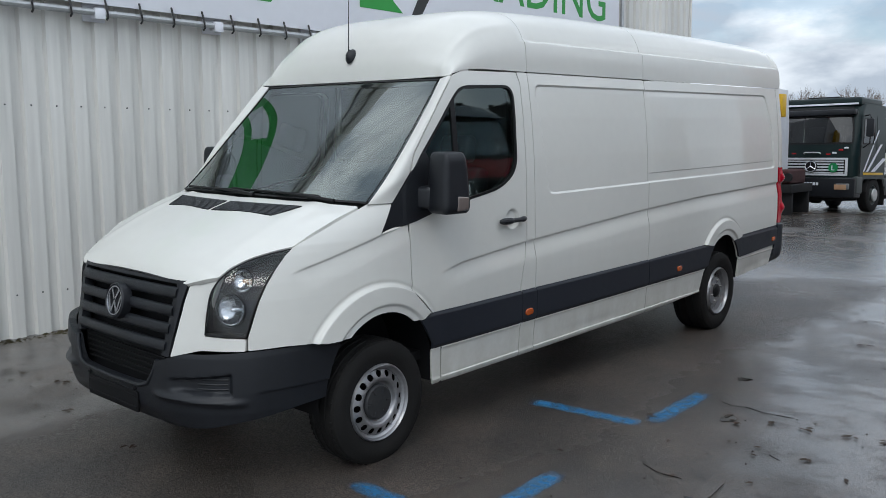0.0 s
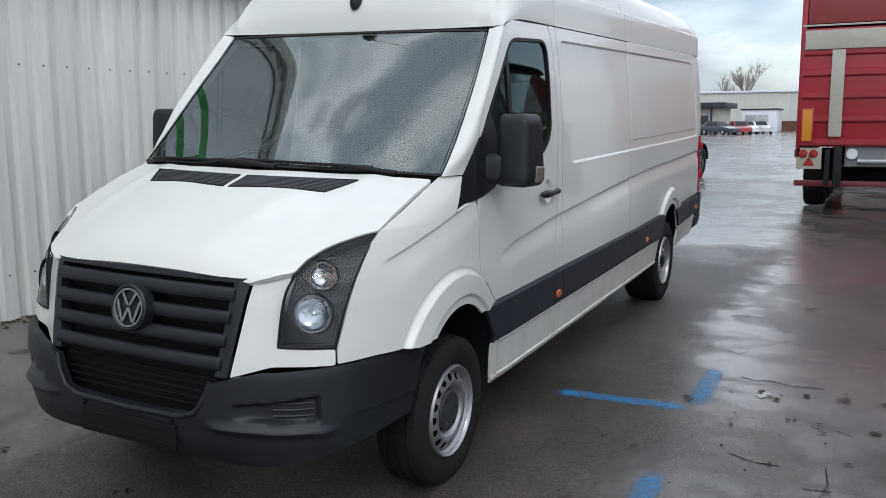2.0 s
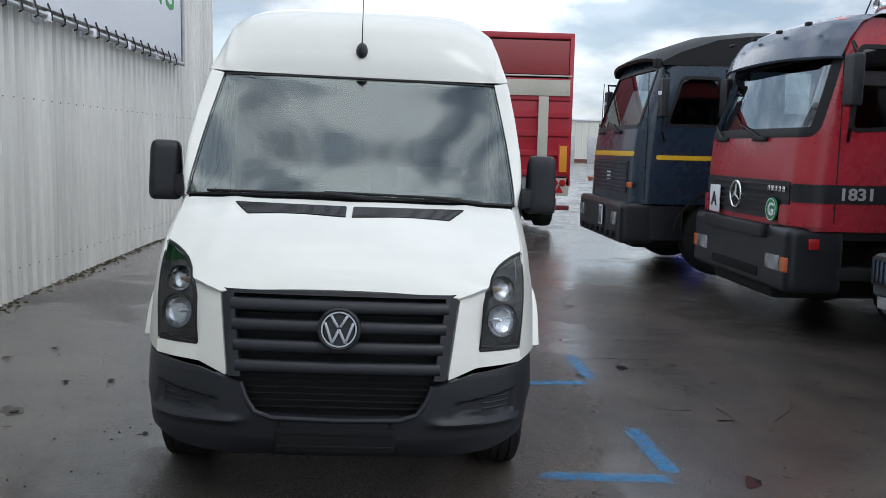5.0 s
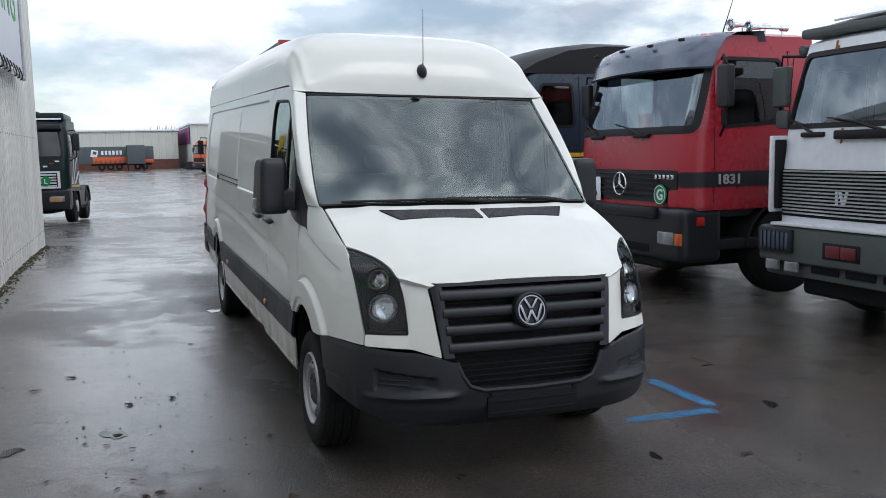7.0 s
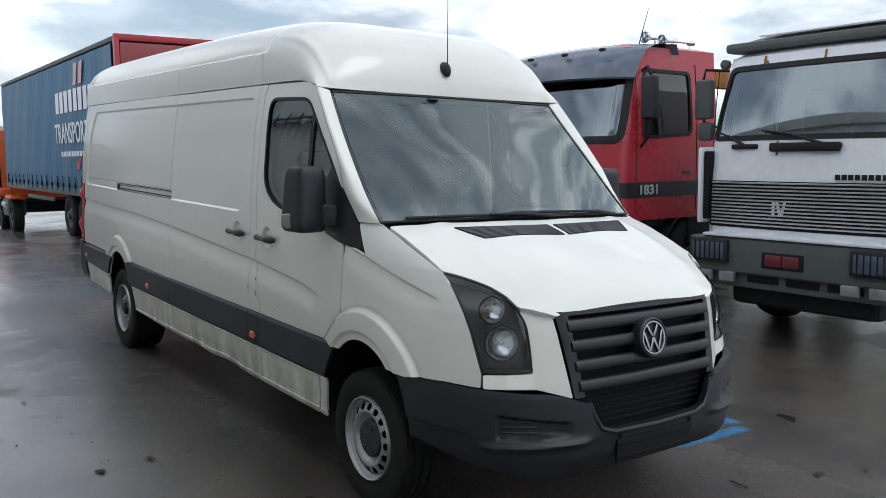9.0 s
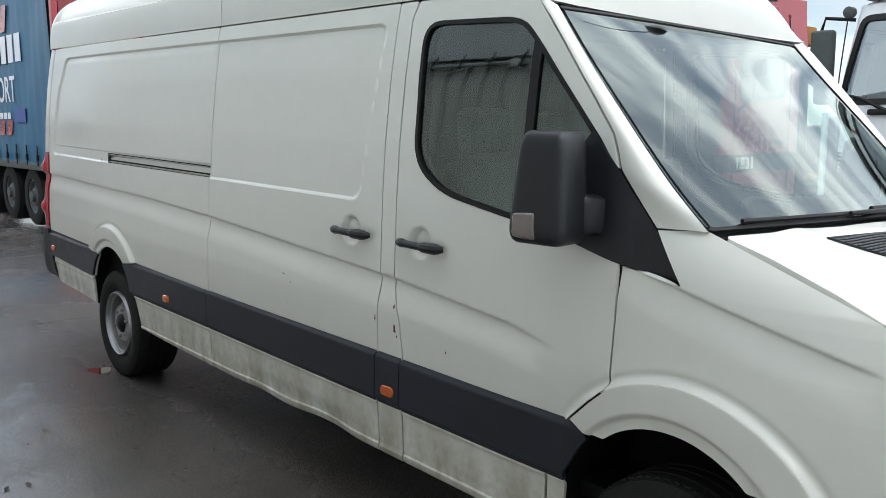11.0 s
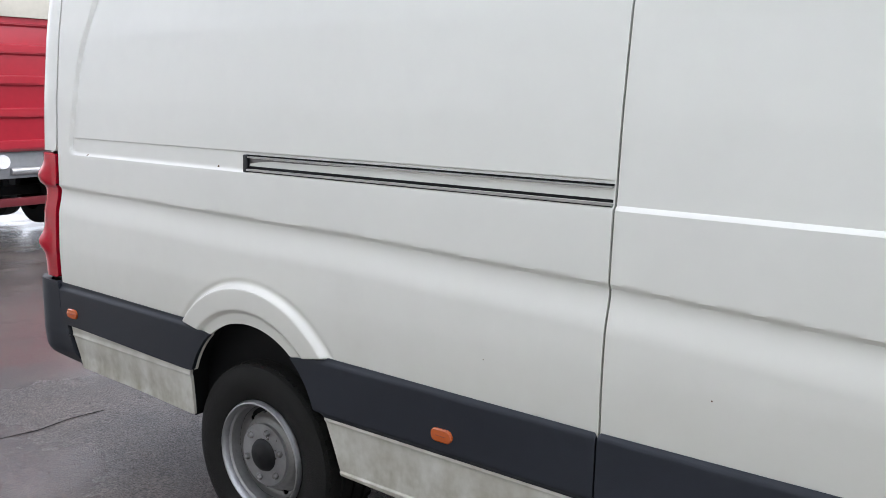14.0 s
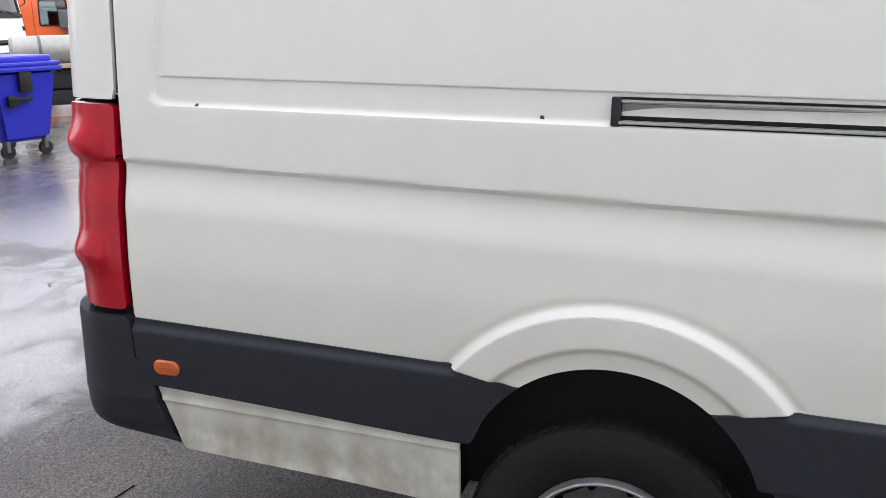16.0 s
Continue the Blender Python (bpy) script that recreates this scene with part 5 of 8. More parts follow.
box_bm((0.36, 0.06, 0.02), (0, 0, 0), 0.008, wheel_bm)
box_bm((0.12, 0.12, 0.04), (0, 0, 0), 0.02, wheel_bm)
o = from_bm("steering_wheel", wheel_bm, M_SEAL, van)
o.matrix_basis = pose(0.44, 0.42, 1.30, 35, 0, 0)


def seat(x, w):
    root = empty("cab_seat")
    root.parent = van
    from_bm("cushion", box_bm((w, 0.5, 0.16), (x, 0.86, 0.90), 0.06, seg=4), M_SEAT, root)
    back = box_bm((w * 0.95, 0.15, 0.62), (0, 0, 0), 0.06, seg=4)
    ob = from_bm("backrest", back, M_SEAT, root)
    ob.matrix_basis = pose(x, 1.13, 1.26, -12, 0, 0)
    for hx in ((x,) if w < 0.7 else (x - w / 4, x + w / 4)):
        hd = from_bm("headrest", box_bm((0.26, 0.10, 0.18), (0, 0, 0), 0.045, seg=4), M_SEAT, root)
        hd.matrix_basis = pose(hx, 1.21, 1.68, -8, 0, 0)


seat(0.47, 0.52)
seat(-0.36, 0.92)

# chips and scuffs in the paint of the right side
M_CHIP = material("rust_chip", (0.10, 0.05, 0.025), 0.8, 0, 0.2, 0, 0.4, 60)
for y, z, w, h, tilt in ((2.134, 0.985, 0.026, 0.004, 8), (2.07, 0.954, 0.008, 0.006, 20), (2.097, 0.853, 0.006, 0.005, 0), (1.417, 0.913, 0.007, 0.030, 4), (1.289, 0.889, 0.014, 0.036, -6), (1.295, 0.978, 0.010, 0.018, 10), (1.275, 0.86, 0.008, 0.012, 0),
                         (4.525, 1.39, 0.012, 0.010, 0), (5.421, 1.383, 0.012, 0.008, 0), (2.62, 0.93, 0.005, 0.005, 0), (3.3, 0.90, 0.005, 0.004, 0), (0.98, 0.86, 0.006, 0.012, 0)):
    chip = rounded([(-w / 2, -h / 2), (w / 2, -h / 3), (w * 0.3, h / 2), (-w * 0.4, h * 0.4)], 0.002, 2)
    ct, st = math.cos(radians(tilt)), math.sin(radians(tilt))
    v = [(-(float(side_w(np.array(y + a * ct - b * st), np.array(z + a * st + b * ct))) + 0.0012), y + a * ct - b * st, z + a * st + b * ct) for a, b in chip]
    part("paint_chip", v, [tuple(range(len(v)))], M_CHIP, van, smooth=False)

# ---- underside and wheels ----
under = box_bm((1.30, 6.2, 0.14), (0, 2.45, 0.42), 0.03)
box_bm((0.14, 6.0, 0.14), (0.42, 2.5, 0.33), 0.02, under)
box_bm((0.14, 6.0, 0.14), (-0.42, 2.5, 0.33), 0.02, under)
box_bm((1.5, 0.14, 0.12), (0, 4.33, 0.33), 0.03, under)
box_bm((1.5, 0.12, 0.10), (0, 0.0, 0.33), 0.03, under)
box_bm((0.5, 0.9, 0.22), (-0.55, 2.6, 0.40), 0.05, under)
box_bm((1.2, 0.4, 0.10), (0, -0.66, 0.42), 0.03, under)
from_bm("underbody", under, M_DARK, van)
for (cy, cz), r, x0 in ((FA, 0.43, 0.60), (RA, 0.40, 0.52)):
    for s in (1, -1):
        bm = bmesh.new()
        n = 22
        rows = [[bm.verts.new((s * x, cy + r * math.cos(t), cz + r * math.sin(t))) for t in np.linspace(-0.25, math.pi + 0.25, n)] for x in (x0, 0.935)]
        for k in range(n - 1):
            bm.faces.new((rows[0][k], rows[0][k + 1], rows[1][k + 1], rows[1][k]))
        bm.faces.new(rows[0])
        from_bm("wheel_liner", bm, M_DARK, van)


def tread(n, r0, w, depth):
    """Profile of a tyre's outside as (along, radius), and blocks round the tread."""
    return [(-w / 2 + 0.012, r0 - 0.125), (-w / 2, r0 - 0.075), (-w / 2 + 0.002, r0 - 0.04), (-w / 2 + 0.014, r0 - 0.014), (-w / 2 + 0.035, r0 - 0.004), (-w / 4, r0), (-w / 4 + 0.004, r0 - depth), (-w / 4 + 0.012, r0 - depth),
            (-w / 4 + 0.016, r0), (-0.006, r0 + 0.001), (-0.003, r0 - depth), (0.003, r0 - depth), (0.006, r0 + 0.001), (w / 4 - 0.016, r0), (w / 4 - 0.012, r0 - depth), (w / 4 - 0.004, r0 - depth), (w / 4, r0), (w / 2 - 0.035, r0 - 0.004),
            (w / 2 - 0.014, r0 - 0.014), (w / 2 - 0.002, r0 - 0.04), (w / 2, r0 - 0.075), (w / 2 - 0.010, r0 - 0.122), (w / 2 - 0.03, r0 - 0.150)]


M_DISC = material("grey_wheel_disc", (0.27, 0.265, 0.26), 0.5, 0.6, 0.5, 0, 0.3, 14, 0.1, 90, 0.1)


def road_wheel(y, s, rear, steer=0.0):
    r0, w = (0.362, 0.30) if rear else (0.350, 0.232)
    sink = 0.055 if rear else 0.012
    root = empty("wheel", pose(s * (0.952 - w / 2), y, r0 - 0.004 - sink, 0, 0, steer if s > 0 else 180 + steer))
    root.parent = van
    bm = lathe(tread(48, r0, w, 0.008), 72, "x")
    blocks = bmesh.new()
    for k in range(64):
        t = 2 * math.pi * k / 64
        for sx in (1, -1):
            box_bm((0.026, 0.018, 0.010), (sx * (w / 2 - 0.040), (r0 - 0.0075) * math.cos(t), (r0 - 0.0075) * math.sin(t)), 0, blocks, Matrix.Rotation(t - math.pi / 2, 4, "X"))
    tagged(from_bm("tread_pattern", blocks, M_RUBBER, root), kind="stuff")
    from_bm("tyre", bm, M_RUBBER, root)
    out = w / 2
    deep, sunk = (0.075, 0.0) if rear else (0.034, 0.010)
    lip = lathe([(out - 0.022, 0.236), (out - 0.004, 0.229), (out - 0.002, 0.224), (out - 0.010, 0.217), (out - 0.030 + sunk, 0.214), (out - 0.036 + sunk, 0.206), (out - deep, 0.2)], 56, "x")
    from_bm("rim", lip, M_STEEL, root)
    hub = bmesh.new()
    if rear:
        # deep dish with a bolted hub
        prof = ([0.198, 0.190, 0.178, 0.165, 0.150, 0.13, 0.10], [out - 0.075, out - 0.095, out - 0.100, out - 0.085, out - 0.060, out - 0.045, out - 0.042])
        nh, rh, sz = 10, 0.176, 0.013
    else:
        prof = ([0.201, 0.194, 0.182, 0.165, 0.148, 0.132, 0.120, 0.105], [out - 0.034, out - 0.030, out - 0.024, out - 0.016, out - 0.012, out - 0.018, out - 0.036, out - 0.042])
        nh, rh, sz = 16, 0.176, 0.0205
    order = np.argsort(prof[0])
    pr, px = np.array(prof[0])[order], np.array(prof[1])[order]
    disc = lambda t, r: (np.interp(r, pr, px), r * np.cos(t), r * np.sin(t))

    def holes(t, r):
        step = 2 * math.pi / nh
        dt = (t + step / 2) % step - step / 2
        return sz - np.hypot(dt * rh * (0.8 if rear else 1.0), r - rh)
    part("wheel_disc", *sheet(disc, np.linspace(0, 2 * math.pi, nh * 14 + 1), np.linspace(0.085, 0.1985, 34), holes, rim=0.006, flip=True), M_DISC if rear else M_STEEL, root)
    if rear:
        lathe([(out - 0.036, 0.070), (out - 0.024, 0.064), (out - 0.014, 0.048), (out - 0.008, 0.0005)], 32, "x", (0, 0, 0), hub)
        from_bm("hub_flange", lathe([(out - 0.046, 0.134), (out - 0.036, 0.130), (out - 0.034, 0.055)], 32, "x"), M_STEEL, root)
        for k in range(6):
            nut = bmesh.new()
            t = 2 * math.pi * k / 6 + 0.3
            lathe([(out - 0.036, 0.0145), (out - 0.026, 0.0135), (out - 0.019, 0.009), (out - 0.018, 0.0005)], 6, "x", (0, 0.102 * math.cos(t), 0.102 * math.sin(t)), nut)
            from_bm("wheel_nut", nut, M_DISC, root)
        from_bm("hub", hub, M_SEAL, root)
    else:
        lathe([(out - 0.046, 0.110), (out - 0.028, 0.106), (out - 0.020, 0.096), (out - 0.022, 0.060), (out - 0.016, 0.034), (out - 0.020, 0.0005)], 32, "x", (0, 0, 0), hub)
        for k in range(6):
            t = 2 * math.pi * k / 6
            box_bm((0.008, 0.030, 0.012), (out - 0.019, 0.075 * math.cos(t), 0.075 * math.sin(t)), 0.003, hub, Matrix.Rotation(t, 4, "X"))
        from_bm("hub_cap", hub, M_HUB, root)
    from_bm("brake_drum", lathe([(out - 0.10, 0.19), (out - 0.16, 0.19)] if not rear else [(out - 0.16, 0.19), (out - 0.2, 0.19), (out - 0.2, 0.001)], 24, "x"), M_DARK, root)
    if not rear:
        from_bm("brake_disc", lathe([(out - 0.10, 0.19), (out - 0.10, 0.0005)], 24, "x"), M_DARK, root)


    for ob in root.children:
        if ob.name.split(".")[0] not in ("tyre", "tread_pattern"):
            ob.scale = (1, 0.925, 0.925)


for s in (1, -1):
    road_wheel(0.0, s, False)
    road_wheel(4.327, s, True)


# ---- lorries ----
def paint(name, c, rough=0.3, var=0.08, coat=0.2):
    return material(name, c, rough, 0, 0.5, coat, var, 3.0, 0.02, 80, 0.08)


M_TRED = paint("lorry_red", (0.36, 0.016, 0.030))
M_NAVY = paint("lorry_navy", (0.010, 0.026, 0.048))
M_TWHITE = paint("lorry_white", (0.66, 0.67, 0.70), 0.4, 0.12)
M_TORANGE = paint("lorry_orange", (0.62, 0.095, 0.012), 0.35)
M_VISOR = material("smoked_visor", (0.07, 0.09, 0.13), 0.22, 0, 0.5, 0.3, 0.3, 3, 0, 60, 0.1)
M_TGLASS = glass("lorry_glass", (0.45, 0.53, 0.54), 2.6, 0.0, (0.80, 0.92, 1.0))
M_TSIDE = glass("lorry_side_glass", (0.30, 0.34, 0.35), 0.5)
M_GREYP = material("grey_bumper", (0.080, 0.090, 0.087), 0.55, 0, 0.4, 0, 0.2, 4, 0.1, 90, 0.1)
M_RUST = material("rust_stain", (0.28, 0.13, 0.04), 0.8, 0, 0.2, 0, 0.4, 12)
M_YELLOW = material("yellow_stripe", (0.70, 0.42, 0.02), 0.4, 0, 0.4, 0, 0.1, 6)
M_SIGNGREEN = material("sign_green", (0.01, 0.22, 0.07), 0.4, 0, 0.4)
M_HEAD = material("lamp_glass", (0.30, 0.31, 0.32), 0.12, 0.4, 0.6, 0.3, 0.3, 30)
M_REDREF = material("red_reflector", (0.36, 0.015, 0.018), 0.25, 0, 0.5, 0.3, 0.1, 30)
M_SLAT = material("dull_slat_grey", (0.50, 0.50, 0.51), 0.45, 0.3, 0.5, 0, 0.2, 6, 0.1, 60, 0.1)
M_DARKRED = material("dull_red_lamp", (0.13, 0.02, 0.025), 0.3, 0, 0.5, 0.2, 0.2, 30)
M_TYRE = material("old_lorry_tyre", (0.014, 0.014, 0.014), 0.8, 0, 0.25, 0, 0.3, 8, 0.3, 120, 0.1)
M_SHAFT = material("sooty_chassis", (0.014, 0.014, 0.015), 0.75, 0, 0.3, 0, 0.3, 6)


def truck_wheel(root, x, y, s, r=0.50, w=0.30, z=None):
    wh = empty("wheel", pose(x, y, r - 0.01 if z is None else z, 0, 0, 0 if s > 0 else 180))
    wh.parent = root
    from_bm("tyre", lathe([(-w / 2, r * 0.58), (-w / 2, r * 0.85), (-w / 2 + 0.03, r * 0.97), (-w / 4, r), (-w / 4 + 0.006, r - 0.012), (-w / 4 + 0.02, r - 0.012), (-w / 4 + 0.026, r), (w / 4 - 0.026, r), (w / 4 - 0.02, r - 0.012), (w / 4 - 0.006, r - 0.012), (w / 4, r), (w / 2 - 0.03, r * 0.97), (w / 2, r * 0.85), (w / 2 - 0.01, r * 0.60), (w / 2 - 0.03, r * 0.57)], 40, "x"), M_TYRE, wh)
    from_bm("rim", lathe([(w / 2 - 0.03, r * 0.58), (w / 2 - 0.03, r * 0.54), (w / 2 - 0.09, r * 0.50), (w / 2 - 0.10, r * 0.36), (w / 2 - 0.04, r * 0.30), (w / 2 - 0.03, r * 0.20), (w / 2 + 0.02, r * 0.18), (w / 2 + 0.03, 0.001)], 32, "x"), M_GREYP, wh)


def make_cab(root, body_mat, hw, length, z0, z1, front, r=0.16, screen_box=None, window=None, seal=M_SEAL, top_in=0.06, lines=(), glass_mat=None, seal_w=0.026):
    """A lorry cab: a rounded shell with a cut-out windscreen and door windows. front: (z, y) of the nose's side view. Forward is -y."""
    fz, fy = [p[0] for p in front], [p[1] for p in front]

    def fn(u, z, d=0.0):
        a = np.abs(u)
        h = hw - top_in * smooth01((z - (z0 + z1) / 2 - 0.1) / (z1 - z0) * 2) + d
        rr = r + d
        yf = np.interp(z, fz, fy) - d
        s1 = hw - r
        t = np.clip((a - s1) / r, 0, math.pi / 2)
        rest = np.maximum(a - s1 - r * math.pi / 2, 0)
        cx = np.minimum(a, s1) * (h - rr) / (hw - r)
        x = cx + rr * np.sin(t)
        y = yf + rr * (1 - np.cos(t)) + rest * (length - yf - r) / (length - r)
        y = y - 0.05 * (1 - (np.minimum(a, s1) / s1) ** 2)
        return np.sign(u) * x, y, z + 0 * u

    umax = hw - r + r * math.pi / 2 + (length - r)
    us = np.linspace(-umax, umax, 2 * int(umax / 0.045) + 1)
    zs = np.linspace(z0, z1, int((z1 - z0) / 0.04) + 1)
    corner = hw - r + r * 0.9
    holes = []
    if screen_box:
        sp = poly_sd(rounded(screen_box, 0.07, 4))
        holes.append(lambda u, z: np.where(np.abs(u) < corner + 0.12, sp(u, z), 9.0))
    if window:
        wp = poly_sd(rounded(window, 0.06, 4))
        holes.append(lambda u, z: np.where(np.abs(u) > corner, wp(fn(u, z)[1], z), 9.0))
    allh = lambda u, z: np.minimum.reduce([h(u, z) for h in holes]) if holes else np.full(np.shape(u), 9.0)
    part("cab_shell", *sheet(fn, us, zs, lambda u, z: -allh(u, z), rim=0.02), body_mat, root)
    fine = np.linspace(-umax, umax, 2 * int(umax / 0.03) + 1)
    zf = np.linspace(z0, z1, int((z1 - z0) / 0.025) + 1)
    pieces = [(holes[0], None)] if screen_box else []
    if window:
        pieces += [(holes[-1], 1), (holes[-1], -1)]
    for h, s in pieces:
        only = lambda u, z: h(u, z) if s is None else np.where(u * s > 0, h(u, z), 9.0)
        gv, gf = sheet(lambda u, z: fn(u, z, -0.012), fine, zf, lambda u, z: only(u, z) + 0.004, rim=0)
        part("window_glass" if s else "windscreen", gv, gf, glass_mat or (M_TSIDE if s else M_TGLASS), root)
        sv, sf = sheet(lambda u, z: fn(u, z, 0.006), fine, zf, lambda u, z: np.abs(only(u, z) - 0.004) - (seal_w if s is None else 0.020), rim=0.02)
        part("window_seal" if s else "windscreen_seal", sv, sf, seal, root)
    # roof
    rv = [(float(x), float(y), float(z)) for x, y, z in (fn(np.array(u), np.array(z1)) for u in us)]
    k = len(rv)
    inner = [(x * 0.86, 0.10 + y * 0.86 + 0.02, z1 + 0.05) for x, y, z in rv]
    faces = [(i, i + 1, k + i + 1, k + i) for i in range(k - 1)] + [tuple(range(k, 2 * k))] + [(0, k, 2 * k - 1, k - 1)]
    part("cab_roof", rv + inner, faces, body_mat, root)
    from_bm("cab_back", box_bm((hw * 1.9, 0.04, z1 - z0), (0, length - 0.02, (z0 + z1) / 2), 0.01), body_mat, root)
    inside = box_bm((hw * 1.8, length * 0.75, 0.9), (0, length * 0.55, z0 + 0.35), 0.05)
    box_bm((hw * 1.7, 0.35, 0.35), (0, float(np.interp(z0 + 0.9, fz, fy)) + 0.35, z0 + 0.75), 0.06, inside)
    from_bm("cab_inside", inside, M_INTERIOR, root)
    for sx in (0.55, -0.55):
        st = box_bm((0.48, 0.14, 0.75), (sx, length * 0.72, z0 + 1.15), 0.05)
        from_bm("cab_seat", st, M_SEAT, root)
    for y0, za, zb in lines:
        for s in (1, -1):
            xx = hw - top_in * 0.4
            pts = [(s * (float(fn(np.array(corner + 0.5), np.array(z))[0]) + 0.002), y0, z) for z in np.linspace(za, zb, 8)]
            from_bm("door_gap", tube(pts, 0.006, 4), M_SEAL, root)
    return fn


def lorry_mirror(root, s, x, y, z, h=0.42, mat=M_PLASTIC, arm_z=0.3):
    from_bm("mirror", box_bm((0.20, 0.10, h), (s * (x + 0.22), y, z), 0.035, seg=3), mat, root)
    from_bm("mirror_arm", tube([(s * x, y + 0.12, z + h / 2 + 0.08), (s * (x + 0.2), y - 0.02, z + h / 2 + 0.10), (s * (x + 0.24), y, z + h / 2), (s * (x + 0.22), y, z - h / 2 - arm_z * 0.6), (s * (x + 0.02), y + 0.10, z - h / 2 - arm_z)], 0.016, 8), M_SEAL, root)


def lorry_wiper(root, x0, x1, fn, z):
    y0, y1 = (float(fn(np.array(q), np.array(zz), 0.03)[1]) for q, zz in ((x0, z), (x1, z + 0.10)))
    from_bm("wiper", tube([(x0, y0, z - 0.05), ((x0 + x1) / 2, (y0 + y1) / 2 - 0.02, z + 0.05), (x1, y1, z + 0.10)], [0.018, 0.012, 0.007], 6), M_SEAL, root)
    from_bm("wiper_motor_cap", box_bm((0.30, 0.05, 0.05), (x0, y0 + 0.01, z - 0.06), 0.018), M_SEAL, root)


def chassis(root, y0, y1, wheels, hw=1.22, dual=True):
    bm = box_bm((0.10, y1 - y0, 0.24), (0.42, (y0 + y1) / 2, 0.80), 0.01)
    box_bm((0.10, y1 - y0, 0.24), (-0.42, (y0 + y1) / 2, 0.80), 0.01, bm)
    for k in range(4):
        box_bm((0.9, 0.10, 0.18), (0, y0 + (y1 - y0) * (k + 0.5) / 4, 0.78), 0.01, bm)
    from_bm("chassis_frame", bm, M_SHAFT, root)
    # oversized parts added under the lorry to block light from beneath
    from_bm("engine", box_bm((1.55, 2.3, 0.66), (0, y0 - 0.60, 0.64), 0.08, seg=3), M_SHAFT, root)
    from_bm("gearbox_light_block", box_bm((1.30, 3.9, 0.50), (0, y0 + 2.1, 0.58), 0.08, seg=3), M_SHAFT, root)
    for s in (1, -1):
        from_bm("tank_light_block", box_bm((0.52, 1.25, 0.60), (s * (hw - 0.30), y0 + 1.05, 0.66), 0.10, seg=4), M_SHAFT, root)
        from_bm("mud_flap", box_bm((0.44, 0.02, 0.55), (s * (hw - 0.22), y0 + 0.20, 0.46), 0.004), M_TYRE, root)
        from_bm("side_light_block", box_bm((0.46, 0.80, 0.52), (s * (hw - 0.28), y0 + 2.2, 0.66), 0.04), M_SHAFT, root)
    for y in wheels:
        for s in (1, -1):
            truck_wheel(root, s * (hw - 0.17), y, s)
            from_bm("mudguard", lathe_arc(s, hw, y), M_SHAFT, root)
        from_bm("axle", tube([(-hw + 0.2, y, 0.5), (hw - 0.2, y, 0.5)], 0.07, 8), M_SHAFT, root)


def lathe_arc(s, hw, y, r=0.60, w=0.34):
    bm = bmesh.new()
    rows = [[bm.verts.new((s * x, y + r * math.cos(t), 0.5 + r * math.sin(t))) for t in np.linspace(0.15, math.pi - 0.15, 14)] for x in (hw - w, hw)]
    rows2 = [[bm.verts.new((s * x, y + (r + 0.03) * math.cos(t), 0.5 + (r + 0.03) * math.sin(t))) for t in np.linspace(0.15, math.pi - 0.15, 14)] for x in (hw - w, hw)]
    for k in range(13):
        bm.faces.new((rows[0][k], rows[1][k], rows[1][k + 1], rows[0][k + 1]))
        bm.faces.new((rows2[0][k], rows2[0][k + 1], rows2[1][k + 1], rows2[1][k]))
        bm.faces.new((rows[1][k], rows2[1][k], rows2[1][k + 1], rows[1][k + 1]))
    return bm


def slats(root, n, z0, z1, half, fn, mat, proud_d=0.012, name="grille_slat", h=None):
    step = (z1 - z0) / n
    for k in range(n):
        z = z0 + step * (k + 0.5)
        pts = [tuple(float(c) for c in fn(np.array(u), np.array(z), proud_d)) for u in np.linspace(-half, half, 13)]
        bm = bmesh.new()
        hh = (h or step * 0.62) / 2
        rows = [[bm.verts.new((x, y + dy, zz + dz)) for x, y, zz in pts] for dy, dz in ((0.03, -hh), (-0.004, -hh), (-0.012, hh * 0.4), (0.02, hh))]
        for a, b in zip(rows, rows[1:]):
            for i in range(len(pts) - 1):
                bm.faces.new((a[i], a[i + 1], b[i + 1], b[i]))
        from_bm(name, bm, mat, root)


def panel_on(root, fn, u0, u1, z0, z1, d, mat, name, label="", r=0.02, step=0.03):
    q = poly_sd(rounded([(u0, z0), (u1, z0), (u1, z1), (u0, z1)], r, 3))
    return part(name, *sheet(lambda u, z: fn(u, z, d), np.linspace(u0 - 0.02, u1 + 0.02, max(4, int((u1 - u0) / step))), np.linspace(z0 - 0.02, z1 + 0.02, max(4, int((z1 - z0) / step))), q, rim=d + 0.01), mat, root, label)


def front_text(root, body, size, x, z, y, mat, stretch=1.0, bold=0.004):
    return text("lettering", body, size, Matrix.Translation((x, y, z)) @ Euler((radians(90), 0, 0)).to_matrix().to_4x4(), mat, root, 0.004, stretch, bold)


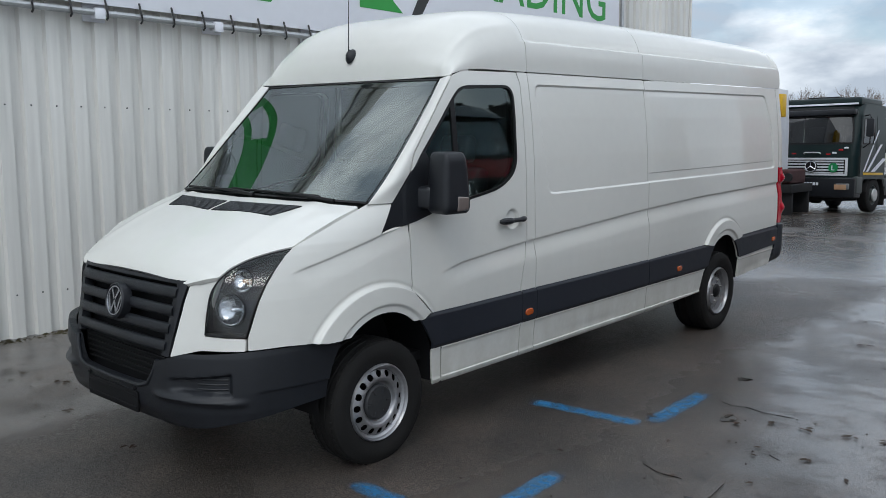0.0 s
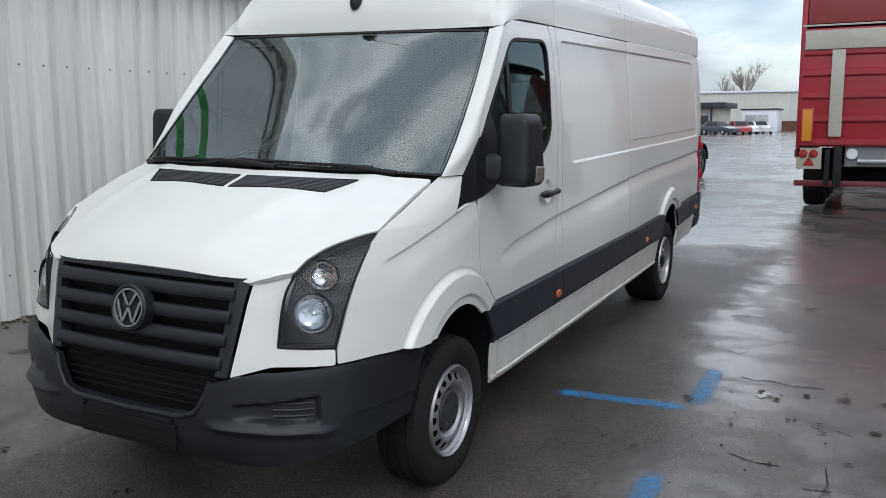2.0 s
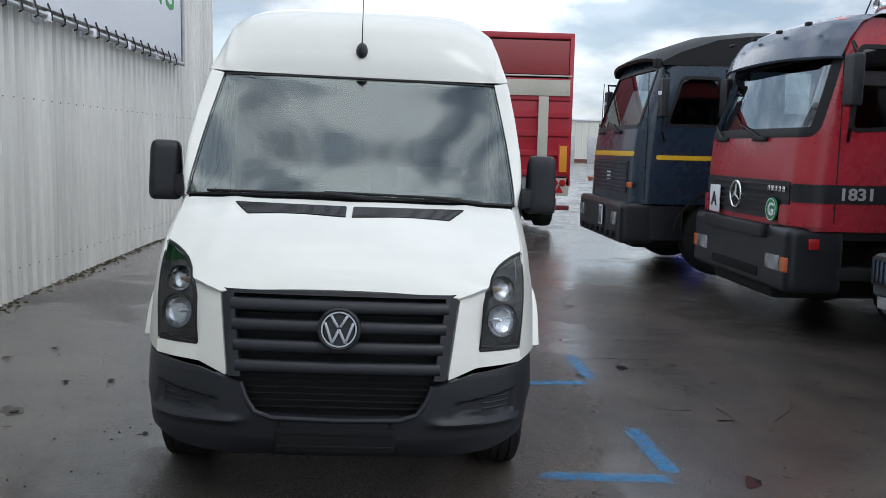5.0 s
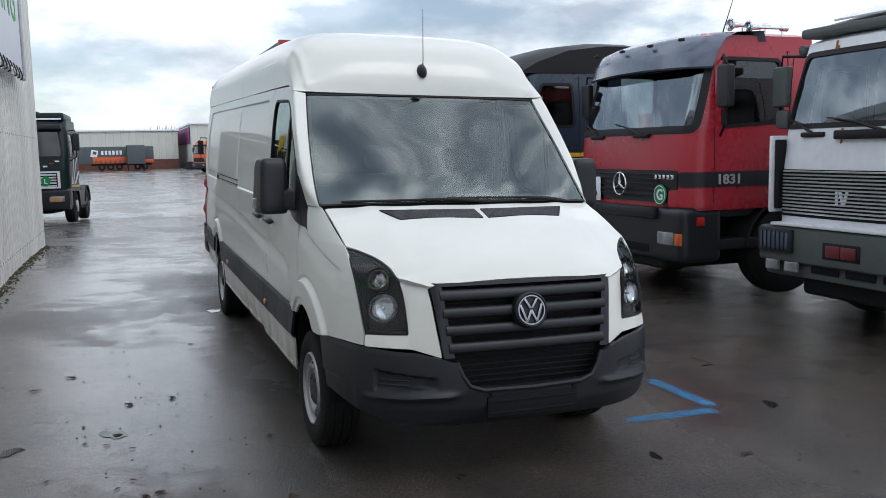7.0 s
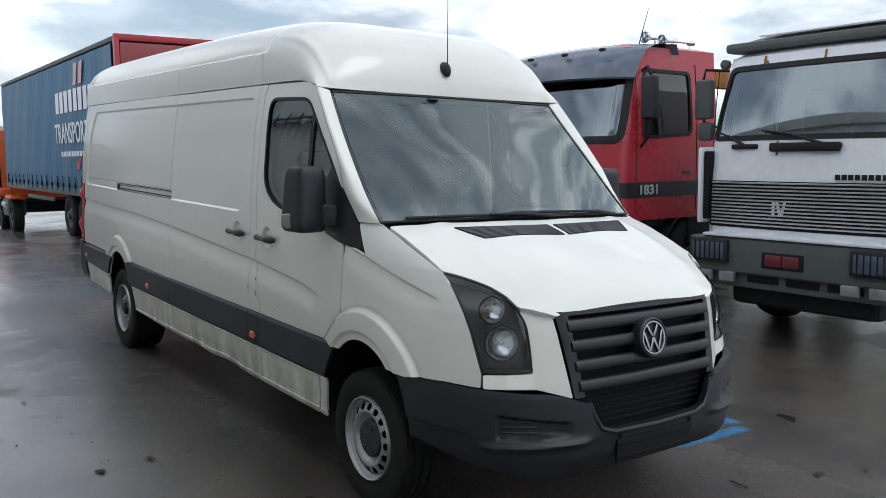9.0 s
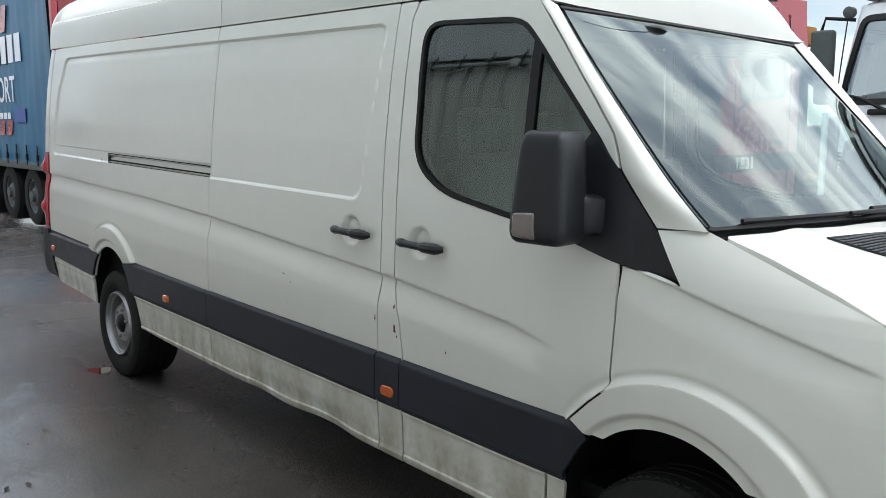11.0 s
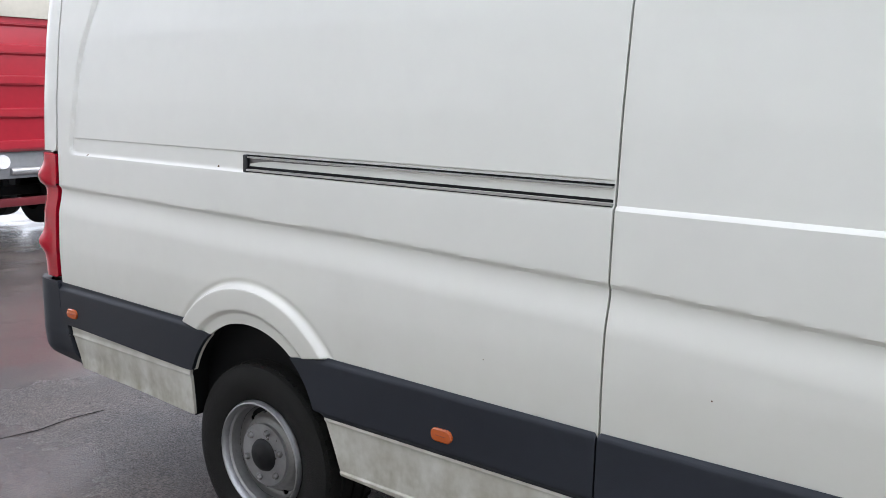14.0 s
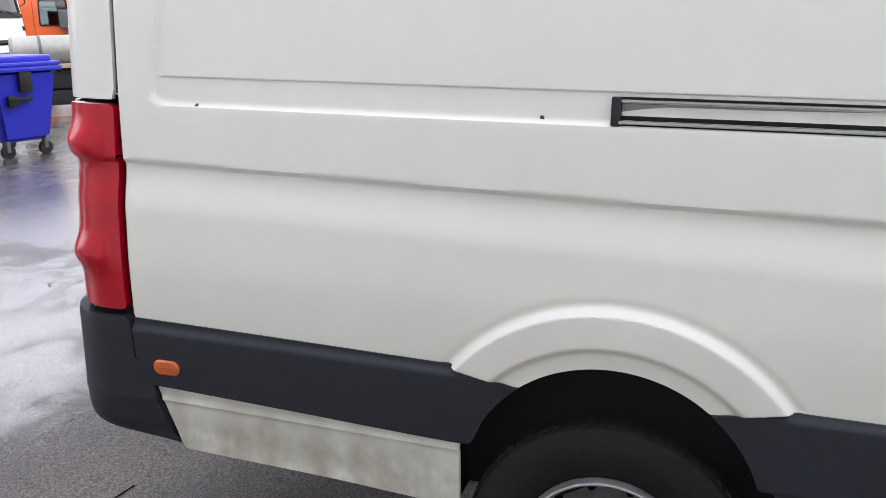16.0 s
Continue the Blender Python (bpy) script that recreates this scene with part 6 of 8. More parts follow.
# red lorry with smoked visor
def red_lorry():
    root = empty("lorry", upright(3.98, 4.13, -90, 0.0), "red lorry cab with smoked sun visor, black bumper and roof horns", "lorry")
    hw = 1.245
    fn = make_cab(root, M_TRED, hw, 1.72, 1.02, 2.96, [(1.0, 0.0), (1.5, 0.0), (1.92, 0.03), (2.66, 0.24), (2.96, 0.34)], 0.24,
                  [(-1.20, 1.93), (1.20, 1.93), (1.20, 2.66), (-1.20, 2.66)], [(0.42, 1.95), (1.25, 2.00), (1.24, 2.69), (0.47, 2.70)], lines=((0.32, 1.1, 2.75), (1.36, 1.1, 2.80)), seal_w=0.045)
    panel_on(root, fn, -1.02, 1.02, 1.10, 1.47, 0.012, M_PLASTIC, "grille_panel")
    slats(root, 5, 1.14, 1.45, 0.72, fn, M_PLASTIC, 0.02)
    for s in (1, -1):
        panel_on(root, fn, min(s * 1.03, s * 2.9), max(s * 1.03, s * 2.9), 1.28, 1.45, 0.010, M_PLASTIC, "dark_side_strip")
    for s in (1, -1):
        panel_on(root, fn, min(s * 0.90, s * 1.40), max(s * 0.90, s * 1.40), 1.06, 1.25, 0.035, M_TRED, "headlamp_brow", r=0.05)
    bumper_b = box_bm((2.46, 0.55, 0.62), (0, 0.19, 0.74), 0.09, seg=4)
    from_bm("bumper", bumper_b, M_PLASTIC, root, "black bumper")
    from_bm("bumper_step", box_bm((1.5, 0.10, 0.14), (0, -0.10, 0.98), 0.03), M_PLASTIC, root)
    from_bm("bumper_slot", box_bm((1.2, 0.02, 0.10), (0, -0.085, 0.56), 0.008), M_DARK, root)
    for s in (1, -1):
        from_bm("headlamp", box_bm((0.30, 0.05, 0.15), (s * 0.92, -0.075, 0.70), 0.02), M_HEAD, root, "clear rectangular headlamp")
        from_bm("indicator", box_bm((0.13, 0.065, 0.14), (s * 1.14, -0.062, 0.70), 0.015), M_ORANGE, root)
        from_bm("corner_reflector", box_bm((0.05, 0.10, 0.10), (s * 1.225, 0.15, 0.90), 0.01), M_REDREF, root)
        lorry_mirror(root, s, 1.22, 0.30, 2.38, 0.46)
        from_bm("step_box", box_bm((0.34, 0.75, 0.12), (s * 1.06, 0.75, 0.62), 0.02), M_SHAFT, root)
        from_bm("wheel_arch", lathe_arc(s, 1.24, 1.42, 0.62, 0.4), M_SHAFT, root)
        truck_wheel(root, s * 1.06, 1.42, s, 0.53, 0.32)
        from_bm("door_handle", box_bm((0.03, 0.16, 0.04), (s * 1.235, 1.18, 1.55), 0.01), M_PLASTIC, root)
        from_bm("air_intake", box_bm((0.05, 0.5, 0.5), (s * 1.21, 1.5, 0.95), 0.03), M_SHAFT, root)
    visor = bmesh.new()
    n = 21
    rows = []
    for dz, dy in ((0.0, -0.15), (0.02, -0.17), (0.17, -0.11), (0.33, 0.0), (0.40, 0.16), (0.42, 0.52), (0.30, 0.56)):
        rows.append([visor.verts.new((x, float(fn(np.array(x * 0.98), np.array(2.64))[1]) + dy + 0.10 * (x / 1.2) ** 4, 2.62 + dz - 0.03 * (x / 1.2) ** 2)) for x in np.linspace(-1.25, 1.25, n)])
    for a, b in zip(rows, rows[1:]):
        for i in range(n - 1):
            visor.faces.new((a[i], a[i + 1], b[i + 1], b[i]))
    from_bm("sun_visor", visor, M_VISOR, root, "smoked blue sun visor")
    for k in range(4):
        from_bm("roof_lamp", box_bm((0.07, 0.05, 0.035), (-0.9 + 0.6 * k, 0.12, 2.93), 0.012), M_SEAL, root)
    lorry_wiper(root, 0.35, -0.25, fn, 1.93)
    lorry_wiper(root, -0.65, -1.0, fn, 1.93)
    for x, y, z in ((1.00, 0.72, 3.10), (1.13, 0.86, 3.06)):
        h = lathe([(-0.02, 0.060), (-0.012, 0.074), (0.0, 0.066), (0.05, 0.036), (0.20, 0.018), (0.44, 0.014), (0.46, 0.034), (0.54, 0.036), (0.55, 0.001)], 20, "y")
        o = from_bm("air_horn", h, M_CHROME, root, "chrome air horn")
        o.matrix_basis = pose(x, y, z, 0, 0, 0)
        for dy in (0.16, 0.48):
            from_bm("horn_foot", tube([(x, y + dy, z), (x, y + dy, 2.97)], 0.012, 6), M_CHROME, root)
    from_bm("aerial", tube([(1.02, 0.58, 2.98), (1.02, 0.74, 3.42)], [0.008, 0.003], 6), M_SEAL, root)
    ring = lathe([(0.012 * math.sin(t), 0.135 + 0.012 * math.cos(t)) for t in np.linspace(0, 2 * math.pi, 8, endpoint=False)], 32, "y", (0, -0.105, 1.30), closed=True)
    for a in (90, 210, 330):
        c, s_ = math.cos(radians(a)), math.sin(radians(a))
        tube([(0, -0.105, 1.30), (0.13 * c, -0.105, 1.30 + 0.13 * s_)], [0.022, 0.004], 6, ring)
    from_bm("star_emblem", ring, M_CHROME, root, "round chrome emblem")
    sign = lathe([(-0.065, 0.001), (-0.066, 0.115), (-0.05, 0.118)], 32, "y", (0.77, 0, 1.19))
    from_bm("round_sign", sign, M_SIGNGREEN, root, "round green sign")
    from_bm("round_sign_rim", lathe([(-0.068, 0.098), (-0.070, 0.102), (-0.068, 0.108), (-0.066, 0.103)], 32, "y", (0.77, 0, 1.19), closed=True), M_SIGN, root)
    front_text(root, "G", 0.17, 0.715, 1.135, -0.069, M_SIGN)
    from_bm("square_sign", box_bm((0.28, 0.012, 0.30), (-0.62, -0.085, 1.22), 0.004), M_SIGN, root, "white square sign")
    front_text(root, "A", 0.22, -0.695, 1.14, -0.094, M_BLACKP)
    for k in range(5):
        from_bm("badge_bar", box_bm((0.055, 0.010, 0.05), (0.68 + 0.078 * k, -0.055, 1.395), 0.003), M_CHROME, root)
    t = text("lettering", "1831", 0.15, Matrix.Translation((1.262, 0.34, 1.315)) @ Euler((radians(90), 0, radians(90))).to_matrix().to_4x4(), M_SLAT, root, 0.004, 1.18, 0.004)
    chassis(root, 1.75, 7.0, (5.0,))
    bm = box_bm((2.3, 0.3, 0.5), (0, 2.15, 1.45), 0.05)
    from_bm("air_box", bm, M_SHAFT, root)
    hook = box_bm((0.16, 0.5, 0.22), (0.75, 2.5, 2.7), 0.05)
    box_bm((0.5, 2.4, 0.7), (0, 3.6, 1.35), 0.06, hook)
    from_bm("crane_stub", hook, M_RUST, root)
    return root


# navy lorry
def navy_lorry():
    root = empty("lorry", upright(3.45, 7.74, -90), "navy blue lorry cab with yellow stripe and black roof deflector", "lorry")
    fn = make_cab(root, M_NAVY, 1.235, 2.0, 0.95, 2.92, [(0.9, 0.0), (1.6, 0.02), (1.95, 0.06), (2.80, 0.36), (2.92, 0.42)], 0.22,
                  [(-1.10, 1.98), (1.10, 1.98), (1.02, 2.76), (-1.02, 2.76)], [(0.42, 2.0), (1.15, 2.0), (1.12, 2.62), (0.62, 2.62)], lines=((0.16, 1.0, 2.7), (1.25, 1.0, 2.75)))
    panel_on(root, fn, -0.95, 0.95, 1.08, 1.52, 0.010, M_PLASTIC, "grille_panel")
    slats(root, 8, 1.08, 1.52, 0.92, fn, M_NAVY, 0.014)
    panel_on(root, fn, -1.1, 1.1, 1.58, 1.65, 0.004, M_YELLOW, "yellow_stripe", r=0.005)
    for s in (1, -1):
        panel_on(root, fn, min(s * 1.42, s * 2.75), max(s * 1.42, s * 2.75), 1.54, 1.60, 0.004, M_YELLOW, "yellow_stripe", r=0.005)
        from_bm("indicator", box_bm((0.20, 0.04, 0.07), (s * 1.12, -0.02, 1.20), 0.01), M_ORANGE, root)
        from_bm("wheel_arch", lathe_arc(s, 1.25, 1.25, 0.66, 0.45), M_SHAFT, root)
        truck_wheel(root, s * 1.06, 1.25, s, 0.53, 0.30)
        lorry_mirror(root, s, 1.20, 0.30, 2.34, 0.50)
        from_bm("mirror_label", box_bm((0.14, 0.006, 0.05), (s * 1.42, 0.246, 2.40), 0.002), M_SIGN, root)
        from_bm("door_handle", box_bm((0.03, 0.16, 0.04), (s * 1.23, 1.1, 1.65), 0.01), M_PLASTIC, root)
    b = box_bm((2.46, 0.46, 0.56), (0, 0.08, 0.69), 0.09, seg=4)
    box_bm((0.16, 0.56, 0.50), (1.13, 0.44, 0.70), 0.05, b, seg=3)
    box_bm((0.16, 0.56, 0.50), (-1.13, 0.44, 0.70), 0.05, b, seg=3)
    from_bm("bumper", b, M_PLASTIC, root, "dark bumper")
    for k in range(7):
        from_bm("bumper_slot", box_bm((0.14, 0.02, 0.09), (-0.9 + 0.3 * k, -0.175, 0.50), 0.01), M_DARK, root)
    for s in (1, -1):
        from_bm("headlamp", box_bm((0.20, 0.04, 0.18), (s * 0.95, -0.165, 0.74), 0.02), M_HEAD, root)
    from_bm("striped_plate", box_bm((0.20, 0.012, 0.28), (0.30, -0.185, 0.74), 0.003), M_SIGN, root)
    for k in range(3):
        from_bm("plate_bar", box_bm((0.025, 0.006, 0.24), (0.24 + 0.06 * k, -0.193, 0.74)), M_NAVY, root)
    from_bm("badge", box_bm((0.18, 0.02, 0.12), (0.15, -0.045, 1.30), 0.004), M_SIGN, root)
    cap = bmesh.new()
    n = 15
    rows = []
    for y, z in ((0.22, 2.88), (0.20, 2.92), (0.45, 3.05), (0.95, 3.22), (1.6, 3.30), (2.1, 3.30), (2.1, 2.9)):
        rows.append([cap.verts.new((x, y + 0.12 * (x / 1.2) ** 4, z - 0.10 * (x / 1.2) ** 4)) for x in np.linspace(-1.2, 1.2, n)])
    for a, b2 in zip(rows, rows[1:]):
        for i in range(n - 1):
            cap.faces.new((a[i], a[i + 1], b2[i + 1], b2[i]))
    cap.faces.new([r[0] for r in rows])
    cap.faces.new([r[-1] for r in rows][::-1])
    from_bm("roof_deflector", cap, M_SEAL, root, "black roof deflector")
    from_bm("beacon", lathe([(2.74, 0.05), (2.80, 0.06), (2.86, 0.05), (2.88, 0.001)], 14, "z", (1.15, 0.28, 0.0)), M_SEAL, root)
    lorry_wiper(root, 0.35, -0.3, fn, 1.97)
    lorry_wiper(root, -0.6, -1.0, fn, 1.97)
    chassis(root, 1.9, 7.0, (5.2,))
    return root


# white lorry with a worn grey bumper
def white_lorry():
    root = empty("lorry", upright(4.44, 0.98, -90), "worn white lorry cab with grey bumper, slatted grille and rust runs", "lorry")
    fn = make_cab(root, M_TWHITE, 1.09, 1.9, 1.0, 2.82, [(0.9, 0.0), (1.6, 0.0), (1.93, 0.05), (2.70, 0.22), (2.82, 0.26)], 0.14,
                  [(-1.04, 2.00), (1.04, 2.00), (0.99, 2.70), (-0.99, 2.70)], [(0.40, 1.98), (1.2, 1.98), (1.15, 2.62), (0.50, 2.62)], lines=((0.14, 1.0, 2.7), (1.3, 1.0, 2.75)))
    panel_on(root, fn, -1.02, 1.02, 1.10, 1.57, 0.006, M_DARK, "grille_panel")
    slats(root, 13, 1.12, 1.57, 0.98, fn, M_SLAT, 0.016, h=0.018)
    for s in (1, -1):
        from_bm("corner_vane", box_bm((0.045, 0.30, 0.78), (s * 1.09, 0.06, 1.52), 0.018), M_TWHITE, root)
        from_bm("corner_gap", box_bm((0.06, 0.10, 0.70), (s * 1.03, -0.01, 1.52), 0.01), M_DARK, root)
        lamp = empty("headlamp")
        lamp.parent = root
        from_bm("lamp_frame", box_bm((0.46, 0.05, 0.24), (s * 0.86, -0.205, 0.87), 0.02), M_PLASTIC, lamp)
        from_bm("lamp_glass", box_bm((0.38, 0.03, 0.17), (s * 0.86, -0.222, 0.87), 0.012), M_VISOR, lamp)
        for k in range(6):
            from_bm("lamp_guard", box_bm((0.008, 0.012, 0.18), (s * (0.71 + 0.06 * k), -0.240, 0.87)), M_SEAL, lamp)
        for x in (0.90, 0.64):
            from_bm("fog_lamp", box_bm((0.17, 0.04, 0.10), (s * x, -0.20, 0.62), 0.012), M_HEAD, root)
        lorry_mirror(root, s, 1.06, 0.22, 2.42, 0.42, M_GREYP, 0.1)
        from_bm("small_mirror", box_bm((0.18, 0.09, 0.20), (s * 1.25, 0.22, 2.08), 0.05), M_GREYP, root)
        from_bm("wheel_arch", lathe_arc(s, 1.12, 1.3, 0.64, 0.45), M_SHAFT, root)
        truck_wheel(root, s * 0.96, 1.3, s, 0.52, 0.30)
        from_bm("beacon_lamp", lathe([(-0.04, 0.001), (-0.03, 0.05), (0.03, 0.05), (0.05, 0.001)], 12, "y", (s * 1.12, 0.35, 2.78)), M_GREYP, root)
    b = box_bm((2.26, 0.42, 0.36), (0, 0.02, 0.83), 0.05, seg=3)
    box_bm((2.14, 0.34, 0.18), (0, 0.04, 0.60), 0.03, b)
    from_bm("bumper", b, M_GREYP, root, "scuffed grey bumper")
    from_bm("bumper_lip", box_bm((1.9, 0.36, 0.03), (0, -0.02, 1.03), 0.01), M_TWHITE, root)
    for x in (0.42, 0.24):
        from_bm("red_lamp", box_bm((0.17, 0.03, 0.11), (x - 0.37, -0.195, 0.815), 0.01), M_DARKRED, root)
    from_bm("lamp_slot", box_bm((0.44, 0.02, 0.16), (-0.04, -0.188, 0.815), 0.01), M_SEAL, root)
    for k in range(4):
        from_bm("lower_slot", box_bm((0.34, 0.02, 0.09), (-0.28 + 0.42 * k, -0.135, 0.62), 0.012), M_DARK, root)
    from_bm("name_slot", box_bm((0.72, 0.03, 0.085), (0.05, -0.045, 1.90), 0.02), M_SEAL, root)
    for x in (-0.24, -0.185):
        from_bm("badge_stroke", box_bm((0.028, 0.02, 0.13), (x, -0.055, 1.31), 0.004, rot=Matrix.Rotation(radians(0 if x < -0.2 else -16), 4, "Y")), M_TWHITE, root)
    from_bm("badge_stroke", box_bm((0.028, 0.02, 0.13), (-0.135, -0.055, 1.31), 0.004, rot=Matrix.Rotation(radians(16), 4, "Y")), M_TWHITE, root)
    from_bm("broken_badge", box_bm((0.24, 0.018, 0.07), (0.12, -0.052, 1.31), 0.008), M_SEAL, root)
    for k in range(9):
        from_bm("script_bar", box_bm((0.045, 0.014, 0.05), (0.40 + 0.062 * k, -0.058, 1.62), 0.004), M_SEAL, root)
    cap = box_bm((2.05, 0.9, 0.10), (0, 0.65, 2.92), 0.04)
    box_bm((1.75, 0.85, 0.16), (0, 0.72, 3.0), 0.06, cap, Matrix.Rotation(radians(14), 4, "X"))
    from_bm("roof_cap", cap, M_GREYP, root, "grey roof cap")
    from_bm("roof_spoiler", box_bm((1.4, 0.5, 0.02), (0, 0.55, 3.09), 0.006, rot=Matrix.Rotation(radians(16), 4, "X")), M_TWHITE, root)
    lorry_wiper(root, -0.62, -1.02, fn, 1.97)
    lorry_wiper(root, 0.25, -0.45, fn, 1.97)
    for x, z, l in ((-0.55, 2.76, 0.10), (-0.52, 2.73, 0.06), (0.1, 2.77, 0.08), (-0.25, 1.88, 0.16)):
        y = float(fn(np.array(x), np.array(z), 0.003)[1])
        from_bm("rust_run", box_bm((0.025, 0.004, l), (x, y, z), 0.001, rot=Matrix.Rotation(radians(-12 if z > 2 else -4), 4, "X")), M_RUST, root)
    chassis(root, 1.8, 7.0, (5.0,))
    return root


red_lorry()
navy_lorry()
white_lorry()

# ---- curtain trailer with a red tail lift ----
M_TRAIL = paint("tail_lift_red", (0.34, 0.013, 0.026), 0.38, 0.16)
M_BOARDORANGE = material("orange_board", (0.66, 0.26, 0.03), 0.4, 0, 0.4, 0, 0.1, 6)
M_BOARD = material("dirty_cream_strip", (0.45, 0.43, 0.37), 0.6, 0, 0.3, 0, 0.12, 5)
M_CURTAIN = material("blue_curtain", (0.030, 0.125, 0.225), 0.5, 0, 0.4, 0, 0.18, 2.0, 0.25, 5.0, 0.1, (1, 1, 0.25))


def trailer():
    TW, TL, Z1, Z0 = 1.27, 12.0, 3.90, 1.18
    root = empty("trailer", upright(2.59, 12.5, 0, 0.0), "red tail-lift trailer with blue side curtains, parked on the yard", "trailer")
    bx = box_bm((2 * TW - 0.06, TL - 0.2, Z1 - Z0 - 0.1), (0, TL / 2 + 0.05, (Z0 + Z1) / 2), 0.01)
    from_bm("body", bx, M_SHAFT, root)
    from_bm("roof", box_bm((2 * TW, TL, 0.10), (0, TL / 2 + 0.02, Z1), 0.03), M_GREYP, root)
    for s in (1, -1):
        n, verts, faces = 110, [], []
        for i in range(n + 1):
            y = 0.18 + (TL - 0.3) * i / n
            for k in range(9):
                z = 1.02 + (Z1 - 0.08 - 1.02) * k / 8
                verts.append((s * (TW + 0.006 * math.sin(i * 1.9) + 0.010 * math.sin(i * 0.53 + k) - 0.012 * (k == 0)), y, z))
        faces = [(i * 9 + k, (i + 1) * 9 + k, (i + 1) * 9 + k + 1, i * 9 + k + 1) for i in range(n) for k in range(8)]
        part("curtain", verts, faces if s < 0 else [f[::-1] for f in faces], M_CURTAIN, root, "blue tarpaulin curtain")
        from_bm("side_rail", box_bm((0.05, TL, 0.12), (s * (TW - 0.01), TL / 2, 1.02), 0.01), M_GREYP, root)
        strap = None
        for k in range(20):
            y = 0.5 + 0.58 * k
            if strap is None:
                bm = box_bm((0.012, 0.05, 0.34), (0, 0, 1.20), 0.003)
                box_bm((0.035, 0.07, 0.10), (0, 0, 1.17), 0.01, bm)
                strap = from_bm("strap_buckle", bm, M_SEAL, root)
                strap.location = (s * (TW + 0.018), y, 0)
            else:
                o = strap.copy()
                scene.collection.objects.link(o)
                o.location = (s * (TW + 0.018), y, 0)
        for y in (1.75, 3.10, 4.45):
            truck_wheel(root, s * 1.03, y, s, 0.50, 0.38)
        from_bm("side_guard", box_bm((0.04, 3.2, 0.10), (s * 1.22, 7.4, 0.80), 0.01), M_GREYP, root)
        from_bm("mud_flap", box_bm((0.42, 0.02, 0.45), (s * 1.0, 1.15, 0.55), 0.004), M_RUBBER, root)
    # rear frame and tail lift
    from_bm("rear_top", box_bm((2 * TW, 0.10, 0.12), (0, 0.02, Z1 + 0.02), 0.02), M_TRAIL, root)
    for s in (1, -1):
        from_bm("rear_post", box_bm((0.09, 0.12, Z1 - 0.95), (s * (TW - 0.045), 0.02, (Z1 + 0.95) / 2), 0.015), M_TRAIL, root)
    from_bm("top_panel", box_bm((2 * TW - 0.2, 0.04, 0.66), (0, -0.01, 3.50), 0.01), paint("faded_red", (0.24, 0.030, 0.032), 0.45, 0.12), root)
    from_bm("top_trim", box_bm((2 * TW - 0.06, 0.03, 0.03), (0, -0.04, 3.14), 0.006), M_BOARD, root)
    for z in (1.21, 1.60, 1.99, 2.36, 2.70):
        rib = box_bm((2 * TW - 0.12, 0.06, 0.15), (0, -0.065, z))
        for v in rib.verts:
            if v.co.y < -0.07:
                v.co.z = z + (v.co.z - z) * 0.62 + 0.012
        bmesh.ops.bevel(rib, geom=list(rib.edges), offset=0.008, segments=2, affect="EDGES")
        from_bm("lift_rib", rib, M_TRAIL, root)
    from_bm("tail_lift", box_bm((2 * TW - 0.08, 0.05, 1.94), (0, -0.03, 2.12), 0.012), M_TRAIL, root, "ribbed red tail-lift platform")
    from_bm("cross_board", box_bm((2.38, 0.03, 0.31), (0, -0.112, 2.90), 0.006), M_BOARD, root)
    for s in (1, -1):
        from_bm("upright_board", box_bm((0.20, 0.03, 1.42), (s * 0.67, -0.115, 2.02), 0.006), M_BOARD, root)
        from_bm("warning_frame", box_bm((0.21, 0.014, 0.58), (s * 1.10, -0.105, 1.50), 0.004), M_REDREF, root)
        from_bm("warning_board", box_bm((0.15, 0.014, 0.52), (s * 1.10, -0.112, 1.50), 0.004), M_BOARDORANGE, root)
        from_bm("lamp_board", box_bm((0.40, 0.04, 0.36), (s * 1.05, -0.02, 0.94), 0.01), M_BOARD, root)
        for dx in (-0.09, 0.07):
            from_bm("round_lamp", lathe([(-0.06, 0.001), (-0.055, 0.05), (-0.03, 0.068), (0, 0.068)], 18, "y", (s * 1.05 + dx, -0.03, 1.02)), M_REDREF, root)
        tri = bmesh.new()
        q = [tri.verts.new((s * 1.05 + dx, -0.048, 0.90 + dz)) for dx, dz in ((-0.09, -0.08), (0.09, -0.08), (0, 0.08))]
        tri.faces.new(q)
        from_bm("triangle_reflector", tri, M_REDREF, root, smooth=False)
        arm = box_bm((0.13, 0.12, 0.66), (s * 0.60, -0.06, 0.82), 0.03)
        box_bm((0.08, 0.14, 0.60), (s * 0.76, -0.03, 0.80), 0.02, arm)
        from_bm("lift_arm", arm, M_SHAFT, root)
    from_bm("lift_box", box_bm((1.0, 0.20, 0.34), (0, 0.10, 0.98), 0.015), material("grey_lift_box", (0.24, 0.25, 0.26), 0.5, 0.3, 0.5, 0, 0.15, 4), root)
    from_bm("lift_tube", tube([(-0.30, -0.02, 0.90), (0.30, -0.02, 0.90)], 0.045, 12), M_GALV, root)
    from_bm("round_cover", lathe([(-0.04, 0.001), (-0.04, 0.085), (0.0, 0.09)], 22, "y", (-0.39, 0.0, 1.02)), M_SIGN, root)
    from_bm("underrun_bar", box_bm((2 * TW, 0.10, 0.10), (0, 0.0, 0.52), 0.012), M_DARKRED, root)
    fr = box_bm((0.14, TL - 0.5, 0.28), (0.5, TL / 2, 0.98), 0.02)
    box_bm((0.14, TL - 0.5, 0.28), (-0.5, TL / 2, 0.98), 0.02, fr)
    for y in (1.75, 3.1, 4.45):
        box_bm((2.0, 0.14, 0.14), (0, y, 0.5), 0.03, fr)
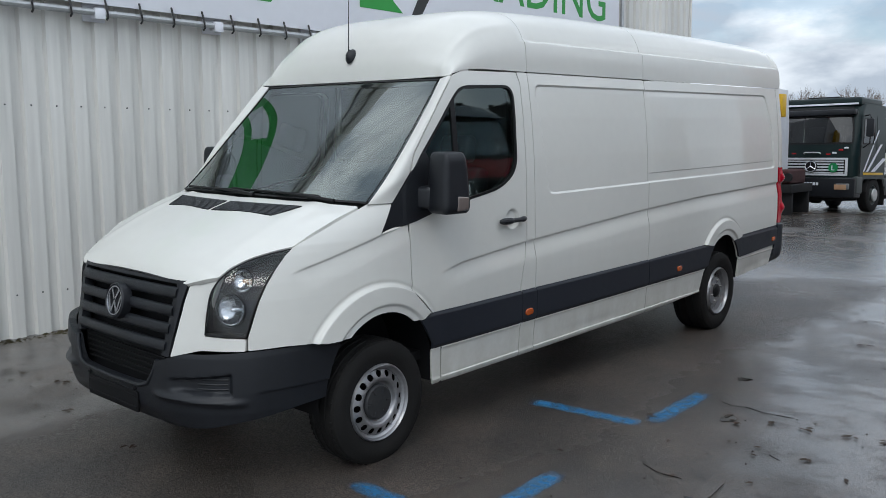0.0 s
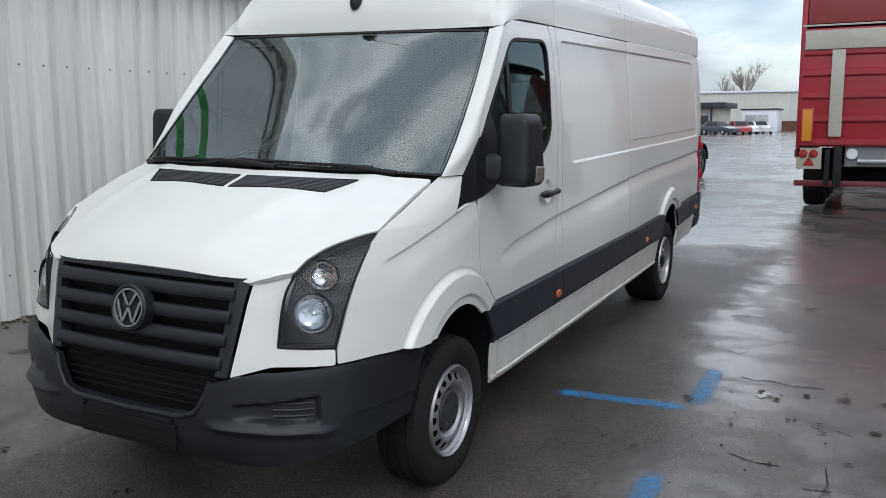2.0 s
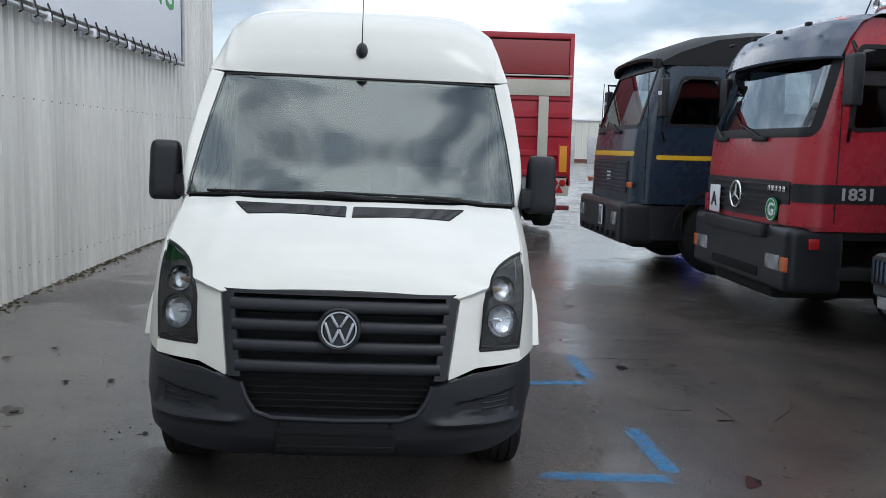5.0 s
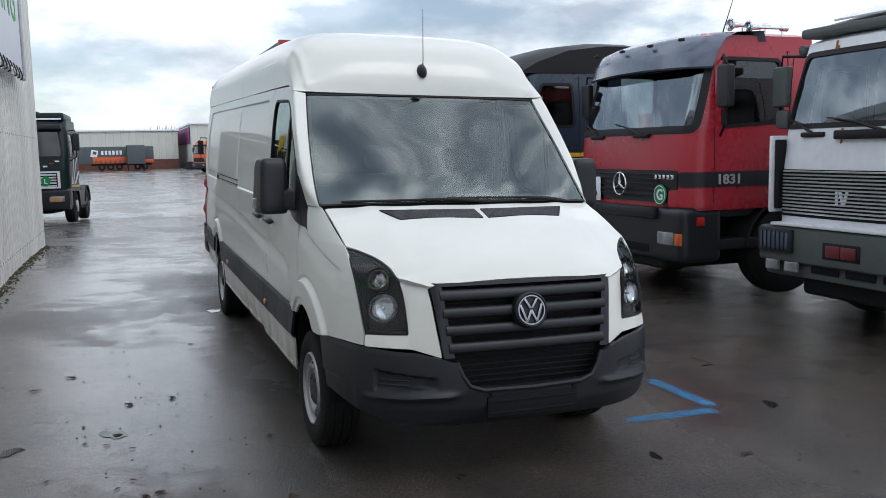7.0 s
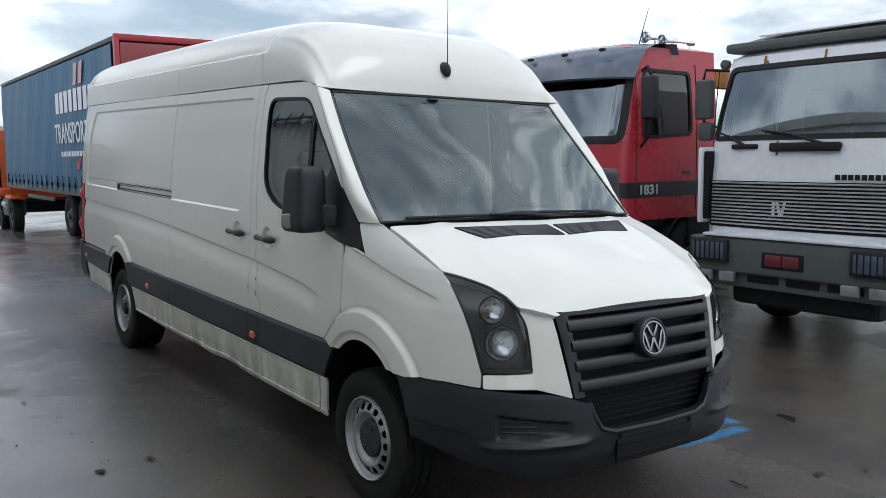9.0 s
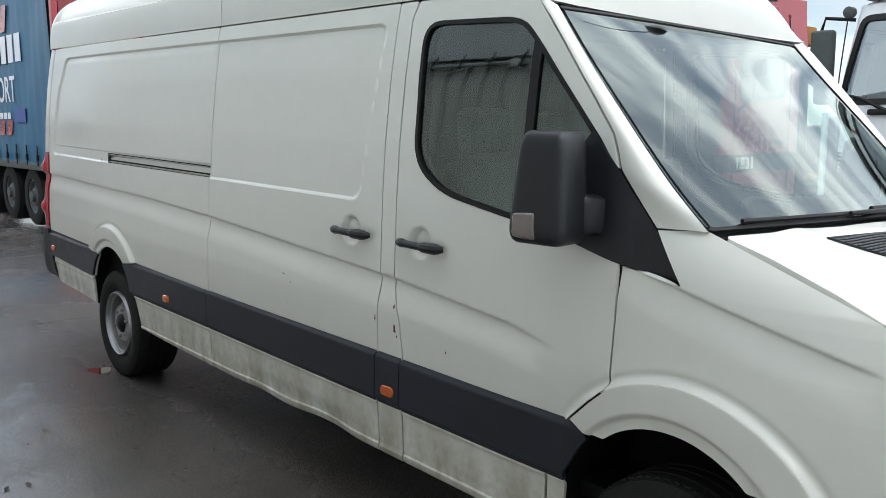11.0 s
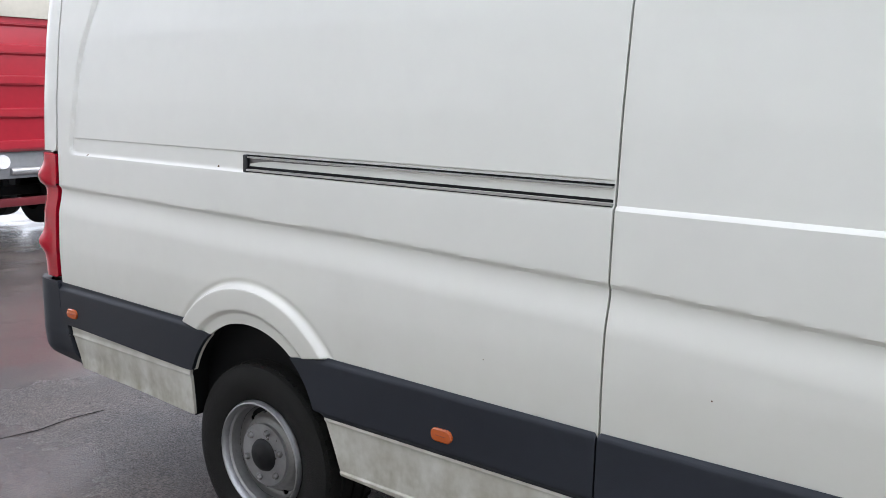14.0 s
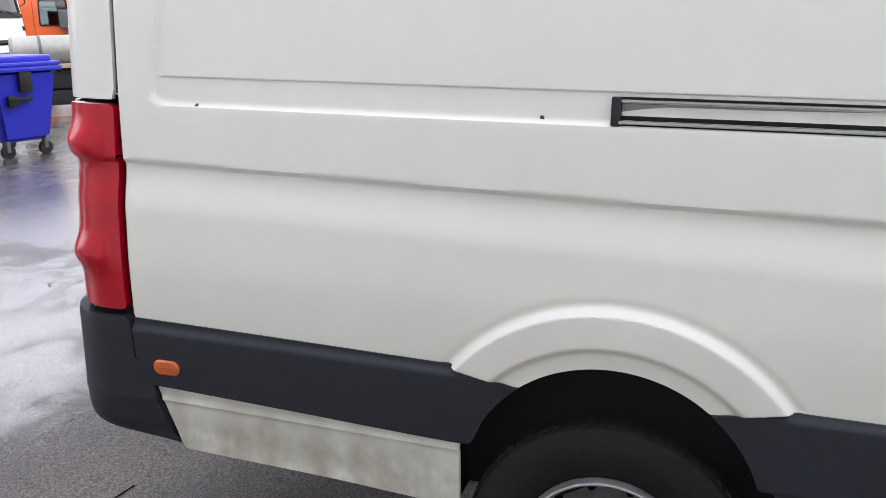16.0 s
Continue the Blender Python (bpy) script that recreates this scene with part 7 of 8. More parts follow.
    from_bm("frame", fr, M_SHAFT, root)
    # print on the curtain that faces the van: a name as bars, the word and red slashes
    on = lambda y, z: Matrix.Translation((-TW - 0.022, y, z)) @ Euler((radians(90), 0, radians(-90))).to_matrix().to_4x4()
    text("lettering", "TRANSPORT", 0.62, on(5.05, 2.10), M_SIGN, root, 0.002, 0.86, 0.006)
    for k in range(8):
        from_bm("name_bar", box_bm((0.006, 0.30, 0.46), (-TW - 0.022, 1.75 + 0.42 * k, 2.98)), M_SIGN, root)
    for k in range(9):
        from_bm("address_bar", box_bm((0.006, 0.17, 0.11), (-TW - 0.022, 2.5 + 0.24 * k, 1.86)), M_SIGN, root)
    for y in (2.3, 2.75):
        for z0, z1 in ((3.28, 3.72), (1.52, 1.78)):
            b = bmesh.new()
            b.faces.new([b.verts.new((-TW - 0.022, y + dy, z)) for dy, z in ((0.12, z0), (0.40, z0), (0.40 - 0.4 * (z1 - z0), z1), (0.12 - 0.4 * (z1 - z0), z1))])
            from_bm("red_slash", b, M_REDREF, root, smooth=False)
    from_bm("number_patch", box_bm((0.006, 0.62, 0.24), (-TW - 0.022, 1.85, 1.86)), material("blue_patch", (0.04, 0.08, 0.30), 0.5), root)
    return root


trailer()


# ---- other lorries in the yard ----
def plain_tractor(m, mat, label, trim=M_PLASTIC, hw=1.24, high=3.30, group="", rear=6.2, band=None, glass_mat=None, slat_mat=None):
    root = empty("lorry", m, label, "lorry", group)
    fn = make_cab(root, mat, hw, 1.95, 0.95, high, [(0.9, 0.0), (1.6, 0.0), (1.95, 0.04), (2.8, 0.22), (high, 0.40)], 0.20,
                  [(-1.08, 1.95), (1.08, 1.95), (1.02, 2.72), (-1.02, 2.72)], [(0.35, 1.95), (1.15, 1.95), (1.12, 2.65), (0.45, 2.65)], lines=((0.2, 1.0, 2.7), (1.3, 1.0, 2.75)), glass_mat=glass_mat)
    panel_on(root, fn, -0.98, 0.98, 1.05, 1.48, 0.012, band or trim, "grille_panel")
    slats(root, 5, 1.08, 1.48, 0.9 if slat_mat else 0.8, fn, slat_mat or (trim if band is None else M_SLAT), 0.02)
    from_bm("bumper", box_bm((2.46, 0.5, 0.58), (0, 0.16, 0.70), 0.08, seg=3), trim, root)
    visor = box_bm((2.2, 0.22, 0.16), (0, float(np.interp(2.75, [1.95, 2.8], [0.04, 0.22])) - 0.06, 2.82), 0.05)
    from_bm("sun_visor", visor, trim, root)
    for s in (1, -1):
        from_bm("headlamp", box_bm((0.36, 0.05, 0.17), (s * 0.92, -0.09, 0.74), 0.02), M_HEAD, root)
        truck_wheel(root, s * 1.06, 1.35, s)
        from_bm("wheel_arch", lathe_arc(s, 1.24, 1.35, 0.62, 0.4), M_SHAFT, root)
        lorry_mirror(root, s, 1.22, 0.28, 2.38, 0.5)
        from_bm("side_tank", box_bm((0.5, 1.1, 0.5), (s * 0.95, 2.65, 0.72), 0.08), M_GREYP, root)
    if rear:
        chassis(root, 1.9, rear, (rear - 1.25,))
    return root, fn


M_TGREEN = material("lorry_green", (0.006, 0.016, 0.016), 0.4, 0, 0.25, 0.1, 0.15, 3.0)
green, gfn = plain_tractor(upright(-4.32, 22.4, -6, 0.0, -1.6), M_TGREEN, "dark green tractor unit with pale side stripes and white slatted grille", high=3.06, rear=5.2, band=M_DARK, glass_mat=glass("dark_cab_glass", (0.16, 0.19, 0.19), 0.4), slat_mat=M_TWHITE)
roof_box = box_bm((2.3, 1.5, 0.26), (0, 1.05, 3.12), 0.10, seg=3)
from_bm("roof_box", roof_box, M_TGREEN, green, "dark green roof box")
from_bm("roof_hatch", box_bm((0.9, 0.5, 0.07), (-0.05, 0.85, 3.27), 0.02), M_SEAL, green)
from_bm("roof_stripe", box_bm((2.16, 0.02, 0.05), (0, 0.285, 3.06), 0.004), M_SIGN, green)
panel_on(green, gfn, -1.02, 1.02, 2.70, 2.98, 0.03, M_SEAL, "visor_panel")
for z in (1.04, 1.49):
    panel_on(green, gfn, -1.0, 1.0, z, z + 0.05, 0.026, M_TWHITE, "grille_rim", r=0.01)
for s in (1, -1):
    panel_on(green, gfn, min(s * 0.93, s * 1.0), max(s * 0.93, s * 1.0), 1.06, 1.52, 0.026, M_TWHITE, "grille_rim", r=0.01)
    from_bm("bumper_corner", box_bm((0.22, 0.42, 0.50), (s * 1.14, 0.24, 0.78), 0.06, seg=3), M_GREYP, green)
    from_bm("fog_glass", box_bm((0.34, 0.05, 0.15), (s * 0.86, -0.095, 0.72), 0.02), M_AMBER, green)
    from_bm("rear_box", box_bm((0.34, 1.3, 0.62), (s * 1.02, 3.25, 0.78), 0.05), M_GREYP, green)
    from_bm("hub_ring", lathe([(0.16, 0.19), (0.19, 0.17), (0.20, 0.05), (0.20, 0.001)], 18, "x", (s * 1.06 + (0 if s > 0 else -0.36), 1.35, 0.49)), M_ALU, green)
from_bm("round_sign", lathe([(-0.085, 0.001), (-0.086, 0.13), (-0.07, 0.135)], 28, "y", (0.62, 0, 1.26)), M_SIGNGREEN, green)
front_text(green, "L", 0.19, 0.57, 1.19, -0.09, M_SIGN)
from_bm("emblem_disc", lathe([(-0.115, 0.001), (-0.115, 0.17), (-0.08, 0.175)], 28, "y", (0, 0, 1.29)), M_DARK, green)
ring = lathe([(0.014 * math.sin(t), 0.15 + 0.014 * math.cos(t)) for t in np.linspace(0, 2 * math.pi, 8, endpoint=False)], 28, "y", (0, -0.125, 1.29), closed=True)
for a in (90, 210, 330):
    tube([(0, -0.125, 1.29), (0.14 * math.cos(radians(a)), -0.125, 1.29 + 0.14 * math.sin(radians(a)))], [0.024, 0.005], 6, ring)
from_bm("star_emblem", ring, M_CHROME, green, "round chrome emblem")
for x, z, mt in ((-0.95, 1.78, M_SIGN), (-0.8, 1.73, M_SIGN), (0.95, 1.82, M_SIGN), (0.62, 1.68, M_SIGN), (-0.88, 1.70, M_REDREF), (0.80, 1.76, M_REDREF), (-0.55, 1.66, M_REDREF), (0.45, 1.64, M_REDREF)):
    from_bm("marker_chip", box_bm((0.12, 0.03, 0.045), (x, -0.035, z), 0.008), mt, green)
from_bm("nose_handle", tube([(-0.25, -0.06, 1.66), (-0.2, -0.085, 1.69), (0.2, -0.085, 1.69), (0.25, -0.06, 1.66)], 0.02, 6), M_SLAT, green)
for k in range(5):
    from_bm("plate_bar", box_bm((0.07, 0.012, 0.08), (-0.16 + 0.09 * k, -0.10, 0.80), 0.003), M_SIGN, green)
for s in (1, -1):
    for k, (y0, w, y1, z1) in enumerate(((0.42, 0.10, 1.35, 2.35), (0.62, 0.16, 1.55, 1.95), (0.95, 0.30, 1.75, 1.55))):
        b = bmesh.new()
        x = s * 1.246
        b.faces.new([b.verts.new((x, y, z)) for y, z in ((y0, 1.16), (y0 + w, 1.16), (y1 + w, z1), (y1, z1))])
        from_bm("side_stripe", b, M_SIGN, green, smooth=False)
    from_bm("yellow_line", box_bm((0.01, 1.4, 0.07), (s * 1.245, 1.15, 1.10), 0.002), M_YELLOW, green)
engine = empty("engine", upright(-4.12, 19.6, 0), "rusty red engine on a dark steel frame beside a lorry", "engine")
from_bm("block", box_bm((0.46, 1.2, 0.40), (0, 0.5, 0.98), 0.10, seg=3), material("rusty_red_iron", (0.05, 0.014, 0.014), 0.6, 0.2, 0.4, 0, 0.4, 9, 0.2, 60), engine)
for x in (-0.2, 0.0, 0.2):
    from_bm("pulley", lathe([(-0.03, 0.001), (-0.03, 0.11), (0.03, 0.11), (0.03, 0.001)], 16, "y", (x, -0.13, 0.98)), M_SHAFT, engine)
from_bm("frame", box_bm((0.62, 1.6, 0.22), (0, 0.6, 0.68), 0.03), M_SHAFT, engine)
for y in (0.0, 1.2):
    from_bm("stand", box_bm((0.56, 0.12, 0.60), (0, y, 0.29), 0.02), M_SHAFT, engine)
M_BEHINDGLASS = glass("lorry_glass", (0.05, 0.06, 0.06), 0.6)
pale, _ = plain_tractor(upright(-5.87, 19.4, 0), M_TWHITE, "white lorry cab parked beside the hall", trim=M_GREYP, high=3.3)
from_bm("yellow_panel", box_bm((0.14, 0.30, 0.62), (1.30, 1.2, 2.85), 0.03), M_YELLOW, pale)
puller, _ = plain_tractor(upright(2.58, 27.4, 178, 0.0), M_TORANGE, "orange tractor unit coupled to the curtain trailer", high=3.02, rear=0)
for s in (1, -1):
    from_bm("front_wing", box_bm((0.34, 1.35, 0.26), (s * 1.09, 1.38, 1.16), 0.08, seg=3), M_TORANGE, puller)
    from_bm("air_tank", lathe([(-0.45, 0.001), (-0.44, 0.13), (0.44, 0.13), (0.45, 0.001)], 18, "y", (s * 1.10, 2.45, 0.80)), M_ALU, puller)
    from_bm("rear_wing", box_bm((0.42, 1.2, 0.10), (s * 1.03, 3.6, 1.06), 0.04), M_TORANGE, puller)
    truck_wheel(puller, s * 1.03, 3.6, s)


# white lorry behind the waste bins: high side windows, black grab rails, a grey strip and a pale grille top
behind = empty("lorry", upright(12.62, 19.5, 0), "white lorry cab with black grab rails behind the waste bins", "lorry")
bfn = make_cab(behind, M_TWHITE, 1.22, 3.1, 1.62, 3.75, [(0.9, 0.0), (1.6, 0.0), (2.1, 0.05), (3.2, 0.24), (3.75, 0.42)], 0.14,
               [(-1.10, 2.20), (1.10, 2.20), (1.04, 3.16), (-1.04, 3.16)], [(0.26, 2.44), (1.14, 2.44), (1.12, 3.22), (0.44, 3.22)], lines=((0.20, 1.66, 3.3), (1.22, 1.66, 3.3)), glass_mat=M_BEHINDGLASS)
panel_on(behind, bfn, -1.14, 1.14, 2.10, 2.19, 0.03, M_SEAL, "wiper_cowl")
from_bm("grey_strip", box_bm((2.44, 2.9, 0.09), (0, 1.47, 1.60), 0.02), M_GREYP, behind)
from_bm("front_block", box_bm((2.30, 2.4, 1.0), (0, 1.32, 1.08), 0.04), M_SHAFT, behind)
from_bm("grille_top", box_bm((2.0, 0.06, 0.16), (0, 0.07, 1.42), 0.02), M_TWHITE, behind)
for k in range(4):
    from_bm("grille_slat", box_bm((1.7, 0.04, 0.04), (0, 0.09, 0.98 + 0.085 * k), 0.01), M_GREYP, behind)
from_bm("bumper", box_bm((2.42, 0.42, 0.44), (0, 0.16, 0.68), 0.07, seg=3), M_TWHITE, behind)
vee = box_bm((0.03, 0.02, 0.17), (-0.04, 0.03, 1.42), 0.004, rot=Matrix.Rotation(radians(-24), 4, "Y"))
box_bm((0.03, 0.02, 0.17), (0.04, 0.03, 1.42), 0.004, vee, rot=Matrix.Rotation(radians(24), 4, "Y"))
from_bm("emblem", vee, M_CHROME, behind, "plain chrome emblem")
for s in (1, -1):
    for y0, y1 in ((1.32, 1.26), (1.66, 1.60)):
        from_bm("grab_rail", tube([(s * 1.21, y0, 2.98), (s * 1.265, y0, 2.95), (s * 1.275, y1, 1.80), (s * 1.215, y1, 1.77)], 0.022, 8), M_SEAL, behind)
    from_bm("headlamp", box_bm((0.34, 0.05, 0.20), (s * 0.95, 0.06, 1.20), 0.02), M_HEAD, behind)
    from_bm("marker_lamp", box_bm((0.09, 0.03, 0.10), (s * 1.12, 0.03, 1.86), 0.01), M_SEAL, behind)
    truck_wheel(behind, s * 1.06, 1.35, s)
    from_bm("wheel_arch", lathe_arc(s, 1.24, 1.35, 0.62, 0.4), M_SHAFT, behind)
    lorry_mirror(behind, s, 1.22, 0.20, 2.9, 0.6)
lorry_wiper(behind, 0.30, -0.35, bfn, 2.19)
lorry_wiper(behind, 0.95, 0.40, bfn, 2.19)
chassis(behind, 2.9, 6.0, (4.8,))

side_orange, sfn = plain_tractor(upright(18.9, 22.3, 47), M_TORANGE, "orange lorry standing beyond the silver tank", high=3.3)
for s in (1, -1):
    from_bm("mirror_housing", box_bm((0.16, 0.46, 0.50), (s * 1.42, 0.45, 2.12), 0.05, seg=3), M_GREYP, side_orange, "grey mirror housing")
    from_bm("mirror_foot", box_bm((0.22, 0.16, 0.62), (s * 1.32, 0.45, 1.72), 0.04), M_GREYP, side_orange)


# a weathered silver tank on a dark frame with a pale timber
def silver_tank():
    root = empty("tank", upright(12.55, 17.15, -43), "weathered silver cylindrical tank on a dark steel frame", "tank")
    m = material("weathered_silver", (0.30, 0.29, 0.27), 0.55, 0.3, 0.5, 0, 0.25, 3, 0.04, 40, 0.15)
    from_bm("vessel", lathe([(-1.25, 0.001), (-1.25, 0.24), (-1.20, 0.29), (1.20, 0.29), (1.25, 0.24), (1.25, 0.001)], 36, "x", (0, 0, 1.38)), m, root)
    for x in (-0.7, 0.7):
        from_bm("strap", lathe([(-0.03, 0.294), (0.03, 0.294)], 36, "x", (x, 0, 1.38)), M_GREYP, root)
    from_bm("filler_cap", lathe([(0.0, 0.06), (0.05, 0.06), (0.055, 0.001)], 18, "z", (0.5, 0, 1.66)), M_SEAL, root)
    from_bm("timber", box_bm((2.6, 0.62, 0.09), (0, 0, 1.05), 0.01), material("pale_timber", (0.36, 0.29, 0.20), 0.7, 0, 0.3, 0, 0.2, 6), root)
    for x in (-1.1, 0.0, 1.1):
        for y in (-0.24, 0.24):
            from_bm("leg", box_bm((0.09, 0.09, 1.01), (x, y, 0.505), 0.008), M_SHAFT, root)
    from_bm("rail", box_bm((2.4, 0.56, 0.30), (0, 0, 0.40), 0.03), M_SHAFT, root)
    # a made-up dark box for the clutter under the tank
    from_bm("dark_clutter", box_bm((1.9, 0.44, 0.34), (0.1, 0, 0.74), 0.06, seg=3), M_SHAFT, root)
    return root


silver_tank()


# ---- waste bins ----
def bin_thing(m, mat, label, lid_open=False):
    root = empty("waste_bin", m, label, "bin", "waste bins")
    b = bmesh.new()
    bmesh.ops.create_cube(b, size=1.0)
    for v in b.verts:
        k = v.co.z + 0.5
        v.co = (v.co.x * (0.92 + 0.22 * k), v.co.y * (0.62 + 0.24 * k), 0.20 + 0.86 * k)
    bmesh.ops.bevel(b, geom=list(b.edges), offset=0.045, segments=3, affect="EDGES")
    from_bm("tub", b, mat, root)
    from_bm("rim_edge", box_bm((1.24, 0.96, 0.06), (0, 0, 1.07), 0.02), mat, root)
    lid = box_bm((1.22, 0.94, 0.05), (0, 0.0, 1.125), 0.02)
    box_bm((1.02, 0.80, 0.09), (0, 0.02, 1.18), 0.035, lid, seg=3)
    from_bm("lid", lid, mat, root)
    for s in (1, -1):
        from_bm("lid_pedal", box_bm((0.05, 0.16, 0.24), (s * 0.585, -0.02, 0.92), 0.015), M_SEAL, root)
        from_bm("latch", box_bm((0.06, 0.30, 0.05), (s * 0.565, -0.10, 0.72), 0.012), M_SEAL, root)
        from_bm("latch_plate", box_bm((0.05, 0.12, 0.13), (s * 0.565, -0.20, 0.70), 0.012), M_SEAL, root)
    for x in (-0.4, 0.4):
        for y in (-0.25, 0.25):
            w = lathe([(-0.025, 0.03), (-0.025, 0.085), (0.025, 0.085), (0.025, 0.03)], 16, "x", (x, y, 0.088))
            from_bm("castor", w, M_RUBBER, root)
            from_bm("castor_fork", box_bm((0.07, 0.05, 0.14), (x, y, 0.15), 0.01), M_GREYP, root)
    from_bm("label", box_bm((0.56, 0.006, 0.20), (-0.08, -0.422, 0.88), 0.002, rot=Matrix.Rotation(radians(-7), 4, "X")), M_SIGN, root)
    from_bm("label_band", box_bm((0.56, 0.006, 0.12), (-0.08, -0.408, 0.73), 0.002, rot=Matrix.Rotation(radians(-7), 4, "X")), M_REDREF, root)
    for k in range(5):
        from_bm("label_bar", box_bm((0.07, 0.006, 0.07), (-0.24 + 0.09 * k, -0.428, 0.88), 0.001, rot=Matrix.Rotation(radians(-7), 4, "X")), M_REDREF, root)
    return root


M_BLUEBIN = material("blue_plastic", (0.012, 0.016, 0.36), 0.42, 0, 0.45, 0, 0.12, 5, 0.05, 120, 0.08)
blue_bin = bin_thing(upright(6.86, 13.68, -105) @ Matrix.Scale(1.12, 4), M_BLUEBIN, "blue wheeled waste bin with a white and red label")
t = text("lettering", "PAPIER/KARTON", 0.085, Matrix.Translation((-0.40, -0.402, 0.60)) @ Euler((radians(83), 0, 0)).to_matrix().to_4x4(), M_SIGN, blue_bin, 0.002)
bin_thing(upright(7.27, 15.82, -95) @ Matrix.Scale(1.12, 4), M_SHAFT, "black wheeled waste bin with a white and red label")


# ---- far side of the yard ----
M_CREAM = material("cream_cladding", (0.60, 0.60, 0.55), 0.5, 0, 0.3, 0, 0.06, 0.6, 0, 60, 0.05, (1, 1, 0.2))
M_BRICKB = material("red_brick_plinth", (0.16, 0.075, 0.06), 0.8, 0, 0.2, 0, 0.25, 6)
M_FASCIA = material("dark_fascia", (0.035, 0.036, 0.045), 0.5, 0, 0.3, 0, 0.15, 2)
M_RENDER = material("pale_render", (0.50, 0.49, 0.44), 0.8, 0, 0.2, 0, 0.10, 1.5)
M_DARKWIN = material("dark_window_glass", (0.012, 0.014, 0.018), 0.08, 0, 0.5, 0, 0.2, 3)
M_BARK = material("bare_bark", (0.21, 0.175, 0.15), 0.9, 0, 0.1, 0, 0.3, 8)
M_CURT2 = material("grey_trailer_curtain", (0.085, 0.10, 0.11), 0.5, 0, 0.3, 0, 0.15, 2, 0.1, 4, 0.1, (1, 1, 0.2))
M_SIGNP = material("purple_sign", (0.16, 0.03, 0.12), 0.5, 0, 0.3, 0, 0.08, 2)


def ribbed(length, z0, z1, pitch=1.0, depth=0.05):
    """A far wall along +x facing -y, with broad ribs."""
    verts, faces, x, prof = [], [], 0.0, []
    while x < length:
        prof += [(x, 0.0), (x + pitch * 0.8, 0.0), (x + pitch * 0.86, -depth), (x + pitch * 0.94, -depth)]
        x += pitch
    prof.append((length, 0.0))
    for xx, dy in prof:
        verts += [(min(xx, length), dy, z0), (min(xx, length), dy, z1)]
    for i in range(len(prof) - 1):
        faces.append((2 * i, 2 * i + 2, 2 * i + 3, 2 * i + 1))
    return verts, faces


def far_hall(x0, x1, y, high, plinth, label, deep=25.0):
    root = empty("hall", pose(x0, y, 0, 0, 0, 0), label, "building")
    L = x1 - x0
    part("front_wall", *ribbed(L, plinth, high), M_CREAM, root, smooth=False)
    from_bm("plinth", box_bm((L + 0.1, 0.3, plinth), (L / 2, 0.10, plinth / 2)), M_BRICKB, root, "red brick plinth")
    for x in (0.06, L - 0.06):
        from_bm("side_wall", box_bm((0.12, deep, high), (x, deep / 2 + 0.1, high / 2)), M_CREAM, root)
    from_bm("back_wall", box_bm((L, 0.12, high), (L / 2, deep + 0.1, high / 2)), M_CREAM, root)
    from_bm("roof", box_bm((L + 0.5, deep + 0.5, 0.25), (L / 2, deep / 2, high + 0.1), 0.03), M_SIGN, root)
    return root


hall_a = far_hall(-48.0, 7.5, 125.0, 5.35, 1.35, "long low cream metal hall with red brick plinth")
hall_b = far_hall(8.8, 34.0, 118.0, 6.0, 0.5, "cream metal hall with a purple sign on its corner", 45.0)
from_bm("corner_sign", box_bm((0.12, 30.0, 2.3), (-0.07, 17.0, 4.55), 0.02), M_SIGNP, hall_b, "purple sign panel")
for k in range(4):
    from_bm("roller_door", box_bm((3.6, 0.12, 3.8), (5.0 + 5.5 * k, -0.06, 1.9), 0.02), M_GALV, hall_b)

office = empty("office", pose(-30.0, 100.0, 0, 0, 0, 0), "low flat-roofed rendered office with dark fascia", "building")
from_bm("wall", box_bm((15.4, 8.0, 3.0), (7.9, 4.2, 1.5), 0.02), M_RENDER, office)
from_bm("roof", box_bm((16.6, 9.4, 0.62), (8.0, 4.0, 3.25), 0.03), M_FASCIA, office, "dark flat roof with deep fascia")
for x in (12.9, 14.8):
    from_bm("porch_post", box_bm((0.22, 0.22, 2.95), (x, -0.4, 1.48), 0.02), M_FASCIA, office)
for x, w, z, h in ((1.5, 1.6, 1.6, 1.2), (4.2, 1.6, 1.6, 1.2), (6.9, 1.6, 1.6, 1.2), (9.4, 1.3, 1.6, 1.2), (11.9, 1.0, 1.05, 2.1), (13.9, 1.0, 1.05, 2.1)):
    wn_ = empty("window")
    wn_.parent = office
    from_bm("window_frame", box_bm((w + 0.16, 0.10, h + 0.16), (x, 0.18, z), 0.02), M_SIGN, wn_)
    from_bm("pane", box_bm((w, 0.06, h), (x, 0.135, z), 0.005), M_DARKWIN, wn_)
for x in (10.9, 12.6):
    ac = box_bm((0.8, 0.35, 0.6), (x, -0.02, 2.45), 0.04)
    from_bm("air_conditioner", ac, M_SIGN, office)
extension = empty("loading_bay", pose(-13.6, 112.0, 0, 0, 0, 0), "small white loading bay with a shutter", "building")
from_bm("wall", box_bm((4.2, 6.0, 2.8), (2.1, 3.0, 1.4), 0.03), M_SIGN, extension)
from_bm("roof", box_bm((4.5, 6.3, 0.15), (2.1, 3.0, 2.87), 0.02), M_FASCIA, extension)
from_bm("shutter", box_bm((2.8, 0.08, 2.2), (1.8, -0.02, 1.1), 0.01), M_GALV, extension)


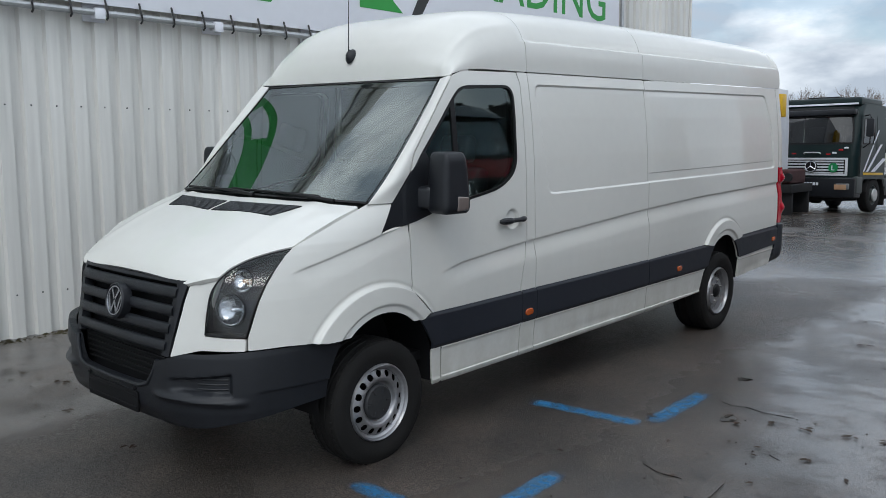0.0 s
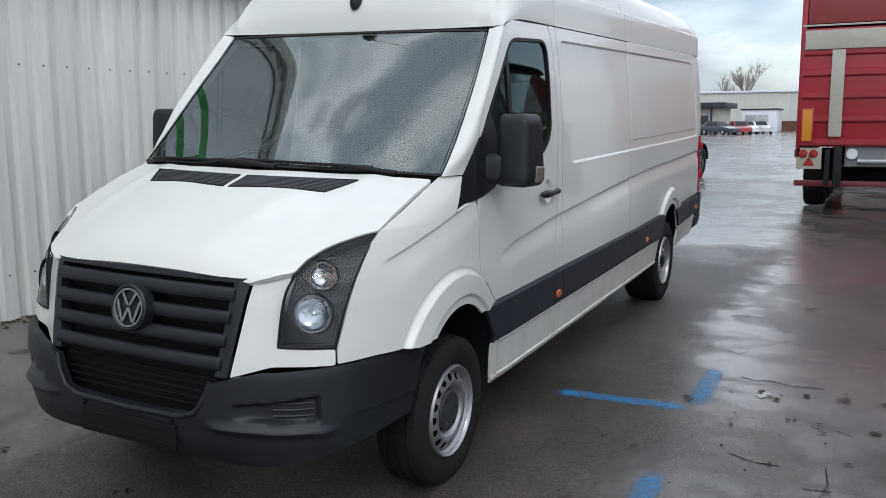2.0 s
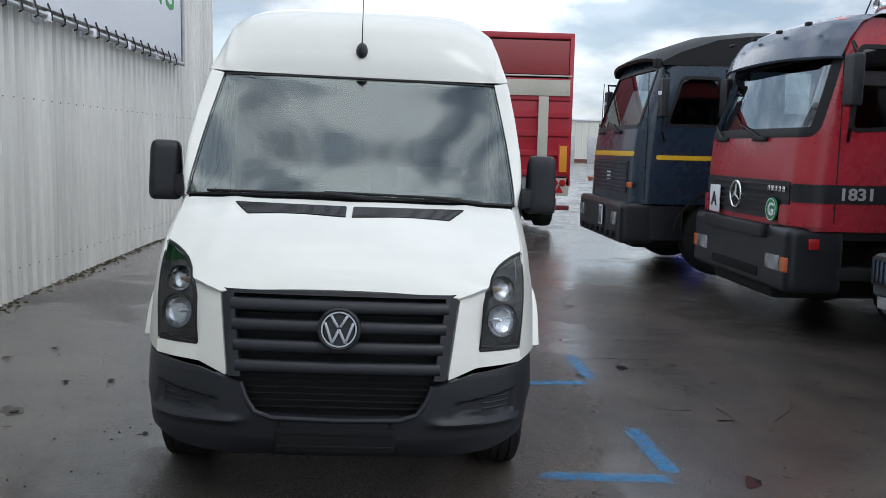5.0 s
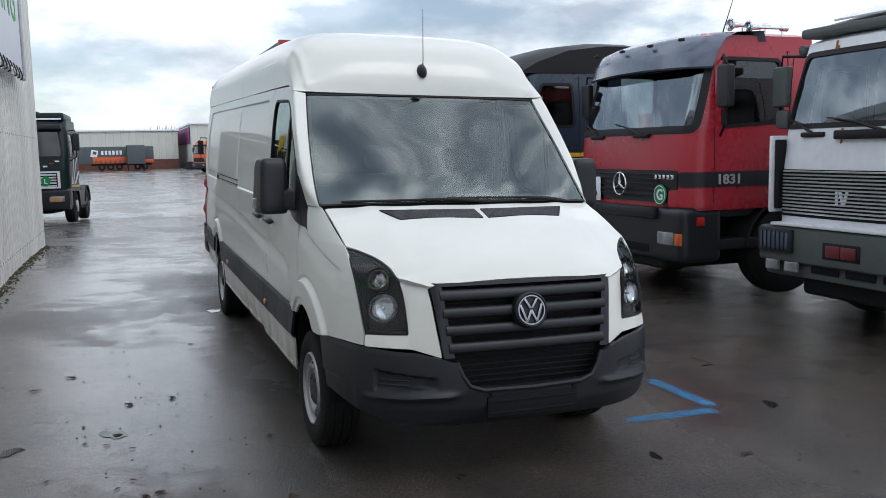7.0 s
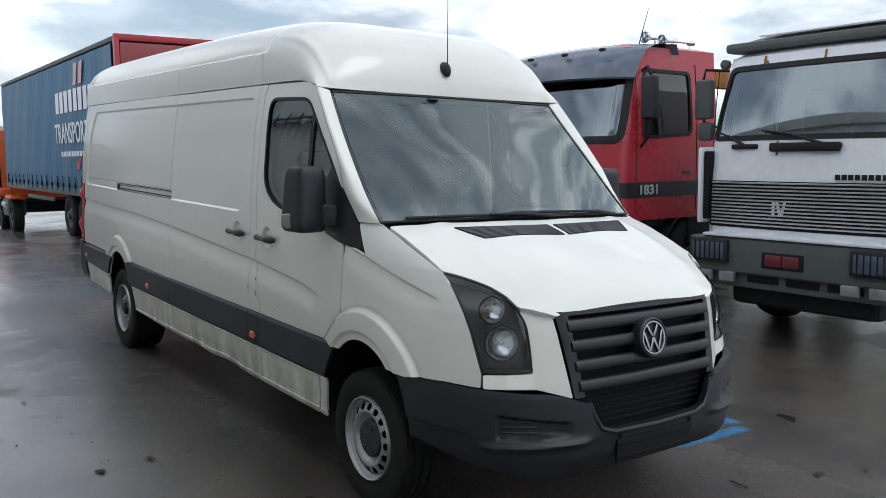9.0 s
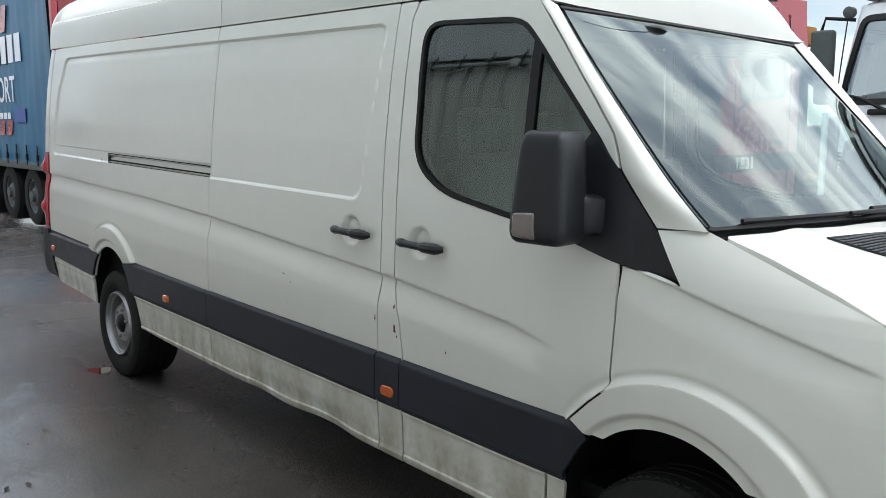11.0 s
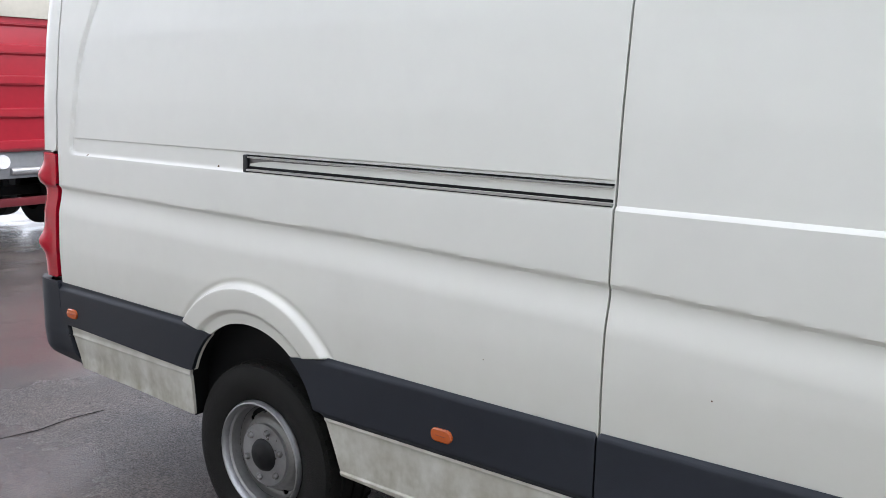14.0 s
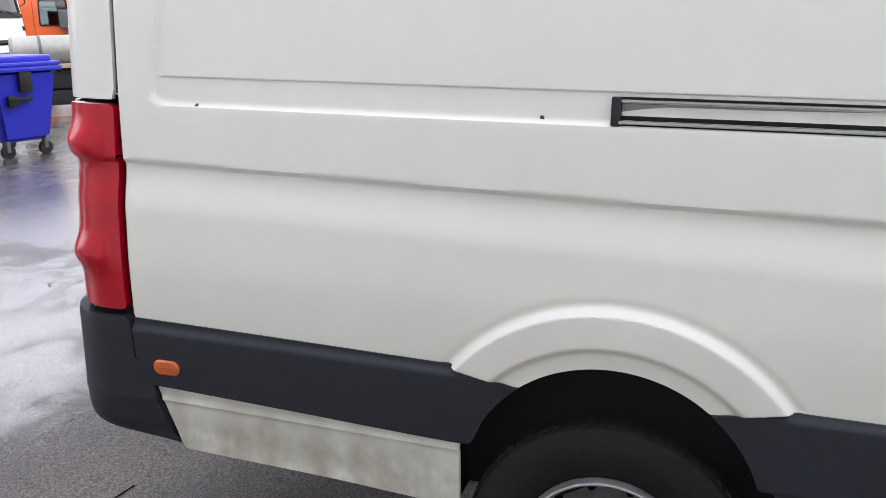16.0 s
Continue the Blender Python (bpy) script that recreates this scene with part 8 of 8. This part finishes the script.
# ---- parked cars ----
def car(x, y, turn, mat, label, estate=0.0):
    root = empty("car", upright(x, y, turn), label, "car", "parked cars")
    ys = [-2.15, -2.12, -1.95, -1.2, -0.75, -0.05, 0.9, 1.55, 2.0, 2.12, 2.15]
    top = [0.55, 0.66, 0.72, 0.88, 0.93, 1.40, 1.44, 1.30 + 0.08 * estate, 1.02 + 0.25 * estate, 0.85, 0.55]
    belt = [min(t, 0.90) for t in top]
    bm = bmesh.new()
    rows = []
    for yy, zt, zb in zip(ys, top, belt):
        w = 0.86 - 0.10 * (abs(yy) / 2.15) ** 4
        rows.append([bm.verts.new(p) for p in ((-w, yy, 0.26), (-w - 0.02, yy, 0.55), (-w, yy, zb * 0.97), (-w * (0.98 if zt < 0.95 else 0.72), yy, zt), (w * (0.98 if zt < 0.95 else 0.72), yy, zt), (w, yy, zb * 0.97), (w + 0.02, yy, 0.55), (w, yy, 0.26))])
    for a, b in zip(rows, rows[1:]):
        for i in range(7):
            bm.faces.new((a[i], a[i + 1], b[i + 1], b[i]))
    bm.faces.new(rows[0][::-1])
    bm.faces.new(rows[-1])
    from_bm("body", bm, mat, root, angle=30)
    for s in (1, -1):
        for y0, y1, y2, y3 in ((-0.55, -0.05, 0.32, 0.32), (0.38, 0.38, 0.95, 1.35)):
            g = bmesh.new()
            pts = ((y0, 0.93), (y1, 1.33), (y2, 1.35), (y3, 0.94))
            g.faces.new([g.verts.new((s * (0.868 - 0.30 * (z - 0.88)), yy, z)) for yy, z in pts])
            from_bm("side_window", g, M_DARKWIN, root, smooth=False)
        for yy in (-1.35, 1.30):
            wh = lathe([(-0.09, 0.19), (-0.09, 0.29), (-0.06, 0.31), (0.06, 0.31), (0.09, 0.29), (0.09, 0.20)], 20, "x", (s * 0.80, yy, 0.31))
            w_ob = from_bm("wheel", wh, M_RUBBER, root)
            from_bm("rim", lathe([(0.075 * s, 0.20), (0.06 * s, 0.10), (0.08 * s, 0.001)], 16, "x", (s * 0.80, yy, 0.31)), M_STEEL, w_ob)
        from_bm("headlamp", box_bm((0.32, 0.10, 0.12), (s * 0.60, -2.08, 0.66), 0.03), M_HEAD, root)
        from_bm("tail_lamp", box_bm((0.26, 0.08, 0.16), (s * 0.64, 2.10, 0.80), 0.03), M_REDREF, root)
    for y0, z0, y1, z1 in ((-0.74, 0.945, -0.08, 1.395), (1.60, 1.285 + 0.08 * estate, 1.98, 1.04 + 0.25 * estate)):
        g = bmesh.new()
        g.faces.new([g.verts.new(p) for p in ((-0.66, y0, z0 + 0.012), (0.66, y0, z0 + 0.012), (0.56, y1, z1 + 0.012), (-0.56, y1, z1 + 0.012))])
        from_bm("screen", g, M_DARKWIN, root, smooth=False)
    return root


car(-13.2, 93.0, 55, paint("car_dark_blue", (0.02, 0.028, 0.05), 0.25), "dark blue saloon car parked by the office")
car(-11.6, 96.5, 24, paint("car_red", (0.30, 0.02, 0.025), 0.25), "red hatchback parked by the office", 1.0)
car(-11.2, 99.0, 24, paint("car_white", (0.70, 0.70, 0.70), 0.25), "white hatchback parked by the office", 1.0)
car(-9.9, 100.0, 24, paint("car_silver", (0.50, 0.51, 0.53), 0.25), "silver estate car parked by the office", 1.0)


# ---- far trailers and lorries ----
def far_trailer(x, y, label):
    root = empty("trailer", upright(x, y, 0), label, "trailer", "far trailers")
    from_bm("body", box_bm((10.6, 2.5, 2.25), (0, 1.25, 2.02), 0.04), M_CURT2, root, "grey curtain side")
    from_bm("lower_strip", box_bm((5.0, 0.03, 0.85), (0.15, -0.02, 1.38), 0.005), M_TORANGE, root)
    from_bm("lower_strip", box_bm((1.5, 0.03, 0.45), (4.5, -0.02, 1.20), 0.005), M_TORANGE, root)
    for k in range(8):
        from_bm("stripe", box_bm((0.20, 0.03, 0.34), (-2.0 + 0.60 * k, -0.04, 1.16), 0.002, rot=Matrix.Rotation(radians(30), 4, "Y")), M_CURT2, root)
    for k in range(6):
        from_bm("logo_bar", box_bm((0.30, 0.03, 0.55), (-1.15 + 0.46 * k, -0.02, 2.35), 0.002), M_SIGN, root)
    from_bm("logo_patch", box_bm((0.85, 0.03, 0.95), (-2.15, -0.02, 2.25), 0.002, rot=Matrix.Rotation(radians(12), 4, "Y")), M_SIGN, root)
    from_bm("logo_patch", box_bm((0.45, 0.03, 0.40), (-2.10, -0.045, 2.35), 0.002, rot=Matrix.Rotation(radians(12), 4, "Y")), M_CURT2, root)
    for xx in (-1.3, -0.2, 0.9, 3.2, 4.1):
        from_bm("wheel", lathe([(-0.15, 0.2), (-0.15, 0.45), (0.15, 0.45), (0.15, 0.2)], 18, "y", (xx, 0.3, 0.46)), M_RUBBER, root)
    from_bm("frame", box_bm((7.6, 1.6, 0.25), (1.2, 1.25, 0.78)), M_SHAFT, root)
    return root


far_trailer(-1.55, 118.0, "grey curtain trailer with orange striped lower panel")
crate = empty("container", upright(1.4, 115.2, 0), "dark grey container standing before the far trailer", "container")
from_bm("body", box_bm((2.3, 2.2, 2.45), (0, 1.1, 2.05), 0.04), M_CURT2, crate)
for xx in (-1.0, 1.0):
    from_bm("leg", box_bm((0.16, 1.9, 0.86), (xx, 1.1, 0.42), 0.02), M_SHAFT, crate)
from_bm("corner_post", box_bm((0.08, 0.04, 2.3), (-1.12, -0.01, 2.05), 0.01), M_SHAFT, crate)
for x, y, turn in ((7.0, 90.0, -62), (8.3, 92.5, -58), (9.7, 88.5, -58)):
    plain_tractor(upright(x, y, turn), M_TORANGE, "orange lorry parked far across the yard", high=3.2, group="far orange lorries")

# dark scrap and pump parts stacked at the corner hall
rng = random.Random(11)
heap = bmesh.new()
for k in range(26):
    sx, sy, sz = rng.uniform(0.4, 1.4), rng.uniform(0.4, 1.2), rng.uniform(0.3, 1.1)
    box_bm((sx, sy, sz), (rng.uniform(-3, 3), rng.uniform(-1, 1), sz / 2 + rng.choice((0, 0, 0.5))), 0.05, heap, Matrix.Rotation(rng.uniform(0, 3), 4, "Z"), 1)
for k in range(8):
    x, y = rng.uniform(-3, 3), rng.uniform(-1, 1)
    tube([(x, y, 0), (x + rng.uniform(-0.6, 0.6), y, rng.uniform(1.0, 2.2))], 0.09, 8, heap)
scrap = from_bm("scrap_heap", heap, M_SHAFT)
scrap.matrix_basis = upright(10.5, 112.0, 0)
tagged(scrap, "dark stacked scrap and pump parts by the hall", "scrap", kind="stuff")


# ---- bare trees ----
def tree_meshes(seed, height):
    """Trunk with limbs, and a crown of fine twigs."""
    r = random.Random(seed)
    wood_v, wood_f, twig_v, twig_f = [], [], [], []

    def limb(p, d, length, rad, depth):
        nseg = 3 if depth < 3 else 2
        v, f = (wood_v, wood_f) if depth < 3 else (twig_v, twig_f)
        n = 6 if depth < 2 else 3
        rings = []
        q = Vector(p)
        dd = Vector(d)
        for k in range(nseg + 1):
            rr = rad * (1 - 0.55 * k / nseg)
            side = dd.cross(Vector((0.31, 0.2, 0.93))).normalized()
            up = side.cross(dd).normalized()
            rings.append(len(v))
            for j in range(n):
                t = 2 * math.pi * j / n
                v.append(tuple(q + rr * (math.cos(t) * side + math.sin(t) * up)))
            if k < nseg:
                q = q + dd * (length / nseg)
                dd = (dd + Vector((r.uniform(-0.2, 0.2), r.uniform(-0.2, 0.2), r.uniform(-0.03, 0.16)))).normalized()
        for a, b in zip(rings, rings[1:]):
            for j in range(n):
                f.append((a + j, a + (j + 1) % n, b + (j + 1) % n, b + j))
        if depth >= 5:
            return
        for k in range((5, 4, 4, 4, 3)[depth]):
            t = r.uniform(0.35, 1.0) if depth else r.uniform(0.45, 1.0)
            base = Vector(p).lerp(q, t)
            spread = r.uniform(0.35, 0.75)
            nd = (dd + spread * Vector((r.uniform(-1, 1), r.uniform(-1, 1), r.uniform(-0.25, 0.7)))).normalized()
            limb(base, nd, length * r.uniform(0.50, 0.72), max(rad * 0.5, 0.013), depth + 1)

    limb((0, 0, -0.2), (0, 0, 1), height * 0.42, height * 0.022, 0)
    return wood_v, wood_f, twig_v, twig_f


TREES = []
for seed, h in ((3, 14.0), (8, 12.0), (21, 15.0)):
    wv, wf, tv, tf = tree_meshes(seed, h)
    root = empty("tree")
    part("trunk", wv, wf, M_BARK, root)
    part("crown", tv, tf, M_BARK, root, "bare brown twigs")
    TREES.append(root)
spots = [(-18.0, 150, 0.86, 2), (-21.5, 153, 0.72, 0), (-24.0, 152, 0.62, 1), (-14.5, 155, 0.55, 1), (-31.5, 150, 0.95, 0), (-34.5, 148, 1.0, 1), (-37.5, 150, 0.95, 2), (-40.5, 149, 1.05, 0), (-43.5, 151, 1.0, 1), (-46.5, 150, 1.0, 2), (-50.0, 150, 1.1, 0),
         (-54, 151, 1.0, 1), (-30, 155, 0.85, 2), (-33, 154, 1.0, 0), (-36, 156, 1.1, 1), (-39, 155, 0.95, 0), (-42, 156, 1.1, 2), (-45, 155, 1.0, 1), (-48, 156, 1.1, 0), (-52, 157, 1.1, 2), (-57, 156, 1.1, 0), (-28, 157, 0.8, 1), (-10.5, 158, 0.48, 0), (-6.5, 160, 0.45, 2)]
for k, (x, y, s, which) in enumerate(spots):
    m = upright(x, y, 57 * k) @ Matrix.Diagonal((s, s, s, 1))
    if k in (0, 1, 2):
        first = TREES[(2, 0, 1)[k]]
        first.matrix_basis = m
        tagged(first, "bare winter tree behind the far hall", "tree", "bare trees")
    else:
        copy_thing(TREES[which], m)

# low hedge of scrub on the horizon
scrub_v, scrub_f = [], []
r5 = random.Random(5)
for k in range(1500):
    x, y = r5.uniform(-70, 45), r5.uniform(158, 170)
    h = 3.0 + 2.4 * math.sin(x * 0.23) * math.sin(x * 0.071 + 1) + r5.uniform(0, 2.6)
    dx, dy = r5.uniform(-0.9, 0.9), r5.uniform(-0.5, 0.5)
    b = len(scrub_v)
    scrub_v += [(x - 0.07, y, 0), (x + 0.07, y, 0), (x + dx + 0.02, y + dy, h), (x + dx * 2.1, y + dy, h * 0.9), (x + dx * 0.6 - 0.3, y, h * 0.55)]
    scrub_f += [(b, b + 1, b + 2), (b, b + 1, b + 3), (b, b + 2, b + 4)]
scrub = part("scrub", scrub_v, scrub_f, M_BARK, None, smooth=False)
tagged(scrub, "distant strip of bare scrub along the horizon", "scrub", kind="stuff")


# ---- paint, puddles, cracks and debris on the yard ----
M_BLUEPAINT = material("blue_spray_paint", (0.045, 0.26, 0.54), 0.5, 0, 0.35, 0, 0.25, 6, 0.5, 110, 0.15)
n, l = M_BLUEPAINT.node_tree.nodes, M_BLUEPAINT.node_tree.links
tc, nz, mr, trn, mx = n.new("ShaderNodeTexCoord"), n.new("ShaderNodeTexNoise"), n.new("ShaderNodeMapRange"), n.new("ShaderNodeBsdfTransparent"), n.new("ShaderNodeMixShader")
nz.inputs["Scale"].default_value, nz.inputs["Detail"].default_value, nz.inputs["Roughness"].default_value = 14, 9, 0.75
mr.inputs["From Min"].default_value, mr.inputs["From Max"].default_value = 0.76, 1.32
mr.inputs["To Max"].default_value = 0.8
l.new(tc.outputs["Object"], nz.inputs["Vector"])
fade, dust = n.new("ShaderNodeAttribute"), n.new("ShaderNodeMath")
fade.attribute_name = "fade"
dust.operation = "MULTIPLY_ADD"
dust.inputs[1].default_value = 0.62
l.new(fade.outputs["Fac"], dust.inputs[0])
l.new(nz.outputs[0], dust.inputs[2])
l.new(dust.outputs[0], mr.inputs["Value"])
l.new(mr.outputs[0], mx.inputs[0])
l.new(trn.outputs[0], mx.inputs[1])
l.new(n["Principled BSDF"].outputs[0], mx.inputs[2])
l.new(mx.outputs[0], n["Material Output"].inputs[0])
M_WORNLINE = M_BLUEPAINT.copy()
M_WORNLINE.name = "worn_white_line"
for nd in M_WORNLINE.node_tree.nodes:
    if nd.type == "VECT_MATH":
        nd.inputs[0].default_value = (0.5, 0.5, 0.5)
    if nd.type == "MAP_RANGE" and abs(nd.inputs["From Min"].default_value - 0.76) < 1e-3:
        nd.inputs["From Min"].default_value, nd.inputs["From Max"].default_value = 1.0, 1.26
M_CRACK = material("crack_dirt", (0.006, 0.005, 0.004), 0.9, 0, 0.1, 0, 0.3, 20)
M_PUDDLE = material("standing_water", (0.012, 0.011, 0.010), 0.025, 0, 0.6, 0, 0.2, 4)
M_LEAF = material("rotting_leaf", (0.040, 0.024, 0.014), 0.6, 0, 0.3, 0, 0.4, 30, 0.2, 90)
M_TWIG = material("dead_twig", (0.030, 0.022, 0.016), 0.7, 0, 0.3, 0, 0.3, 20)
M_MOSS = material("gutter_dirt", (0.050, 0.044, 0.026), 0.95, 0, 0.1, 0, 0.5, 9, 0.5, 40)


def on_yard(x, y, dz):
    """A point of the van's frame laid on the yard."""
    p = LEAN @ Vector((x, y, 0))
    return (p.x, p.y, float(ground_z(p.x, p.y)) + dz)


def strip_on(name, pts, width, mat, dz, label, category, rough=0.0, seed=1):
    r = random.Random(seed)
    line = []
    for (x0, y0), (x1, y1) in zip(pts, pts[1:]):
        k = max(2, int(math.hypot(x1 - x0, y1 - y0) / 0.05))
        line += [(x0 + (x1 - x0) * i / k, y0 + (y1 - y0) * i / k) for i in range(k)]
    line.append(pts[-1])
    v, thin = [], []
    across = (-1.0, -0.62, -0.25, 0.25, 0.62, 1.0)
    for i, (x, y) in enumerate(line):
        a, b = line[max(i - 1, 0)], line[min(i + 1, len(line) - 1)]
        d = math.hypot(b[0] - a[0], b[1] - a[1])
        nx, ny = -(b[1] - a[1]) / d, (b[0] - a[0]) / d
        w = width / 2 * (1 + r.uniform(-rough, rough))
        end = min(1.0, 0.25 + min(i, len(line) - 1 - i) / 2.5)
        for q in across:
            v.append(on_yard(x + nx * w * q, y + ny * w * q, dz))
            thin.append(end * (0.0 if abs(q) == 1 else 0.75 if abs(q) > 0.5 else 1.0))
    m = len(across)
    f = [(m * i + j, m * i + j + 1, m * (i + 1) + j + 1, m * (i + 1) + j) for i in range(len(line) - 1) for j in range(m - 1)]
    ob = part(name, v, f, mat, None, smooth=False)
    ob.data.attributes.new("fade", "FLOAT", "POINT").data.foreach_set("value", thin)
    return tagged(ob, label, category)


for a, b in (((0.93, 1.37), (1.78, 1.46)), ((1.775, 1.50), (1.765, 2.33)), ((1.03, -0.31), (1.82, -0.33)), ((1.815, -0.29), (1.78, 0.52))):
    strip_on("paint_line", (a, b), 0.175, M_BLUEPAINT, 0.0035, "faded blue spray paint line on wet asphalt", "marking", 0.08, int(a[0] * 100))
for k, (a, b, w) in enumerate((((0.42, 13.23), (1.34, 13.77), 0.10), ((-2.06, 12.92), (-0.46, 13.05), 0.10), ((-0.9, 7.66), (-0.3, 7.72), 0.05), ((-7.5, 31), (3.0, 33), 0.14), ((-3.5, 46), (8.0, 48), 0.16), ((-12, 62), (6.0, 62.5), 0.18))):
    strip_on("worn_line", (a, b), w, M_WORNLINE, 0.004, "worn white painted line on the yard", "marking", 0.3, k)

CRACKS = (((1.93, 2.20), (2.02, 2.16), (2.10, 2.19), (2.24, 2.15), (2.42, 2.17)), ((2.06, 0.90), (2.18, 0.84), (2.31, 0.85)),
          ((2.53, 1.47), (2.61, 1.42)), ((-1.15, 6.08), (-0.9, 6.04), (-0.7, 6.07), (-0.52, 6.05)), ((-0.98, 4.55), (-0.86, 4.50), (-0.80, 4.57)), ((-0.78, 3.76), (-0.66, 3.72)), ((2.7, 3.3), (2.86, 3.27), (3.0, 3.31)))
for k, pts in enumerate(CRACKS):
    strip_on("crack", pts, 0.009, M_CRACK, 0.002, "narrow dark crack in the asphalt", "crack", 0.5, 40 + k)


def blot(name, x, y, rx, ry, mat, dz, label, category, seed, turn=0.0, n=26, dish=0.0):
    r = random.Random(seed)
    ph = [r.uniform(0, 6.28) for _ in range(4)]
    ring = []
    for k in range(n):
        t = 2 * math.pi * k / n
        q = 1 + 0.22 * math.sin(2 * t + ph[0]) + 0.14 * math.sin(3 * t + ph[1]) + 0.10 * math.sin(5 * t + ph[2]) + 0.06 * math.sin(8 * t + ph[3])
        a, b = rx * q * math.cos(t), ry * q * math.sin(t)
        ring.append((x + a * math.cos(turn) - b * math.sin(turn), y + a * math.sin(turn) + b * math.cos(turn)))
    v = [on_yard(px, py, dz) for px, py in ring] + [on_yard(x, y, dz + dish)]
    ob = part(name, v, [(k, (k + 1) % n, n) for k in range(n)], mat, None)
    return tagged(ob, label, category)


for k, (x, y, rx, ry) in enumerate(((0.88, -0.91, 0.03, 0.05), (2.23, -0.35, 0.07, 0.05), (-2.06, 0.53, 0.09, 0.06), (-1.02, 4.47, 0.06, 0.10), (-2.62, 0.41, 0.07, 0.05), (2.11, 1.90, 0.07, 0.04), (1.83, 2.81, 0.06, 0.04), (1.64, 2.86, 0.03, 0.03), (2.48, 0.66, 0.012, 0.08))):
    blot("puddle", x, y, rx, ry, M_PUDDLE, 0.003, "shallow puddle of rain water in worn asphalt" if rx > 0.2 else "small dark water-filled hole in the asphalt", "puddle", k, k)
leaf_spots = [(1.38, -1.09), (1.42, -1.06), (1.73, 1.61), (-2.58, 1.69), (-1.64, 1.17), (-1.98, 1.14), (-1.18, 0.16), (-2.35, 1.98), (-1.82, -0.48), (3.29, 0.5), (-2.32, -0.57), (-1.91, -0.51), (-1.19, -0.77), (-0.3, -0.83), (-2.05, 0.51), (2.1, 1.95), (2.32, 1.98), (2.16, 1.86), (2.55, 2.0), (2.8, 2.05), (2.97, 2.08), (3.4, 3.2), (2.9, 3.9), (3.1, 5.1), (2.2, 4.4), (1.9, 5.4), (2.7, 1.5), (3.6, 1.6)]


def leaf_into(v, f, x, y, size, r):
    """A curled leaf with a midrib fold."""
    t, curl = r.uniform(0, 6.28), r.uniform(0.1, 0.45) * size
    out = ((-1, 0), (-0.5, 0.42), (0.2, 0.5), (0.75, 0.25), (1.1, 0), (0.75, -0.25), (0.2, -0.5), (-0.5, -0.42))
    b = len(v)
    for a, c in out:
        a, c = a * size * r.uniform(0.85, 1.1), c * size * r.uniform(0.7, 1.1)
        px, py, pz = on_yard(x + a * math.cos(t) - c * math.sin(t), y + a * math.sin(t) + c * math.cos(t), 0.005)
        v.append((px, py, pz + abs(c) / size * curl))
    f += [(b, b + 1, b + 2, b + 3), (b, b + 3, b + 4, b + 5), (b, b + 5, b + 6, b + 7)]


r6 = random.Random(6)
for x, y in leaf_spots:
    v, f = [], []
    for k in range(3):
        leaf_into(v, f, x + r6.uniform(-0.035, 0.035), y + r6.uniform(-0.035, 0.035), r6.uniform(0.018, 0.034), r6)
    tagged(part("leaf_clump", v, f, M_LEAF, None, smooth=False), "wet brown rotting leaves on asphalt", "leaves", "leaf clumps")
v, f = [], []
for k in range(420):
    x, y = (r6.uniform(1.1, 4.6), r6.uniform(-3.0, 12.0)) if k % 3 else (r6.uniform(-3.3, -1.0), r6.uniform(-3.5, 8.5))
    leaf_into(v, f, x, y, r6.choice((0.008, 0.011, 0.015, 0.024)), r6)
tagged(part("leaf_litter", v, f, M_LEAF, None, smooth=False), "scattered crumbs of brown leaves and grit", "leaves", kind="stuff")
# little stones
v, f = [], []
for k in range(700):
    x, y = (r6.uniform(1.0, 4.6), r6.uniform(-3.0, 9.0)) if k % 2 else (r6.uniform(-3.4, -1.0), r6.uniform(-4.5, 8.0))
    s = r6.uniform(0.003, 0.008)
    px, py, pz = on_yard(x, y, 0.0)
    b = len(v)
    v += [(px - s, py, pz), (px, py - s, pz), (px + s * 1.2, py, pz), (px, py + s * 0.9, pz), (px + s * 0.2, py, pz + s * 1.1)]
    f += [(b, b + 1, b + 4), (b + 1, b + 2, b + 4), (b + 2, b + 3, b + 4), (b + 3, b, b + 4)]
tagged(part("grit", v, f, M_TWIG, None, smooth=False), "loose grey grit scattered over the yard", "grit", kind="stuff")
for k, pts in enumerate((((2.51, 0.91), (2.53, 0.72), (2.50, 0.56)), ((2.81, 0.66), (3.02, 0.88), (3.16, 1.17)))):
    p3 = [on_yard(x, y, 0.006 + 0.006 * (i == 1)) for i, (x, y) in enumerate(pts)]
    a, b = Vector(p3[1]), Vector(p3[2])
    bm = tube(p3, [0.003, 0.0026, 0.0016], 6)
    tube([a.lerp(b, 0.4), a.lerp(b, 0.7) + Vector((0.04, -0.03, 0.006))], [0.002, 0.001], 5, bm)
    tagged(from_bm("twig", bm, M_TWIG), "dead dark twig lying on the asphalt", "twig", "twigs")
# dirt and moss along the wall's foot
v, f = [], []
wm = wall_m
for k in range(900):
    yy = r6.uniform(-1.0, WL)
    xx = 0.05 + abs(r6.gauss(0, 0.07))
    p = wm @ Vector((xx, yy, 0))
    s = r6.uniform(0.008, 0.030)
    z = float(ground_z(p.x, p.y))
    b = len(v)
    t = r6.uniform(0, 6.28)
    v += [(p.x + s * math.cos(t + q), p.y + s * math.sin(t + q), z - 0.001) for q in (0, 1.6, 3.1, 4.7)] + [(p.x, p.y, z + s * r6.uniform(0.3, 0.8))]
    f += [(b, b + 1, b + 4), (b + 1, b + 2, b + 4), (b + 2, b + 3, b + 4), (b + 3, b, b + 4)]
tagged(part("wall_foot_dirt", v, f, M_MOSS, None), "dirt, moss and leaf crumbs along the wall foot", "dirt", kind="stuff")
